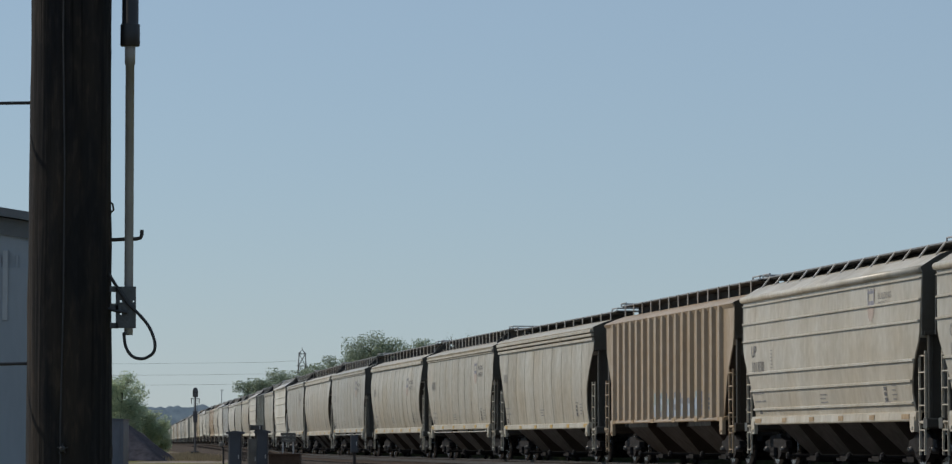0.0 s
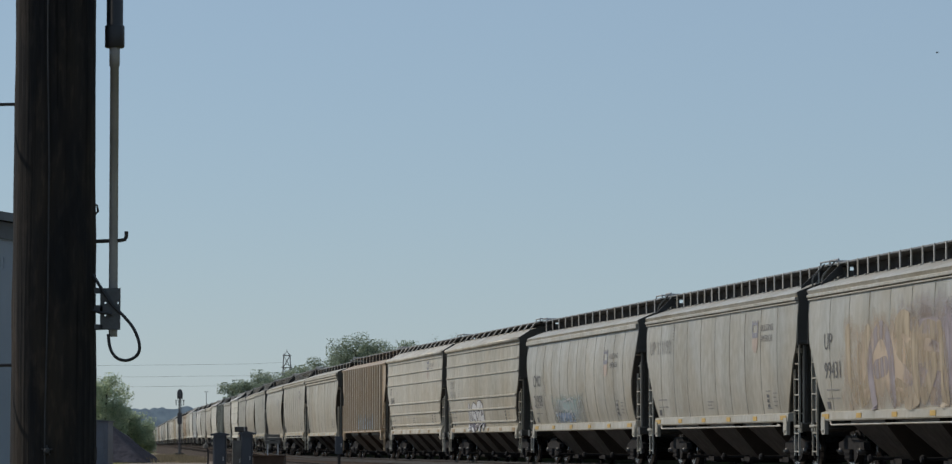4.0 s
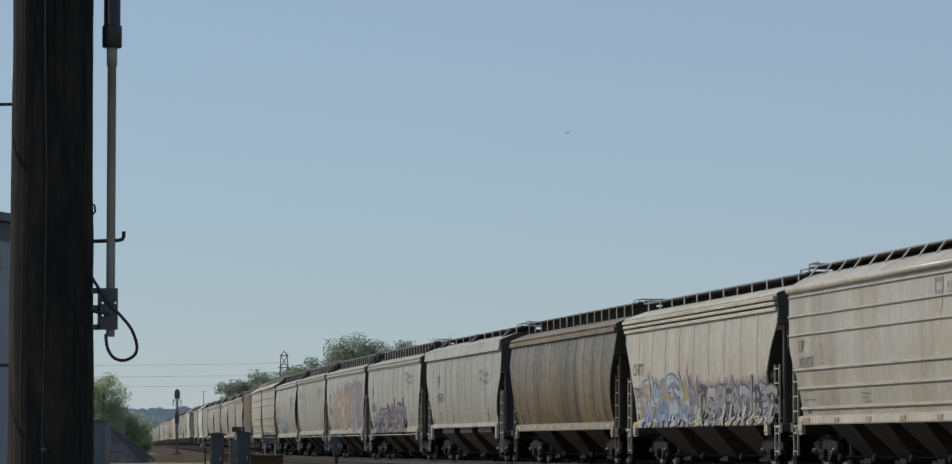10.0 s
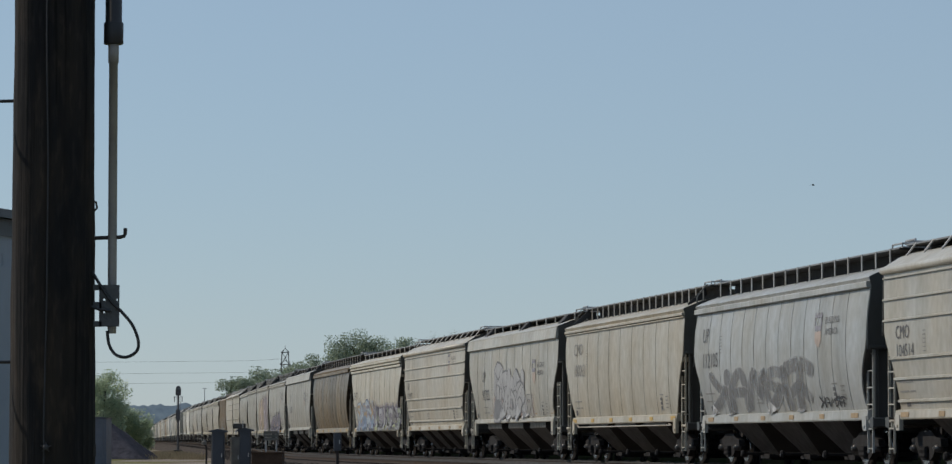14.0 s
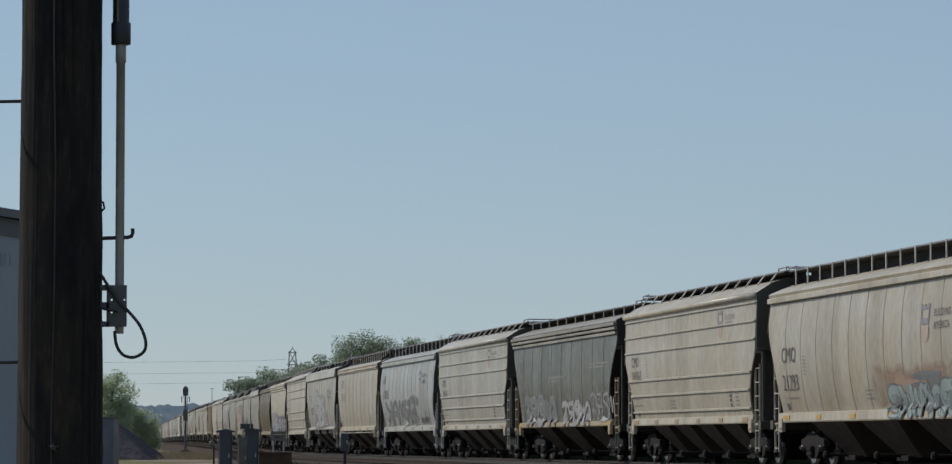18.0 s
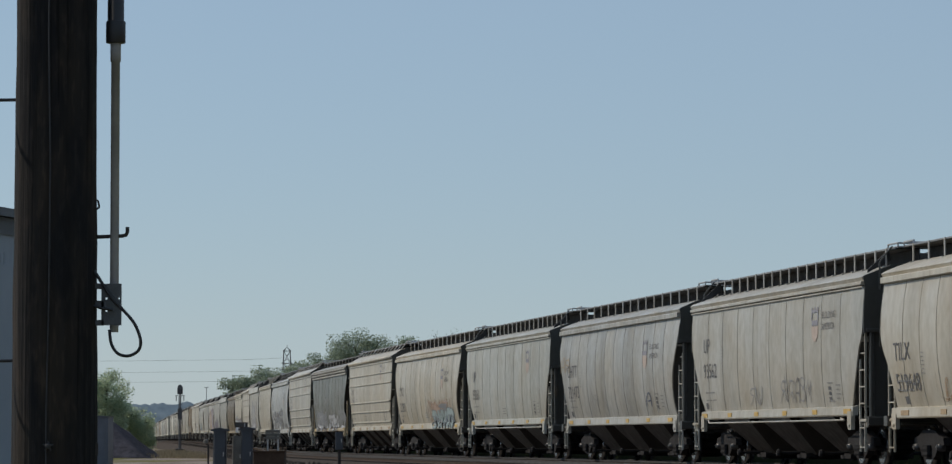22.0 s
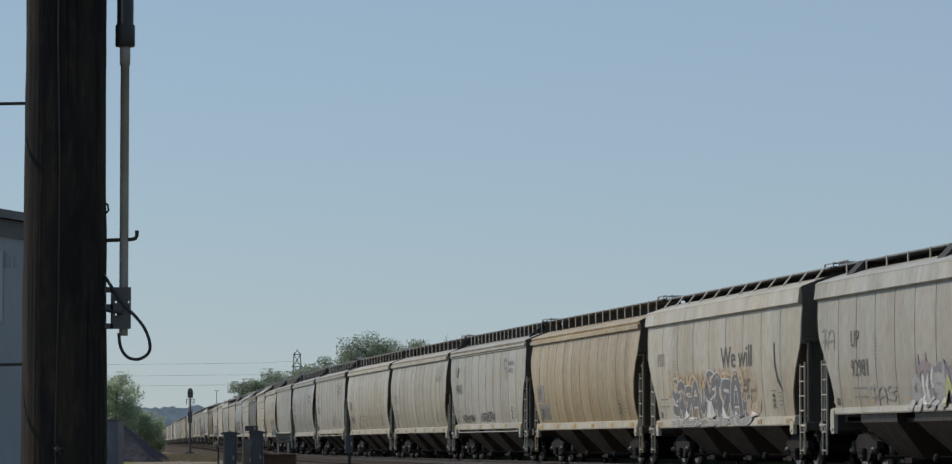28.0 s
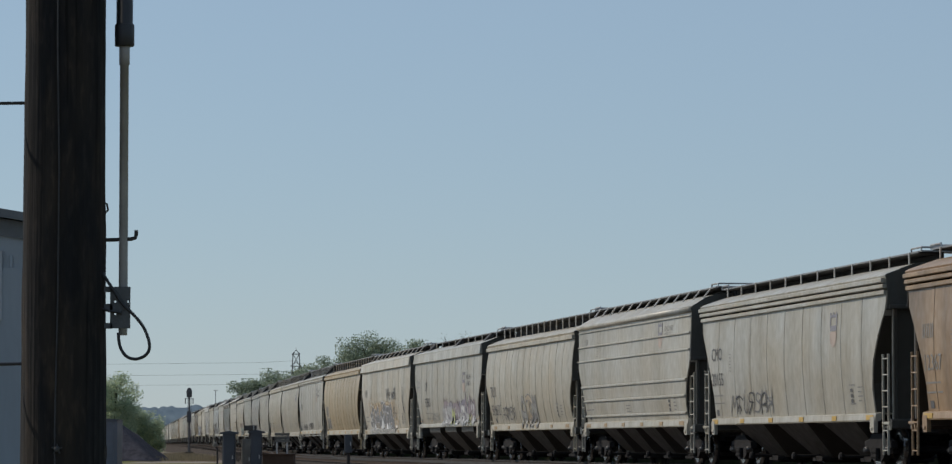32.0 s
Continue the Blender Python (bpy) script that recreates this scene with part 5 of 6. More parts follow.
# shed sheet here and gravel heap below are lightened for distance haze
SHED_PAINT = plain("blue_grey_shed_sheet", (0.125, 0.137, 0.165), 0.6, 0.0, 0.2, 1.5, 0.1)
PANEL_TAN = plain("pale_tan_panel", (0.15, 0.14, 0.12), 0.6, 0.0, 0.3, 5.0, 0.1)
CABINET = plain("grey_equipment_cabinet_paint", (0.042, 0.049, 0.061), 0.5, 0.0, 0.2, 3.0, 0.05)
CABINET_TAN = plain("weathered_tan_cabinet_paint", (0.06, 0.055, 0.05), 0.6, 0.0, 0.25, 3.0, 0.05)
RUSTY = plain("rust_brown_sheet", (0.075, 0.050, 0.036), 0.85, 0.0, 0.4, 4.0, 0.4)
COAL = plain("dark_gravel_heap", (0.115, 0.106, 0.118), 0.95, 0.0, 0.4, 3.0, 0.9)


def make_warehouse():
    x1, x0, y0, y1 = -7.1, -19.0, 60.0, 67.5
    hall = thing("warehouse", "blue-grey metal warehouse with a shallow gabled roof", "building")
    wall = Geo()
    xm = (x0 + x1) / 2
    out = [(x0, 0), (x1, 0), (x1, 4.90), (xm, 5.90), (x0, 4.90)]
    wall.plate(out, "y", y0, y0 + 0.2)
    wall.plate(out, "y", y1 - 0.2, y1)
    for x in (x0 + 0.1, x1 - 0.1):
        wall.box((x, (y0 + y1) / 2, 2.45), (0.2, y1 - y0 - 0.4, 4.88))
    part("wall", wall.mesh("wall", SIDING_PAINT), hall)
    for s in (-1, 1):
        g = Geo().plate([(xm, 5.95), (xm + s * (x1 - xm + 0.25), 4.93), (xm + s * (x1 - xm + 0.25), 5.07), (xm, 6.09)], "y", y0 - 0.3, y1 + 0.3)
        part("roof", g.mesh("roof", TRIM_PAINT), hall)
        g = Geo().plate([(xm, 5.65), (xm + s * (x1 - xm + 0.2), 4.64), (xm + s * (x1 - xm + 0.2), 4.92), (xm, 5.94)], "y", y0 - 0.06, y0 - 0.003)
        part("gable_trim", g.mesh("gable_trim", TRIM_PAINT), hall)
    for i in range(41):
        x = x0 + 0.2 + (x1 - x0 - 0.4) * i / 40
        part("siding_rib", cached("siding_rib", lambda: Geo().box((0, 0, 2.25), (0.05, 0.03, 4.4), 0.01).mesh("siding_rib", SIDING_PAINT)), hall, at=pose(x, y0 - 0.016, 0))
    door = part("door", Geo().box((-8.6, y0 - 0.03, 2.15), (2.4, 0.05, 4.2), 0.01).mesh("door", SIDING_PAINT), hall, "large blue-grey sliding door")
    part("door_trim", Geo().box((-7.78, y0 - 0.06, 3.95), (0.09, 0.05, 1.15), 0.01).mesh("door_trim", WHITE_TRIM), door, "white door edge")


make_warehouse()


def make_shed():
    shed = thing("metal_shed", "blue-grey sheet metal shed beside a dark heap", "shed")
    part("body", Geo().box((-22.6, 201.5, 1.30), (6.4, 3.0, 2.75), 0.02).mesh("body", SHED_PAINT), shed)
    part("roof", Geo().plate([(-25.9, 2.68), (-19.32, 2.68), (-19.32, 2.71), (-22.6, 2.92), (-25.9, 2.71)], "y", 199.9, 203.1).mesh("roof", SHED_PAINT), shed)
    for i in range(5):
        part("panel_rib", cached("shed_rib", lambda: Geo().box((0, 0, 1.3), (0.06, 0.04, 2.6), 0.01).mesh("panel_rib", SHED_PAINT)), shed, at=pose(-25.4 + 1.45 * i, 199.98, 0))


make_shed()


def make_heap():
    v, f = [], []
    nx, ny = 46, 22
    for j in range(ny + 1):
        for i in range(nx + 1):
            x = -46 + 22.2 * i / nx
            y = 286 + 14.0 * j / ny
            k = min((-24.5 - x) * 0.80, (x + 46.2) * 0.8, (y - 285.8) * 0.8, (300.2 - y) * 0.8, 3.45)
            k = max(k, 0) + 0.22 * noise.noise((x * 0.9, y * 0.9, 1)) * min(k, 1)
            v.append((x, y, k - 0.12))
    for j in range(ny):
        for i in range(nx):
            f.append((j * (nx + 1) + i, j * (nx + 1) + i + 1, (j + 1) * (nx + 1) + i + 1, (j + 1) * (nx + 1) + i))
    thing("spoil_mound", "long mound of dark grey spoil beside the track", "mound", data=Geo().add(v, f).mesh("spoil_mound", COAL, True))


make_heap()


def cabinet(x, y, w, d, z0, top, paint, label, cap=True, legs=False):
    c = thing("equipment_cabinet", label, "equipment cabinet", "yard equipment")
    part("body", Geo().box((x, y, (z0 + top) / 2), (w, d, top - z0), 0.02).mesh("body", paint), c)
    if cap:
        part("cap", Geo().plate([(x - w / 2 - 0.085, top), (x + w / 2 + 0.085, top), (x + w / 2 + 0.085, top + 0.05), (x, top + 0.10), (x - w / 2 - 0.085, top + 0.05)], "y", y - d / 2 - 0.05, y + d / 2 + 0.05).mesh("cap", paint), c)
    part("door", Geo().box((x, y - d / 2 - 0.012, (z0 + top) / 2), (w * 0.84, 0.024, (top - z0) * 0.88), 0.008).mesh("door", paint), c)
    part("latch", Geo().box((x + w * 0.3, y - d / 2 - 0.04, (z0 + top) / 2), (0.03, 0.03, 0.12), 0.006).mesh("latch", GALV), c, "steel latch")
    if legs:
        part("post", Geo().tube([(x, y, -0.2), (x, y, z0 + 0.02)], 0.05, 8).mesh("post", STEEL_DARK), c)
    else:
        part("plinth", Geo().box((x, y, z0 / 2 - 0.1), (w * 0.9, d * 0.9, z0 + 0.22), 0.02).mesh("plinth", plain("concrete_plinth", (0.35, 0.34, 0.32), 0.9)), c, "concrete plinth")
    return c


cabinet(-7.52, 111.5, 0.15, 0.3, 0.25, 1.46, CABINET_TAN, "slim dark equipment cabinet beside a wider one")
cabinet(-7.28, 110.0, 0.38, 0.4, 0.25, 1.64, CABINET, "blue-grey equipment cabinet with a wide flat cap")
cabinet(-6.88, 112.0, 0.30, 0.3, 0.25, 1.50, PANEL_TAN, "low pale tan switch cabinet between taller ones", False)
cabinet(-6.80, 112.6, 0.38, 0.3, 1.76, 1.92, CABINET_TAN, "small tan box on a tall steel post", False, True)
cabinet(-6.46, 110.0, 0.34, 0.4, 0.25, 1.67, CABINET, "tall blue-grey equipment cabinet with a wide cap")
cabinet(-3.68, 110.0, 0.24, 0.2, 1.08, 1.62, CABINET, "small grey box on a steel post", False, True)


def make_panel():
    p = thing("sign_panel", "grey horizontal panel seen from behind on two posts", "sign")
    for z in (1.64, 1.54, 1.44):
        part("slat", Geo().box((-5.79, 112, z), (0.46, 0.03, 0.085), 0.006).mesh("slat", PANEL_TAN), p)
    for x in (-5.95, -5.63):
        part("post", Geo().box((x, 112.04, 0.75), (0.05, 0.05, 1.85), 0.01).mesh("post", GALV), p)


make_panel()


def make_bin():
    b = thing("rusty_bin", "low open bin of rust-brown sheet steel", "bin")
    for name, c, s in (("front_side", (-5.70, 108.0, 0.52), (0.92, 0.04, 1.06)), ("back_side", (-5.70, 109.2, 0.52), (0.92, 0.04, 1.06)),
                       ("end_side", (-6.14, 108.6, 0.52), (0.04, 1.16, 1.06)), ("end_side", (-5.26, 108.6, 0.52), (0.04, 1.16, 1.06)), ("floor", (-5.70, 108.6, 0.03), (0.88, 1.16, 0.05))):
        part(name, Geo().box(c, s, 0.008).mesh(name, RUSTY), b)
    part("rim", Geo().box((-5.70, 107.97, 1.03), (0.96, 0.06, 0.05), 0.01).mesh("rim", RUSTY), b)


make_bin()


def make_switch_lamp():
    p = thing("switch_stand", "thin switch stand with a small pale lamp", "switch stand")
    part("stem", Geo().tube([(-7.85, 113, -0.1), (-7.85, 113, 1.2), (-7.92, 113, 1.28)], 0.03, 8).mesh("stem", STEEL_DARK), p)
    part("lamp", Geo().lathe([(0.03, 1.24), (0.08, 1.27), (0.08, 1.36), (0.03, 1.40)], "z", (-7.92, 113, 0), 10).mesh("lamp", PANEL_TAN), p, "small pale lamp housing")


make_switch_lamp()


SIGNAL_PAINT = plain("weathered_signal_paint", (0.10, 0.10, 0.105), 0.7, 0.0, 0.3, 3.0)


def make_signal():
    x, y, z0 = -30.9, 400.0, -0.1
    s = thing("railway_signal", "dark railway signal mast with a hooded head and ladder", "railway signal")
    part("mast", Geo().tube([(x, y, z0), (x, y, 6.6)], [0.12, 0.09], 10).mesh("mast", SIGNAL_PAINT), s)
    part("foundation", Geo().box((x, y, 0.2), (0.9, 0.9, 0.7), 0.05).mesh("foundation", CABINET_TAN), s, "concrete foundation")
    part("head", Geo().plate([(x - 0.28, 6.5), (x + 0.28, 6.5), (x + 0.30, 7.15), (x + 0.22, 7.42), (x + 0.08, 7.55), (x - 0.08, 7.55), (x - 0.22, 7.42), (x - 0.30, 7.15)], "y", y - 0.15, y + 0.2).mesh("head", SIGNAL_PAINT), s, "dark target head")
    for z in (6.75, 7.15):
        part("hood", Geo().lathe([(0.13, 0.0), (0.15, 0.30)], "y", (x, y - 0.45, z), 10).mesh("hood", SIGNAL_PAINT), s)
    for dx in (-0.42, 0.42):
        part("side_arm", Geo().box((x + dx, y, 6.05), (0.08, 0.2, 0.55), 0.03).mesh("side_arm", SIGNAL_PAINT), s)
    part("platform", Geo().box((x, y, 6.35), (1.0, 0.6, 0.06), 0.01).mesh("platform", SIGNAL_PAINT), s)
    part("relay_case", Geo().box((x, y - 0.1, 4.35), (0.48, 0.5, 1.2), 0.04).mesh("relay_case", SIGNAL_PAINT), s)
    g = Geo()
    for dx in (-0.18, 0.18):
        g.tube([(x + dx, y + 0.5, 0), (x + dx, y + 0.3, 6.3)], 0.025, 6)
    for i in range(18):
        g.tube([(x - 0.18, y + 0.5 - 0.011 * i, 0.35 * i + 0.2), (x + 0.18, y + 0.5 - 0.011 * i, 0.35 * i + 0.2)], 0.015, 5)
    part("ladder", g.mesh("ladder", SIGNAL_PAINT), s)


make_signal()


# tower and line steel, lightened to carry the haze so far off
PYLON_STEEL = plain("hazed_galvanised_pylon_steel", (0.17, 0.165, 0.16), 0.7, 0.0, 0.25, 3.0)


def make_pylon():
    x, y = -71.8, 1500.0
    p = thing("transmission_tower", "distant steel lattice transmission tower", "transmission tower")

    def half(z):
        return float(np.interp(z, [0, 20, 37, 38.6], [2.9, 1.75, 1.5, 1.3]))
    levels = [0, 9, 17, 24, 29, 33.6, 38.6]
    for sx in (-1, 1):
        for sy in (-1, 1):
            part("leg", Geo().tube([(x + sx * half(z), y + sy * half(z), z) for z in levels], 0.16, 6).mesh("leg", PYLON_STEEL), p)
    for a, b in zip(levels, levels[1:]):
        for k in (-1, 1):
            for p0, p1 in (((-half(a), a), (half(b), b)), ((half(a), a), (-half(b), b)), ((-half(b), b), (half(b), b))):
                d0, d1 = half(p0[1]) * k, half(p1[1]) * k
                part("brace", Geo().tube([(x + p0[0], y + d0, p0[1]), (x + p1[0], y + d1, p1[1])], 0.10, 5).mesh("brace", PYLON_STEEL), p)
    for z, w in ((38.6, 1.7), (33.6, 2.3), (31.0, 2.6), (27.0, 2.8)):
        g = Geo().tube([(x - w, y, z), (x + w, y, z)], 0.20, 6).tube([(x - w, y, z), (x, y, z + 1.6)], 0.1, 5).tube([(x + w, y, z), (x, y, z + 1.6)], 0.1, 5)
        part("cross_arm", g.mesh("cross_arm", PYLON_STEEL), p)
    part("peak", Geo().tube([(x - 1.2, y, 38.6), (x, y, 40.4), (x + 1.2, y, 38.6)], 0.16, 6).tube([(x, y, 40), (x, y, 41.2)], 0.10, 5).mesh("peak", PYLON_STEEL), p)
    for z in (35.9, 31.1, 27.0):
        pts = [(x - 360 * k / 24, y, z - 5.0 * (4 * (k / 24) * (1 - k / 24)) * 0.25 - (0.6 if k else 0)) for k in range(25)]
        w = thing("power_line", "thin distant power line", "power line", "power lines", data=Geo().tube(pts, 0.042, 5).mesh("power_line", PYLON_STEEL))


make_pylon()


def make_lamp_post():
    x, y = -32.9, 470.0
    p = thing("street_lamp", "tall thin steel lamp post behind the train", "street lamp")
    part("pole", Geo().tube([(x, y, -0.1), (x, y, 8.3)], [0.08, 0.04], 8).mesh("pole", GALV), p)
    for k in (-1, 1):
        part("lamp_head", Geo().box((x + k * 0.16, y, 8.32), (0.24, 0.16, 0.07), 0.02).mesh("lamp_head", GALV), p)


make_lamp_post()


# ---------------------------------------------------------------- trees and hills
def leaf_mat(name, a, b):
    m, nt, bs = base_mat(name, 0.75)
    gi = nt.nodes.new("ShaderNodeNewGeometry")
    c = mixer(nt, gi.outputs["Random Per Island"], a, b)
    nt.links.new(c, bs.inputs["Base Color"])
    tr = nt.nodes.new("ShaderNodeBsdfTranslucent")
    nt.links.new(c, tr.inputs[0])
    mx = nt.nodes.new("ShaderNodeMixShader")
    mx.inputs[0].default_value = 0.64
    nt.links.new(bs.outputs[0], mx.inputs[1])
    nt.links.new(tr.outputs[0], mx.inputs[2])
    nt.links.new(mx.outputs[0], nt.nodes["Material Output"].inputs[0])
    return m


# leaf colours are lightened to carry the haze of their distance
LEAF = leaf_mat("hazed_spring_leaves", (0.18, 0.235, 0.175), (0.33, 0.38, 0.27))
LEAF_BLUE = leaf_mat("hazed_green_leaves", (0.27, 0.36, 0.26), (0.53, 0.58, 0.38))
BARK = plain("grey_brown_bark", (0.10, 0.08, 0.065), 0.95, 0.0, 0.4, 5.0, 0.6)


def make_tree(x, y, height, width, seed, leaf, label, leaves=2600, leaf_size=0.30, bare=0.0, low=0.25):
    rnd = random.Random(seed)
    tree = thing("tree", label, "tree", "trees behind the track", at=pose(x, y, -0.05))
    g = Geo()
    trunk_r = 0.018 * height + 0.05
    g.tube([(0, 0, -0.2), (0.1, 0, height * 0.25), (-0.1, 0.1, height * 0.55), (0.05, 0, height * 0.85)], [trunk_r, trunk_r * 0.75, trunk_r * 0.45, trunk_r * 0.12], 8)
    tips = []
    n = 16
    for i in range(n):
        z0 = height * rnd.uniform(low, 0.8)
        a = i * 2.4 + rnd.uniform(-0.4, 0.4)
        reach = width / 2 * rnd.uniform(0.55, 1.0) * (1.0 - 0.45 * abs(z0 / height - 0.5))
        end = Vector((math.cos(a) * reach, math.sin(a) * reach, min(z0 + height * rnd.uniform(0.06, 0.30), height * 0.97)))
        mid = Vector((end.x * 0.5, end.y * 0.5, z0 + (end.z - z0) * 0.35))
        g.tube([(0, 0, z0), mid, end], [trunk_r * 0.4, trunk_r * 0.22, 0.02], 6)
        tips.append((end, reach))
        for k in range(3):
            e2 = mid.lerp(end, rnd.uniform(0.3, 1.0)) + Vector((rnd.uniform(-1, 1), rnd.uniform(-1, 1), rnd.uniform(-0.2, 1))) * width * 0.13
            g.tube([mid.lerp(end, 0.4), e2], [trunk_r * 0.14, 0.012], 5)
            tips.append((e2, reach))
    tips.append((Vector((0, 0, height * 0.95)), width * 0.3))
    part("trunk", g.mesh("trunk", BARK, True), tree)
    # leaves hang in clumps about the twigs, with gaps between them
    gen = np.random.default_rng(seed)
    clumps, sizes = [], []
    for c, _ in tips:
        clumps.append(tuple(c))
        sizes.append(width * rnd.uniform(0.07, 0.13))
    for i in range(int(44 + 5 * height)):
        d = Vector((rnd.gauss(0, 1), rnd.gauss(0, 1), rnd.gauss(0, 1))).normalized()
        lump = 0.80 + 0.34 * noise.noise(d * 2.2 + Vector((seed, 0, 0))) + 0.16 * noise.noise(d * 5.5 + Vector((0, seed, 0)))
        p = Vector((d.x * width * 0.46, d.y * width * 0.46, d.z * height * 0.43)) * lump * 1.06 * rnd.random() ** 0.30 + Vector((0, 0, height * (0.52 + low * 0.2)))
        clumps.append(tuple(p))
        sizes.append(width * rnd.uniform(0.09, 0.17))
    clumps, sizes = np.array(clumps), np.array(sizes)
    count = int(leaves * (1 - bare))
    pick = gen.choice(len(clumps), count, p=sizes ** 2 / (sizes ** 2).sum())
    mid = clumps[pick] + np.clip(gen.normal(0, 1, (count, 3)), -1.6, 1.6) * sizes[pick][:, None] * (0.62, 0.62, 0.55)
    mid = mid[mid[:, 2] > height * low * 0.5]
    count = len(mid)
    e1 = gen.normal(0, 1, (count, 3))
    e1 /= np.linalg.norm(e1, axis=1)[:, None]
    e2 = np.cross(e1, gen.normal(0, 1, (count, 3)))
    e2 /= np.linalg.norm(e2, axis=1)[:, None]
    sz = (leaf_size * gen.uniform(0.5, 1.3, count))[:, None]
    verts = np.stack([mid + (e1 * a1 + e2 * a2) * sz for a1, a2 in ((-0.5, 0), (-0.1, -0.35), (0.5, 0), (0.1, 0.38))], 1).reshape(-1, 3)
    me = bpy.data.meshes.new("crown")
    me.vertices.add(4 * count)
    me.vertices.foreach_set("co", verts.ravel())
    me.loops.add(4 * count)
    me.loops.foreach_set("vertex_index", np.arange(4 * count))
    me.polygons.add(count)
    me.polygons.foreach_set("loop_start", np.arange(0, 4 * count, 4))
    me.materials.append(leaf)
    me.update()
    me.validate()
    part("crown", me, tree)
    return tree


TREES = [  # x, y, height, width, leaves, label
    (-28.2, 478, 10.0, 6.4, 4500, "rounded green tree in spring leaf"), (-24.6, 486, 10.9, 8.4, 5500, "green tree in spring leaf behind the train"),
    (-20.8, 482, 12.0, 8.4, 5500, "green tree in spring leaf behind the train"), (-17.0, 490, 13.6, 9.0, 6000, "tall green tree in spring leaf"),
    (-13.2, 484, 15.7, 9.6, 7500, "tallest olive-green tree of the row"), (-9.6, 492, 15.5, 8.6, 6000, "tall olive-green tree in the row"),
    (-6.2, 486, 13.6, 7.0, 4500, "olive-green tree at the end of the row"),
]
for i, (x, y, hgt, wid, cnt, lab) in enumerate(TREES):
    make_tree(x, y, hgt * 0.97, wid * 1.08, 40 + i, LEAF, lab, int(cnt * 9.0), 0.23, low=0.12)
make_tree(-1.6, 488, 16.3, 6.0, 71, LEAF, "thin budding tree, almost bare", 900, 0.15, low=0.4)
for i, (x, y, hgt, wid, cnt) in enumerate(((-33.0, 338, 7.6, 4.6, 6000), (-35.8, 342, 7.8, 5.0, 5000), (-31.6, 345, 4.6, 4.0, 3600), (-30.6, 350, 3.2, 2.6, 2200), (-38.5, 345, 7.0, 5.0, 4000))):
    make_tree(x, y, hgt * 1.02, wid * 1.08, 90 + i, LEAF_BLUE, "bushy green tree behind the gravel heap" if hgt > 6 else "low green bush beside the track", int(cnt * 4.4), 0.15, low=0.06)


STRAW = leaf_mat("dry_weed_stems", (0.20, 0.16, 0.10), (0.34, 0.29, 0.19))


def make_weeds():
    """Dry weeds and first green between the mound and the track."""
    rnd = random.Random(77)
    g = Geo()
    for i in range(900):
        y = rnd.uniform(286, 420)
        x = on_track(y - 78.76, SIDE - 4.4).x - abs(rnd.gauss(0, 2.2))
        tall = rnd.uniform(0.15, 0.55)
        for k in range(7):
            a, b = rnd.uniform(-0.22, 0.22), rnd.uniform(-0.25, 0.25)
            w = rnd.uniform(0.012, 0.03)
            h = tall * rnd.uniform(0.5, 1.0)
            g.add([(x + a - w, y + b, -0.12), (x + a + w, y + b, -0.12), (x + a * 1.7 + w * 0.4, y + b * 1.7, h), (x + a * 1.7 - w * 0.4, y + b * 1.7 + 0.02, h)], [(0, 1, 2, 3)])
    thing("weeds", "dry straw-coloured weeds beside the track", "weeds", kind="stuff", data=g.mesh("weeds", STRAW))


make_weeds()


def make_hills():
    m, nt, b = base_mat("hazy_wooded_ridge", 1.0)
    # distance haze is put into the blue tones and a weak glow
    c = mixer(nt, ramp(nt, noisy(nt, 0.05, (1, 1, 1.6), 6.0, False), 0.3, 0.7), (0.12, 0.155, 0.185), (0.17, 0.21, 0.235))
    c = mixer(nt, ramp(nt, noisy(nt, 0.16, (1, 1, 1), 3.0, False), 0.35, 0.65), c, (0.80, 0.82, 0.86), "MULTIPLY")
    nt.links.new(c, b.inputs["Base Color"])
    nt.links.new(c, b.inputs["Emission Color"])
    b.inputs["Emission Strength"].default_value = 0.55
    g = Geo()
    v, f = [], []
    xs = np.concatenate([np.arange(-2200, -700, 12.0), np.arange(-700, 200, 2.0), np.arange(200, 2200, 12.0)])
    for x in xs:
        k = 41.0 - 20.0 * min(max((x + 264) / 28.0, 0.0), 1.0) ** 1.6
        z = k - 4.5 + 3.0 * noise.noise((x * 0.015, 0, 0)) + 6.5 * abs(noise.noise((x * 0.04, 5, 0))) + 3.6 * abs(noise.noise((x * 0.12, 9, 0))) + 1.2 * abs(noise.noise((x * 0.5, 3, 0)))
        v += [(x, 3500, -2), (x, 3501, z * 0.6), (x, 3502, z), (x, 3700, -2)]
    for i in range(len(xs) - 1):
        for j in range(3):
            f.append((4 * i + j, 4 * i + 4 + j, 4 * i + 5 + j, 4 * i + 1 + j))
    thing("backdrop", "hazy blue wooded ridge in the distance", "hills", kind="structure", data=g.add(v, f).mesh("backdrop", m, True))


make_hills()

# ---------------------------------------------------------------- the train
# gap between two cars n: its place along the track at 0 s, counted from the last one seen
GAPS = [-573.4, -553.05, -532.04, -514.03, -494.98, -475.15, -454.45, -434.75, -415.47, -396.54, -377.56, -357.75, -337.66, -317.78,
        -297.09, -279.14, -258.49, -240.24, -220.97, -201.6, -181.55, -163.5, -143.31, -122.28, -101.87, -82.07, -63.21, -43.98,
        -23.32, -4.85, 13.21, 33.11, 53.69, 72.81, 94.58, 115.33, 134.55]
FIRST = -29
BEIGE, PALE, GREY, COOL = (0.445, 0.423, 0.368), (0.49, 0.468, 0.415), (0.42, 0.415, 0.385), (0.37, 0.39, 0.40)
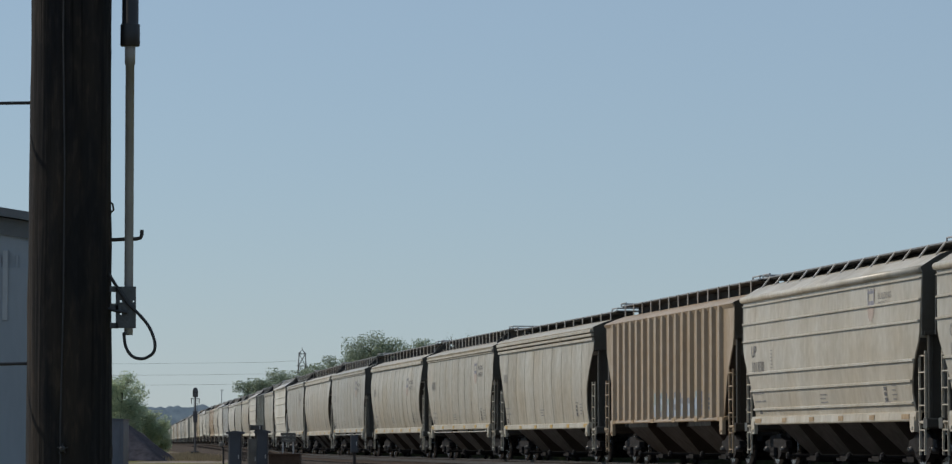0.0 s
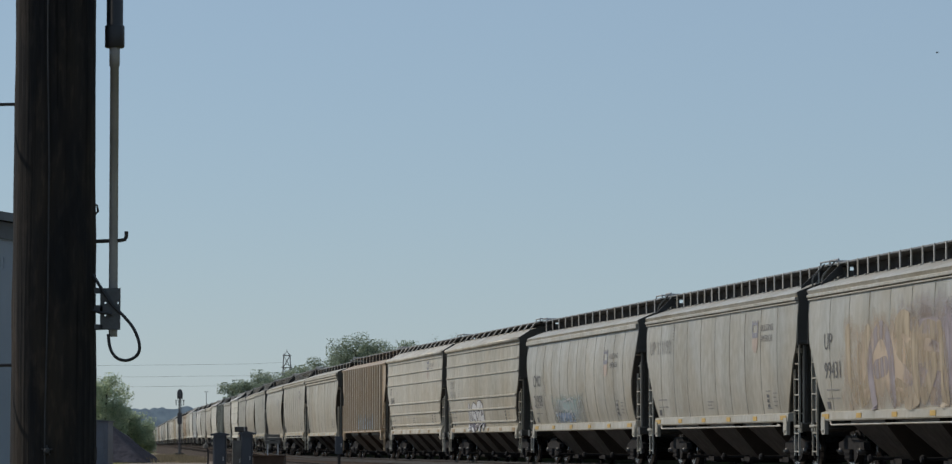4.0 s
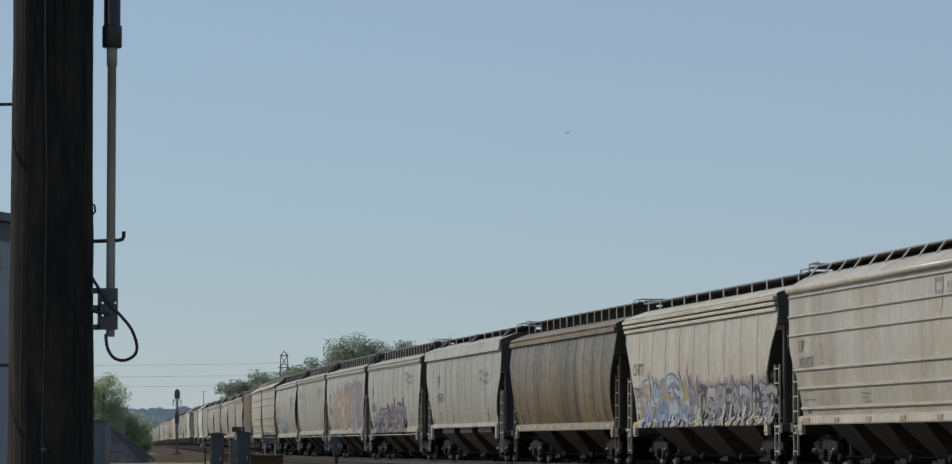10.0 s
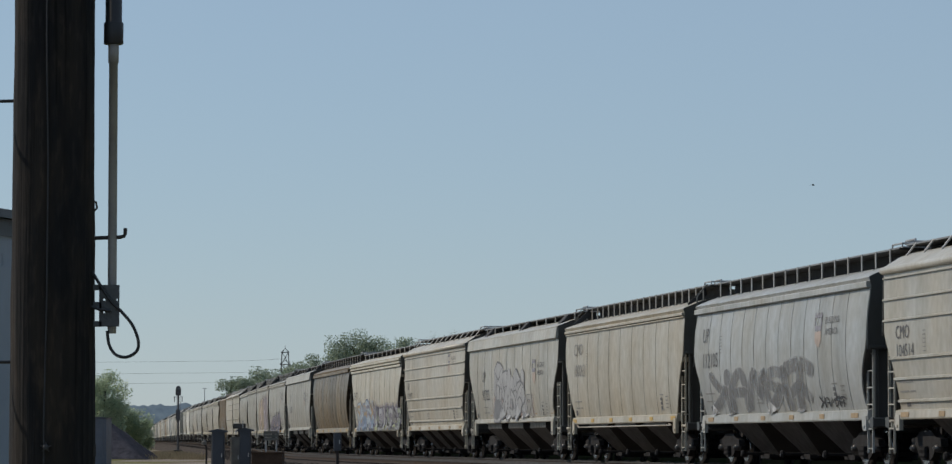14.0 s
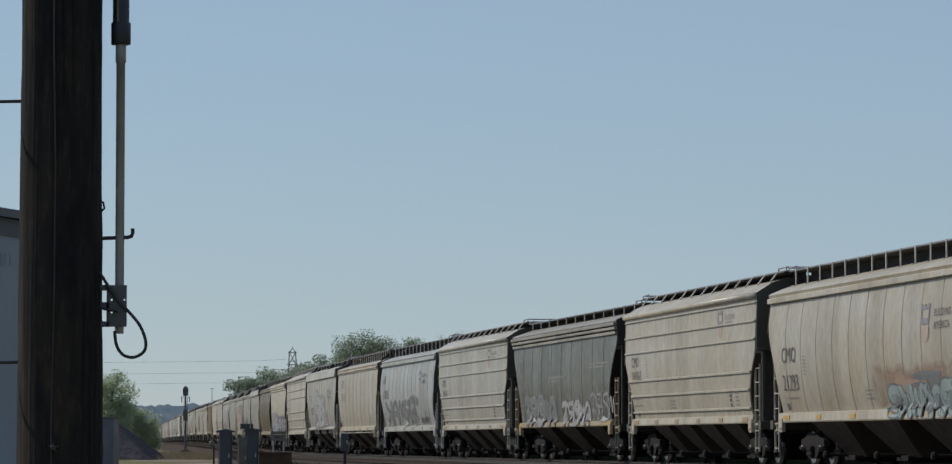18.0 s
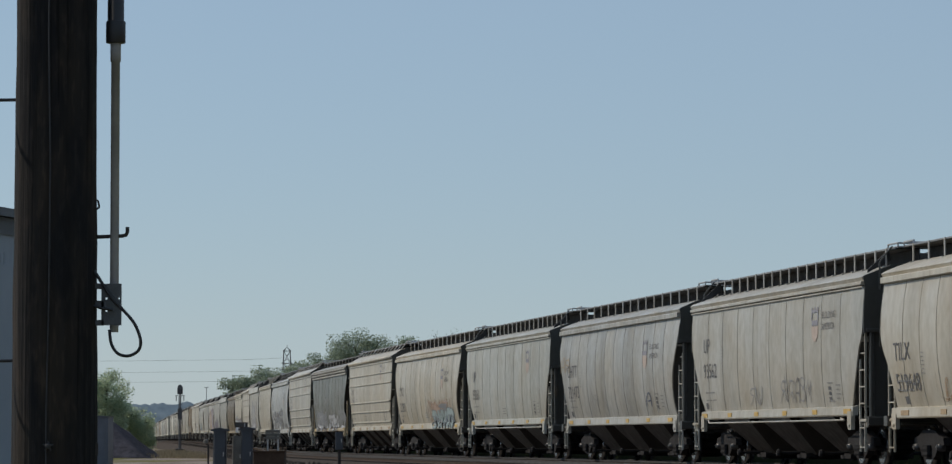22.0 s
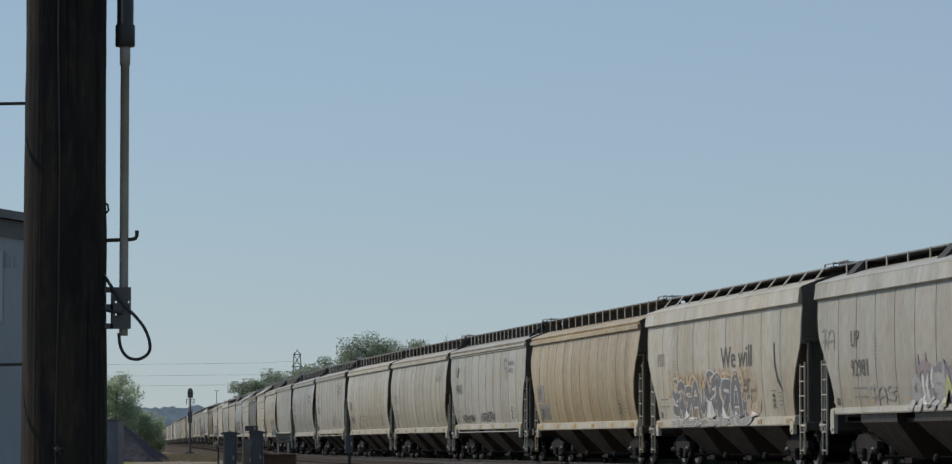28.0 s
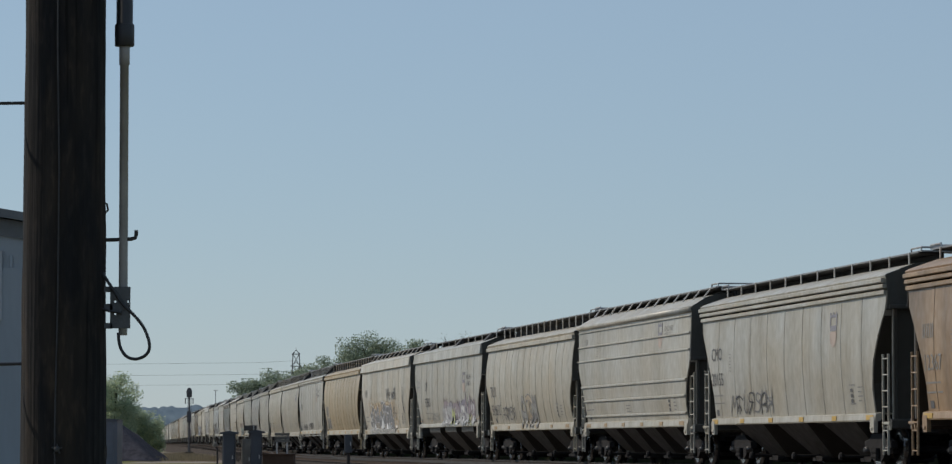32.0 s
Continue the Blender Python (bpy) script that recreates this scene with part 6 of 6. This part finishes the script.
TAN, BROWN, RUST, DARK, FADED = (0.45, 0.37, 0.245), (0.218, 0.164, 0.094), (0.35, 0.245, 0.155), (0.165, 0.17, 0.15), (0.40, 0.31, 0.215)
# number of the gap at its near end: shape, paint, car number, letters of the owner's mark, label
NEAR_CARS = {
    -29: ("stripe", RUST, "12367", 3, "rust-brown covered hopper car with a striped eave", dict(logo=False, grime=0.5, pale=True)),
    -28: ("stripe", GREY, "20155", 3, "pale grey covered hopper car with scribbles and a striped eave", dict(word="CMO", slogan=False)),
    -27: ("flat", GREY, "", 2, "grey covered hopper car with horizontal ribs", dict(zm=3.60, pale=True)),
    -26: ("bowed_short", BEIGE, "519612", 4, "beige covered hopper car with bowed flanks and scribbles", dict(word="TILX", zm=2.30, logo=False)),
    -25: ("broad", GREY, "92981", 2, "grey covered hopper car with white and lime graffiti", dict()),
    -24: ("broad_low", PALE, "", 3, "pale grey covered hopper car with slogan and dark graffiti letters", dict(logo=False)),
    -23: ("bowed", TAN, "100112", 2, "tan dust-stained covered hopper car with bowed flanks", dict(grime=0.25, sill=(0.50, 0.46, 0.38), zm=2.10, logo=False)),
    -22: ("panel", GREY, "99642", 2, "grey covered hopper car with small black scribbles", dict(zm=3.20)),
    -21: ("bowed_short", (0.42, 0.402, 0.352), "22220", 3, "beige covered hopper car with a blue owner's mark", dict(pale=True, word="CMO", zm=2.38, logo=False)),
    -20: ("bowed_short", BEIGE, "519648", 4, "beige covered hopper car with faint rust scribbles", dict(word="TILX", zm=2.30, logo=False)),
    -19: ("panel", GREY, "93562", 2, "grey covered hopper car with black scribbles", dict(zm=2.90)),
    -18: ("bowed_mid", (0.385, 0.39, 0.38), "721473", 4, "blue-grey covered hopper car with dark streaks", dict(word="CHTT", grime=0.35, zm=2.60)),
    -17: ("panel", (0.405, 0.415, 0.395), "93261", 2, "grey patched covered hopper car", dict(slogan=False)),
    -16: ("bowed", BEIGE, "21293", 3, "beige rust-stained covered hopper car with teal graffiti", dict(word="CMO", zm=2.50)),
    -15: ("flat", BEIGE, "104562", 3, "beige covered hopper car with horizontal ribs", dict(word="CMO", )),
    -14: ("stripe", DARK, "353302", 4, "dark green-grey covered hopper car with white graffiti", dict(grime=0.45, logo=False, white=True, zm=3.05, sill=(0.42, 0.33, 0.2), roof=(0.36, 0.34, 0.30))),
    -13: ("flat", GREY, "104514", 3, "grey covered hopper car with horizontal ribs", dict(word="CMO")),
    -12: ("bowed_short", COOL, "112105", 2, "blue-grey covered hopper car with dark grey graffiti", dict(zm=3.20)),
    -11: ("panel", BEIGE, "100063", 3, "beige covered hopper car with stencilled panels", dict(pale=True, word="CMO", zm=3.30, logo=False)),
    -10: ("broad", GREY, "92722", 2, "grey covered hopper car with tall silver graffiti", dict()),
    -9: ("flat", PALE, "101827", 2, "pale beige covered hopper car with horizontal ribs", dict()),
    -8: ("stripe", (0.55, 0.525, 0.455), "720148", 4, "cream covered hopper car with blue and green graffiti", dict(word="CHTT", zm=2.60, logo=False)),
    -7: ("bowed", BROWN, "", 3, "brown dust-covered hopper car with dark streaks", dict(logo=False, white=True, grime=0.72, word="CMO", zm=2.12, sill=(0.30, 0.26, 0.20))),
    -6: ("broad", GREY, "92604", 2, "grey covered hopper car with orange reflectors", dict(zm=2.95)),
    -5: ("panel", GREY, "95630", 2, "grey covered hopper car with spiky purple graffiti", dict()),
    -4: ("panel", GREY, "99431", 2, "grey covered hopper car with a faded mauve painted panel", dict()),
    -3: ("panel", GREY, "111192", 0, "grey covered hopper car with yellow reflectors", dict(zm=3.80, pale=True)),
    -2: ("bowed", GREY, "21908", 3, "grey covered hopper car with faint teal graffiti", dict(word="CMO", zm=2.55)),
    -1: ("flat", BEIGE, "106162", 3, "beige ribbed covered hopper car with white graffiti", dict(word="CMO", pale=True, logo=False)),
    0: ("flat", PALE, "101830", 2, "pale beige covered hopper car with horizontal ribs", dict()),
    1: ("ribbed", FADED, "", 0, "faded brown covered hopper car with upright ribs", dict(grime=0.2, logo=False)),
    2: ("stripe", BEIGE, "", 3, "beige covered hopper car with a striped eave", dict(logo=False)),
    3: ("panel", BEIGE, "", 3, "beige covered hopper car", dict()),
    4: ("bowed", BEIGE, "", 3, "beige rust-stained covered hopper car with bowed flanks", dict()),
    5: ("panel", GREY, "", 3, "grey covered hopper car", dict()),
    6: ("bowed", PALE, "", 3, "cream covered hopper car with bowed flanks", dict(logo=False)),
    7: ("panel", GREY, "", 3, "grey covered hopper car", dict()),
}
CARS = []


def build_train():
    rnd = random.Random(11)
    gaps = list(GAPS)
    specs = []
    for k in range(FIRST, 8):
        specs.append(NEAR_CARS[k])
    far = ["flat", "panel", "ribbed", "flat", "bowed", "panel", "bowed", "panel", "flat", "bowed", "bowed", "panel", "broad", "stripe", "panel", "flat"]
    # far coats are paler and greyer, with distance haze mixed into them
    HAZE_CREAM = (0.62, 0.605, 0.57)
    coats = [HAZE_CREAM, GREY, DARK, HAZE_CREAM, PALE, GREY, HAZE_CREAM, COOL, HAZE_CREAM, PALE, FADED, GREY, HAZE_CREAM, HAZE_CREAM, TAN, PALE]
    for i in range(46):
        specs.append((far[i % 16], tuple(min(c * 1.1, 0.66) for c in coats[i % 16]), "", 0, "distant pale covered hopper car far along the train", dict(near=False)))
    while len(gaps) < len(specs) + 1:
        gaps.append(gaps[-1] + 20.2)
    for i, (shape, paint, number, mark, label, more) in enumerate(specs):
        jit = rnd.uniform(0.96, 1.05)
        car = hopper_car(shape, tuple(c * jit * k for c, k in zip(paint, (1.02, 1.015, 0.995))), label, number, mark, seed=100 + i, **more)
        CARS.append((FIRST + i, car, (gaps[i] + gaps[i + 1]) / 2))
    return {k: c for k, c, _ in CARS}


TRAIN = build_train()


def at_u(k, f):
    """A share f of the flank's length, from the far end to the near end."""
    e = SHAPES[NEAR_CARS[k][0]]["half"]
    return -e + 2 * e * f


def tag_car(k, f0, f1, z0, z1, count, fills, line, **more):
    graffiti(TRAIN[k], NEAR_CARS[k][0], at_u(k, f0), at_u(k, f1), z0, z1, count, fills, line, 500 + k * 7, **more)


def paint_ribs(k, f0, f1, seed):
    """Paint that was sprayed across upright ribs: a patch on each face and a darker one in each hollow."""
    rnd = random.Random(seed)
    car = TRAIN[k]
    for i in range(17):
        u = 7.55 - 15.1 * i / 16
        f = (u + 9.05) / 18.1
        if not f0 < f < f1:
            continue
        g = Geo()
        for row in range(4):
            z, h = 1.36 + 0.17 * row, 0.17
            if row == 3 and rnd.random() < 0.4:
                continue
            n = rnd.randrange(3)
            x = 1.455 + 0.113
            g.add([(-x, -u + 0.13, z), (-x, -u - 0.13, z), (-x, -u - 0.13 + rnd.uniform(0, 0.05), z + h), (-x, -u + 0.13 - rnd.uniform(0, 0.05), z + h)], [(0, 1, 2, 3)], slot=n)
            x = 1.464
            g.add([(-x, -u - 0.22, z), (-x, -u - 0.66, z), (-x, -u - 0.66, z + h * 0.9), (-x, -u - 0.22, z + h * 0.9)], [(0, 1, 2, 3)], slot=3)
        part("graffiti_figure", g.mesh("graffiti_figure", [SPRAY["pale_teal"], SPRAY["sky"], SPRAY["faint_blue"], SPRAY["navy"]]), car)


def paint_train():
    paint_ribs(1, 0.40, 0.80, 4)
    pieces(-1, 0.31, 0.53, 1.12, 2.25, 4, ["white"], "purple", 0.24, 0.08, slant=0.3)
    cloud(TRAIN[-2], "bowed", at_u(-2, 0.24), at_u(-2, 0.56), 1.3, 2.3, "teal", 2, 9)
    cloud(TRAIN[-2], "bowed", at_u(-2, 0.27), at_u(-2, 0.46), 1.30, 1.78, "blue", 3, 8)
    pieces(-2, 0.24, 0.55, 1.30, 2.15, 6, ["silver"], "white", 0.07, 0.0, slant=0.2)
    cloud(TRAIN[-4], "panel", at_u(-4, 0.14), at_u(-4, 0.70), 1.30, 3.70, "peach", 4, 14)
    cloud(TRAIN[-4], "panel", at_u(-4, 0.40), at_u(-4, 1.0), 1.30, 4.00, "mauve", 5, 14)
    pieces(-4, 0.20, 0.64, 1.4, 3.5, 4, ["worn_amber", "worn_mauve", "worn_amber"], "mauve", 0.22, 0.0, slant=0.0)
    pieces(-4, 0.66, 0.95, 1.4, 3.6, 2, ["worn_mauve"], "mauve", 0.40, 0.0, slant=0.0)
    pieces(-5, 0.10, 0.30, 1.18, 2.0, 3, ["lilac", "mauve"], "purple", 0.16, 0.07, 0.6, 0.25, False)
    pieces(-5, 0.20, 0.72, 1.16, 2.35, 9, ["lilac", "lilac", "mauve"], "charcoal", 0.17, 0.14, 0.8, 0.45, False)
    pieces(-5, 0.18, 0.74, 1.14, 1.75, 9, ["lilac", "lilac", "amber"], "purple", 0.20, 0.12, 0.6, 0.1, False, 3)
    cloud(TRAIN[-8], "stripe", at_u(-8, 0.09), at_u(-8, 0.50), 1.28, 2.60, "amber", 8, 16)
    pieces(-8, 0.13, 0.46, 1.50, 2.45, 5, ["amber", "lilac"], "amber", 0.16, 0.0, 1.0, 0.0, False)
    pieces(-8, 0.13, 0.45, 1.22, 2.45, 5, ["sky", "sky", "blue"], "navy", 0.34, 0.09, 0.0, 0.05)
    pieces(-8, 0.12, 0.46, 1.10, 1.75, 9, ["blue", "sky", "amber", "blue"], "navy", 0.28, 0.10, 0.6, 0.1, False, 1)
    cloud(TRAIN[-8], "stripe", at_u(-8, 0.42), at_u(-8, 1.0), 1.28, 2.45, "lilac", 9, 16)
    pieces(-8, 0.46, 0.96, 1.40, 2.20, 9, ["lilac", "purple", "lilac"], "purple", 0.20, 0.0, 0.9, 0.1, False, 2)
    pieces(-8, 0.47, 0.98, 1.12, 2.15, 10, ["silver", "sage", "silver", "faint"], "purple", 0.22, 0.11, 0.6, 0.25, False, 3)
    pieces(-8, 0.46, 0.98, 1.10, 1.65, 12, ["faint", "lime", "silver", "mid"], "charcoal", 0.24, 0.10, 0.6, 0.1, False, 4)
    cloud(TRAIN[-10], "broad", at_u(-10, 0.24), at_u(-10, 0.76), 1.44, 2.3, "pink", 10, 12)
    pieces(-10, 0.31, 0.64, 1.46, 3.20, 4, ["silver"], "grey", 0.40, 0.09, 0.35, 0.1, False)
    pieces(-10, 0.32, 0.64, 1.50, 3.05, 4, ["grey"], "grey", 0.05, 0.0, 0.3, 0.1, False, 5)
    pieces(-10, 0.60, 0.72, 1.46, 2.3, 2, ["silver", "faint"], "grey", 0.22, 0.08, 0.5, 0.0, False, 1)
    pieces(-12, 0.11, 0.70, 1.34, 2.55, 5, ["worn_slate"], "worn_pale", 0.25, 0.06, 0.0, 0.05)
    pieces(-12, 0.74, 0.87, 1.38, 1.68, 5, ["charcoal"], "charcoal", 0.13, 0.0, 0.3, 0.2, False)
    pieces(-14, 0.12, 0.44, 1.12, 2.15, 5, ["slate"], "mid", 0.20, 0.10, 0.5, 0.1)
    pieces(-14, 0.50, 0.76, 1.10, 1.95, 5, ["silver"], "grey", 0.22, 0.07, 0.5, 0.15, False)
    pieces(-14, 0.76, 0.97, 1.20, 2.2, 4, ["mid"], "charcoal", 0.10, 0.0, 0.4, 0.2)
    cloud(TRAIN[-16], "bowed", at_u(-16, 0.50), at_u(-16, 0.90), 1.32, 2.35, "rusty_red", 16, 20)
    pieces(-16, 0.70, 0.80, 1.75, 2.10, 1, ["slate"], "charcoal_teal", 0.24, 0.04)
    pieces(-16, 0.585, 0.89, 1.14, 1.86, 7, ["pale_teal"], "charcoal_teal", 0.30, 0.14, 0.0, 0.1)
    pieces(-18, 0.02, 0.10, 2.7, 3.3, 2, ["rusty"], "rusty", 0.10, 0.0)
    pieces(-18, 0.27, 0.35, 1.6, 2.1, 2, ["faint"], "faint", 0.06, 0.0)
    pieces(-18, 0.745, 0.79, 1.55, 2.0, 1, ["navy"], "navy", 0.10, 0.0)
    pieces(-19, 0.37, 0.45, 1.42, 2.0, 2, ["mid"], "grey", 0.06, 0.0)
    pieces(-19, 0.55, 0.72, 1.45, 2.15, 6, ["mid", "grey"], "grey", 0.07, 0.0, 0.6, 0.4, False)
    pieces(-20, 0.22, 0.40, 1.34, 2.1, 2, ["worn_rust", "worn_amber"], "faint", 0.12, 0.0)
    tag_car(-20, 0.40, 0.88, 1.4, 2.05, 10, ["rusty", "faint", "rusty"], "faint", thin=True)
    pieces(-22, 0.16, 0.34, 1.42, 1.76, 8, ["charcoal"], "charcoal", 0.13, 0.0, 0.3, 0.2, False)
    pieces(-22, 0.42, 0.60, 1.42, 1.82, 7, ["charcoal"], "charcoal", 0.13, 0.0, 0.3, 0.2, False)
    cloud(TRAIN[-24], "broad_low", at_u(-24, 0.15), at_u(-24, 0.76), 1.30, 2.72, "orange_faint", 24, 26)
    pieces(-24, 0.16, 0.66, 1.9, 2.55, 7, ["orange_faint"], "orange_faint", 0.14, 0.0, 1.0, 0.0, False, 2)
    pieces(-24, 0.18, 0.41, 1.32, 2.40, 5, ["grey"], "white", 0.24, 0.10, 0.2, 0.1, False)
    pieces(-24, 0.41, 0.635, 1.30, 2.50, 4, ["grey"], "white", 0.30, 0.10, 0.1, 0.1)
    pieces(-24, 0.60, 0.74, 1.30, 1.85, 2, ["grey", "orange_faint"], "white", 0.30, 0.08, 0.3, 0.4, False, 4)
    pieces(-24, 0.18, 0.70, 1.07, 1.32, 6, ["faint"], "white", 0.24, 0.12, 0.0, 0.0, True, 1)
    swipe = [Vector(p) for p in ((0.0, 1.0), (0.05, 0.6), (0.35, 0.25), (1.0, 0.0))]
    part("graffiti_figure", Geo().add(*limb("broad_low", (at_u(-24, 0.85), 1.90, 0.75, 1.2, 0.0), swipe, [0.12, 0.16, 0.14, 0.03], 0.012)).mesh("graffiti_figure", SPRAY["charcoal"]), TRAIN[-24])
    pieces(-25, 0.02, 0.09, 2.75, 3.35, 2, ["mid"], "mid", 0.07, 0.0)
    pieces(-25, 0.24, 0.36, 1.46, 1.95, 3, ["faint"], "mid", 0.10, 0.0)
    cloud(TRAIN[-25], "broad", at_u(-25, 0.44), at_u(-25, 0.95), 1.43, 2.4, "lilac", 25, 14)
    pieces(-25, 0.46, 0.90, 1.45, 2.35, 7, ["mauve", "lilac", "mauve"], "lilac", 0.18, 0.0, 1.2, 0.1, False)
    pieces(-25, 0.43, 0.90, 1.30, 2.10, 10, ["silver", "white", "silver", "lime", "white"], "mid", 0.22, 0.09, 1.0, 0.0, False, 1)
    pieces(-26, 0.19, 0.34, 1.42, 1.95, 5, ["grey"], "grey", 0.11, 0.0, 0.2, 0.2)
    pieces(-26, 0.42, 0.60, 1.10, 2.3, 3, ["faint", "rusty"], "grey", 0.14, 0.08)
    pieces(-28, 0.17, 0.42, 1.32, 1.95, 7, ["grey", "charcoal"], "charcoal", 0.08, 0.0, 0.8, 0.4)
    bars(TRAIN[-14], "stripe", [(at_u(-14, 0.38), at_u(-14, 0.55), 2.72, 0.06), (at_u(-14, 0.38), at_u(-14, 0.49), 2.60, 0.05)], INK_WHITE)
    bars(TRAIN[-14], "stripe", [(at_u(-14, 0.76), at_u(-14, 0.94), 3.02, 0.05), (at_u(-14, 0.76), at_u(-14, 0.90), 2.92, 0.05)], INK_WHITE)
    lettering(TRAIN[-24], "broad_low", "We will", at_u(-24, 0.525), 2.58, 0.58, INK, 1.45, "slogan", "dark grey painted slogan")
    lettering(TRAIN[-24], "broad_low", "deliver...", at_u(-24, 0.555), 1.92, 0.56, INK, 1.3, "slogan", "dark grey painted slogan")
    for i in range(4):       # an owner's logo as four slanting blocks
        u = at_u(-21, 0.83) + 0.46 * i
        g = Geo()
        g.add(*limb("bowed_short", (u, 3.16, 0.46, 0.58, 0.0), [Vector((0.22, 0.0)), Vector((0.70, 1.0))], 0.40, 0.010))
        part("logo_block", g.mesh("logo_block", SHIELD), TRAIN[-21], "slanting faded blue logo block")
    for z, wide in ((2.02, 1.3), (1.40, 2.1)):     # repainted patches under a mark and its number
        bars(TRAIN[-23], "bowed", [(at_u(-23, 0.075), at_u(-23, 0.075) + wide, z + 0.28, 0.55)], PATCH, "paint_patch", 0.008)
    lettering(TRAIN[-3], "panel", "UP", at_u(-3, 0.03), 3.14, 0.40, STENCIL, 1.15, "owner_mark")


paint_train()


# ---------------------------------------------------------------- a bird over the train
def make_bird():
    b = thing("bird", "small dark bird in flight over the train", "bird")
    part("body", Geo().lathe([(0.005, -0.11), (0.03, -0.06), (0.04, 0.0), (0.032, 0.06), (0.02, 0.09), (0.004, 0.12)], "x", (0, 0, 0), 10).mesh("body", BLACK_RUBBER, True), b)
    part("tail", Geo().plate([(-0.09, -0.02), (-0.20, -0.045), (-0.19, 0.0), (-0.20, 0.045), (-0.09, 0.02)], "z", -0.004, 0.004).mesh("tail", BLACK_RUBBER), b)
    wings = []
    for k in (-1, 1):
        g = Geo().plate([(0.06, 0.0), (0.085, k * 0.09), (0.03, k * 0.20), (-0.05, k * 0.24), (-0.03, k * 0.12), (-0.05, 0.0)], "z", -0.004, 0.006)
        wings.append(part("wing", g.mesh("wing", BLACK_RUBBER), b))
    return b, wings


BIRD, WINGS = make_bird()


def make_insect():
    b = thing("insect", "tiny dark insect darting past beyond the pole", "insect")
    part("body", Geo().lathe([(0.0008, -0.005), (0.0022, -0.003), (0.0026, 0.0), (0.0022, 0.003), (0.0008, 0.005)], "x", (0, 0, 0), 8).mesh("body", BLACK_RUBBER, True), b)
    for k in (-1, 1):
        part("wing", Geo().plate([(0.001, 0.0), (0.002, k * 0.005), (-0.002, k * 0.007), (-0.003, k * 0.001)], "z", 0.0016, 0.0019).mesh("wing", BLACK_RUBBER), b)
    return b


INSECT = make_insect()
DART = [(0.0, -4.84, 3.40), (8.0, -4.84, 3.40), (8.9, -1.46, 2.93), (9.0, -1.08, 2.86), (9.1, -0.702, 2.787), (9.2, -0.328, 2.756), (9.8, 1.93, 2.68), (10.5, 4.6, 2.6), (32.0, 4.6, 2.6)]
# seconds, x, z, heading in degrees; it flies 250 m off
FLIGHT = [(0.0, 52.0, 33.0, 180), (3.0, 40.0, 30.5, 180), (4.5, 29.5, 27.5, 180), (5.5, 23.17, 25.66, 180), (6.0, 19.52, 24.67, 180), (6.5, 15.71, 24.27, 180), (7.0, 12.1, 24.25, 178), (7.5, 9.34, 24.43, 172), (8.0, 7.3, 24.04, 165), (8.5, 5.58, 23.67, 140), (9.0, 5.25, 23.08, 90), (9.5, 6.64, 22.33, 45), (10.0, 7.53, 22.91, 70), (10.5, 7.2, 24.02, 90), (11.0, 7.26, 24.23, 50), (11.5, 8.5, 23.86, 10), (12.0, 10.75, 23.37, 0), (12.5, 13.4, 22.49, -5), (13.0, 16.71, 21.28, -8), (13.5, 20.56, 20.06, -8), (14.0, 24.45, 19.08, -8), (15.0, 31.2, 17.2, -8), (17.0, 46.0, 13.5, -8), (24.0, 100.0, 12.0, -8), (32.0, 160.0, 12.0, -8)]


# ---------------------------------------------------------------- what moves
def motions():
    times = [float(t) for t in range(0, 33)]
    for _, car, s in CARS:
        walk(car, [(t, car_pose(s + run(t))) for t in times])
    # wheels roll with the train: one turn serves all axles at the same place of a truck
    for dy, sets in WHEELSETS.items():
        rows = []
        for i in range(0, 961):
            t = i / 30.0
            rows.append((t, pose(0, dy, 0.457, -math.degrees((run(t) - run(0)) / 0.457))))
        walk(sets[0], rows)
        keys = sets[0].animation_data
        for w in sets[1:]:
            w.rotation_mode = "QUATERNION"
            data = w.animation_data_create()
            data.action = keys.action
            data.action_slot = keys.action_slot
    walk(BIRD, [(t, pose(x, 250.0, z, 0, 0, a)) for t, x, z, a in FLIGHT])
    walk(INSECT, [(t, pose(x, 15.0, z)) for t, x, z in DART])
    for side, wing in zip((-1, 1), WINGS):
        walk(wing, [(i / 10.0, pose(0, 0, 0, side * (10 + 32 * math.sin(i * 2.2)))) for i in range(321)])


motions()
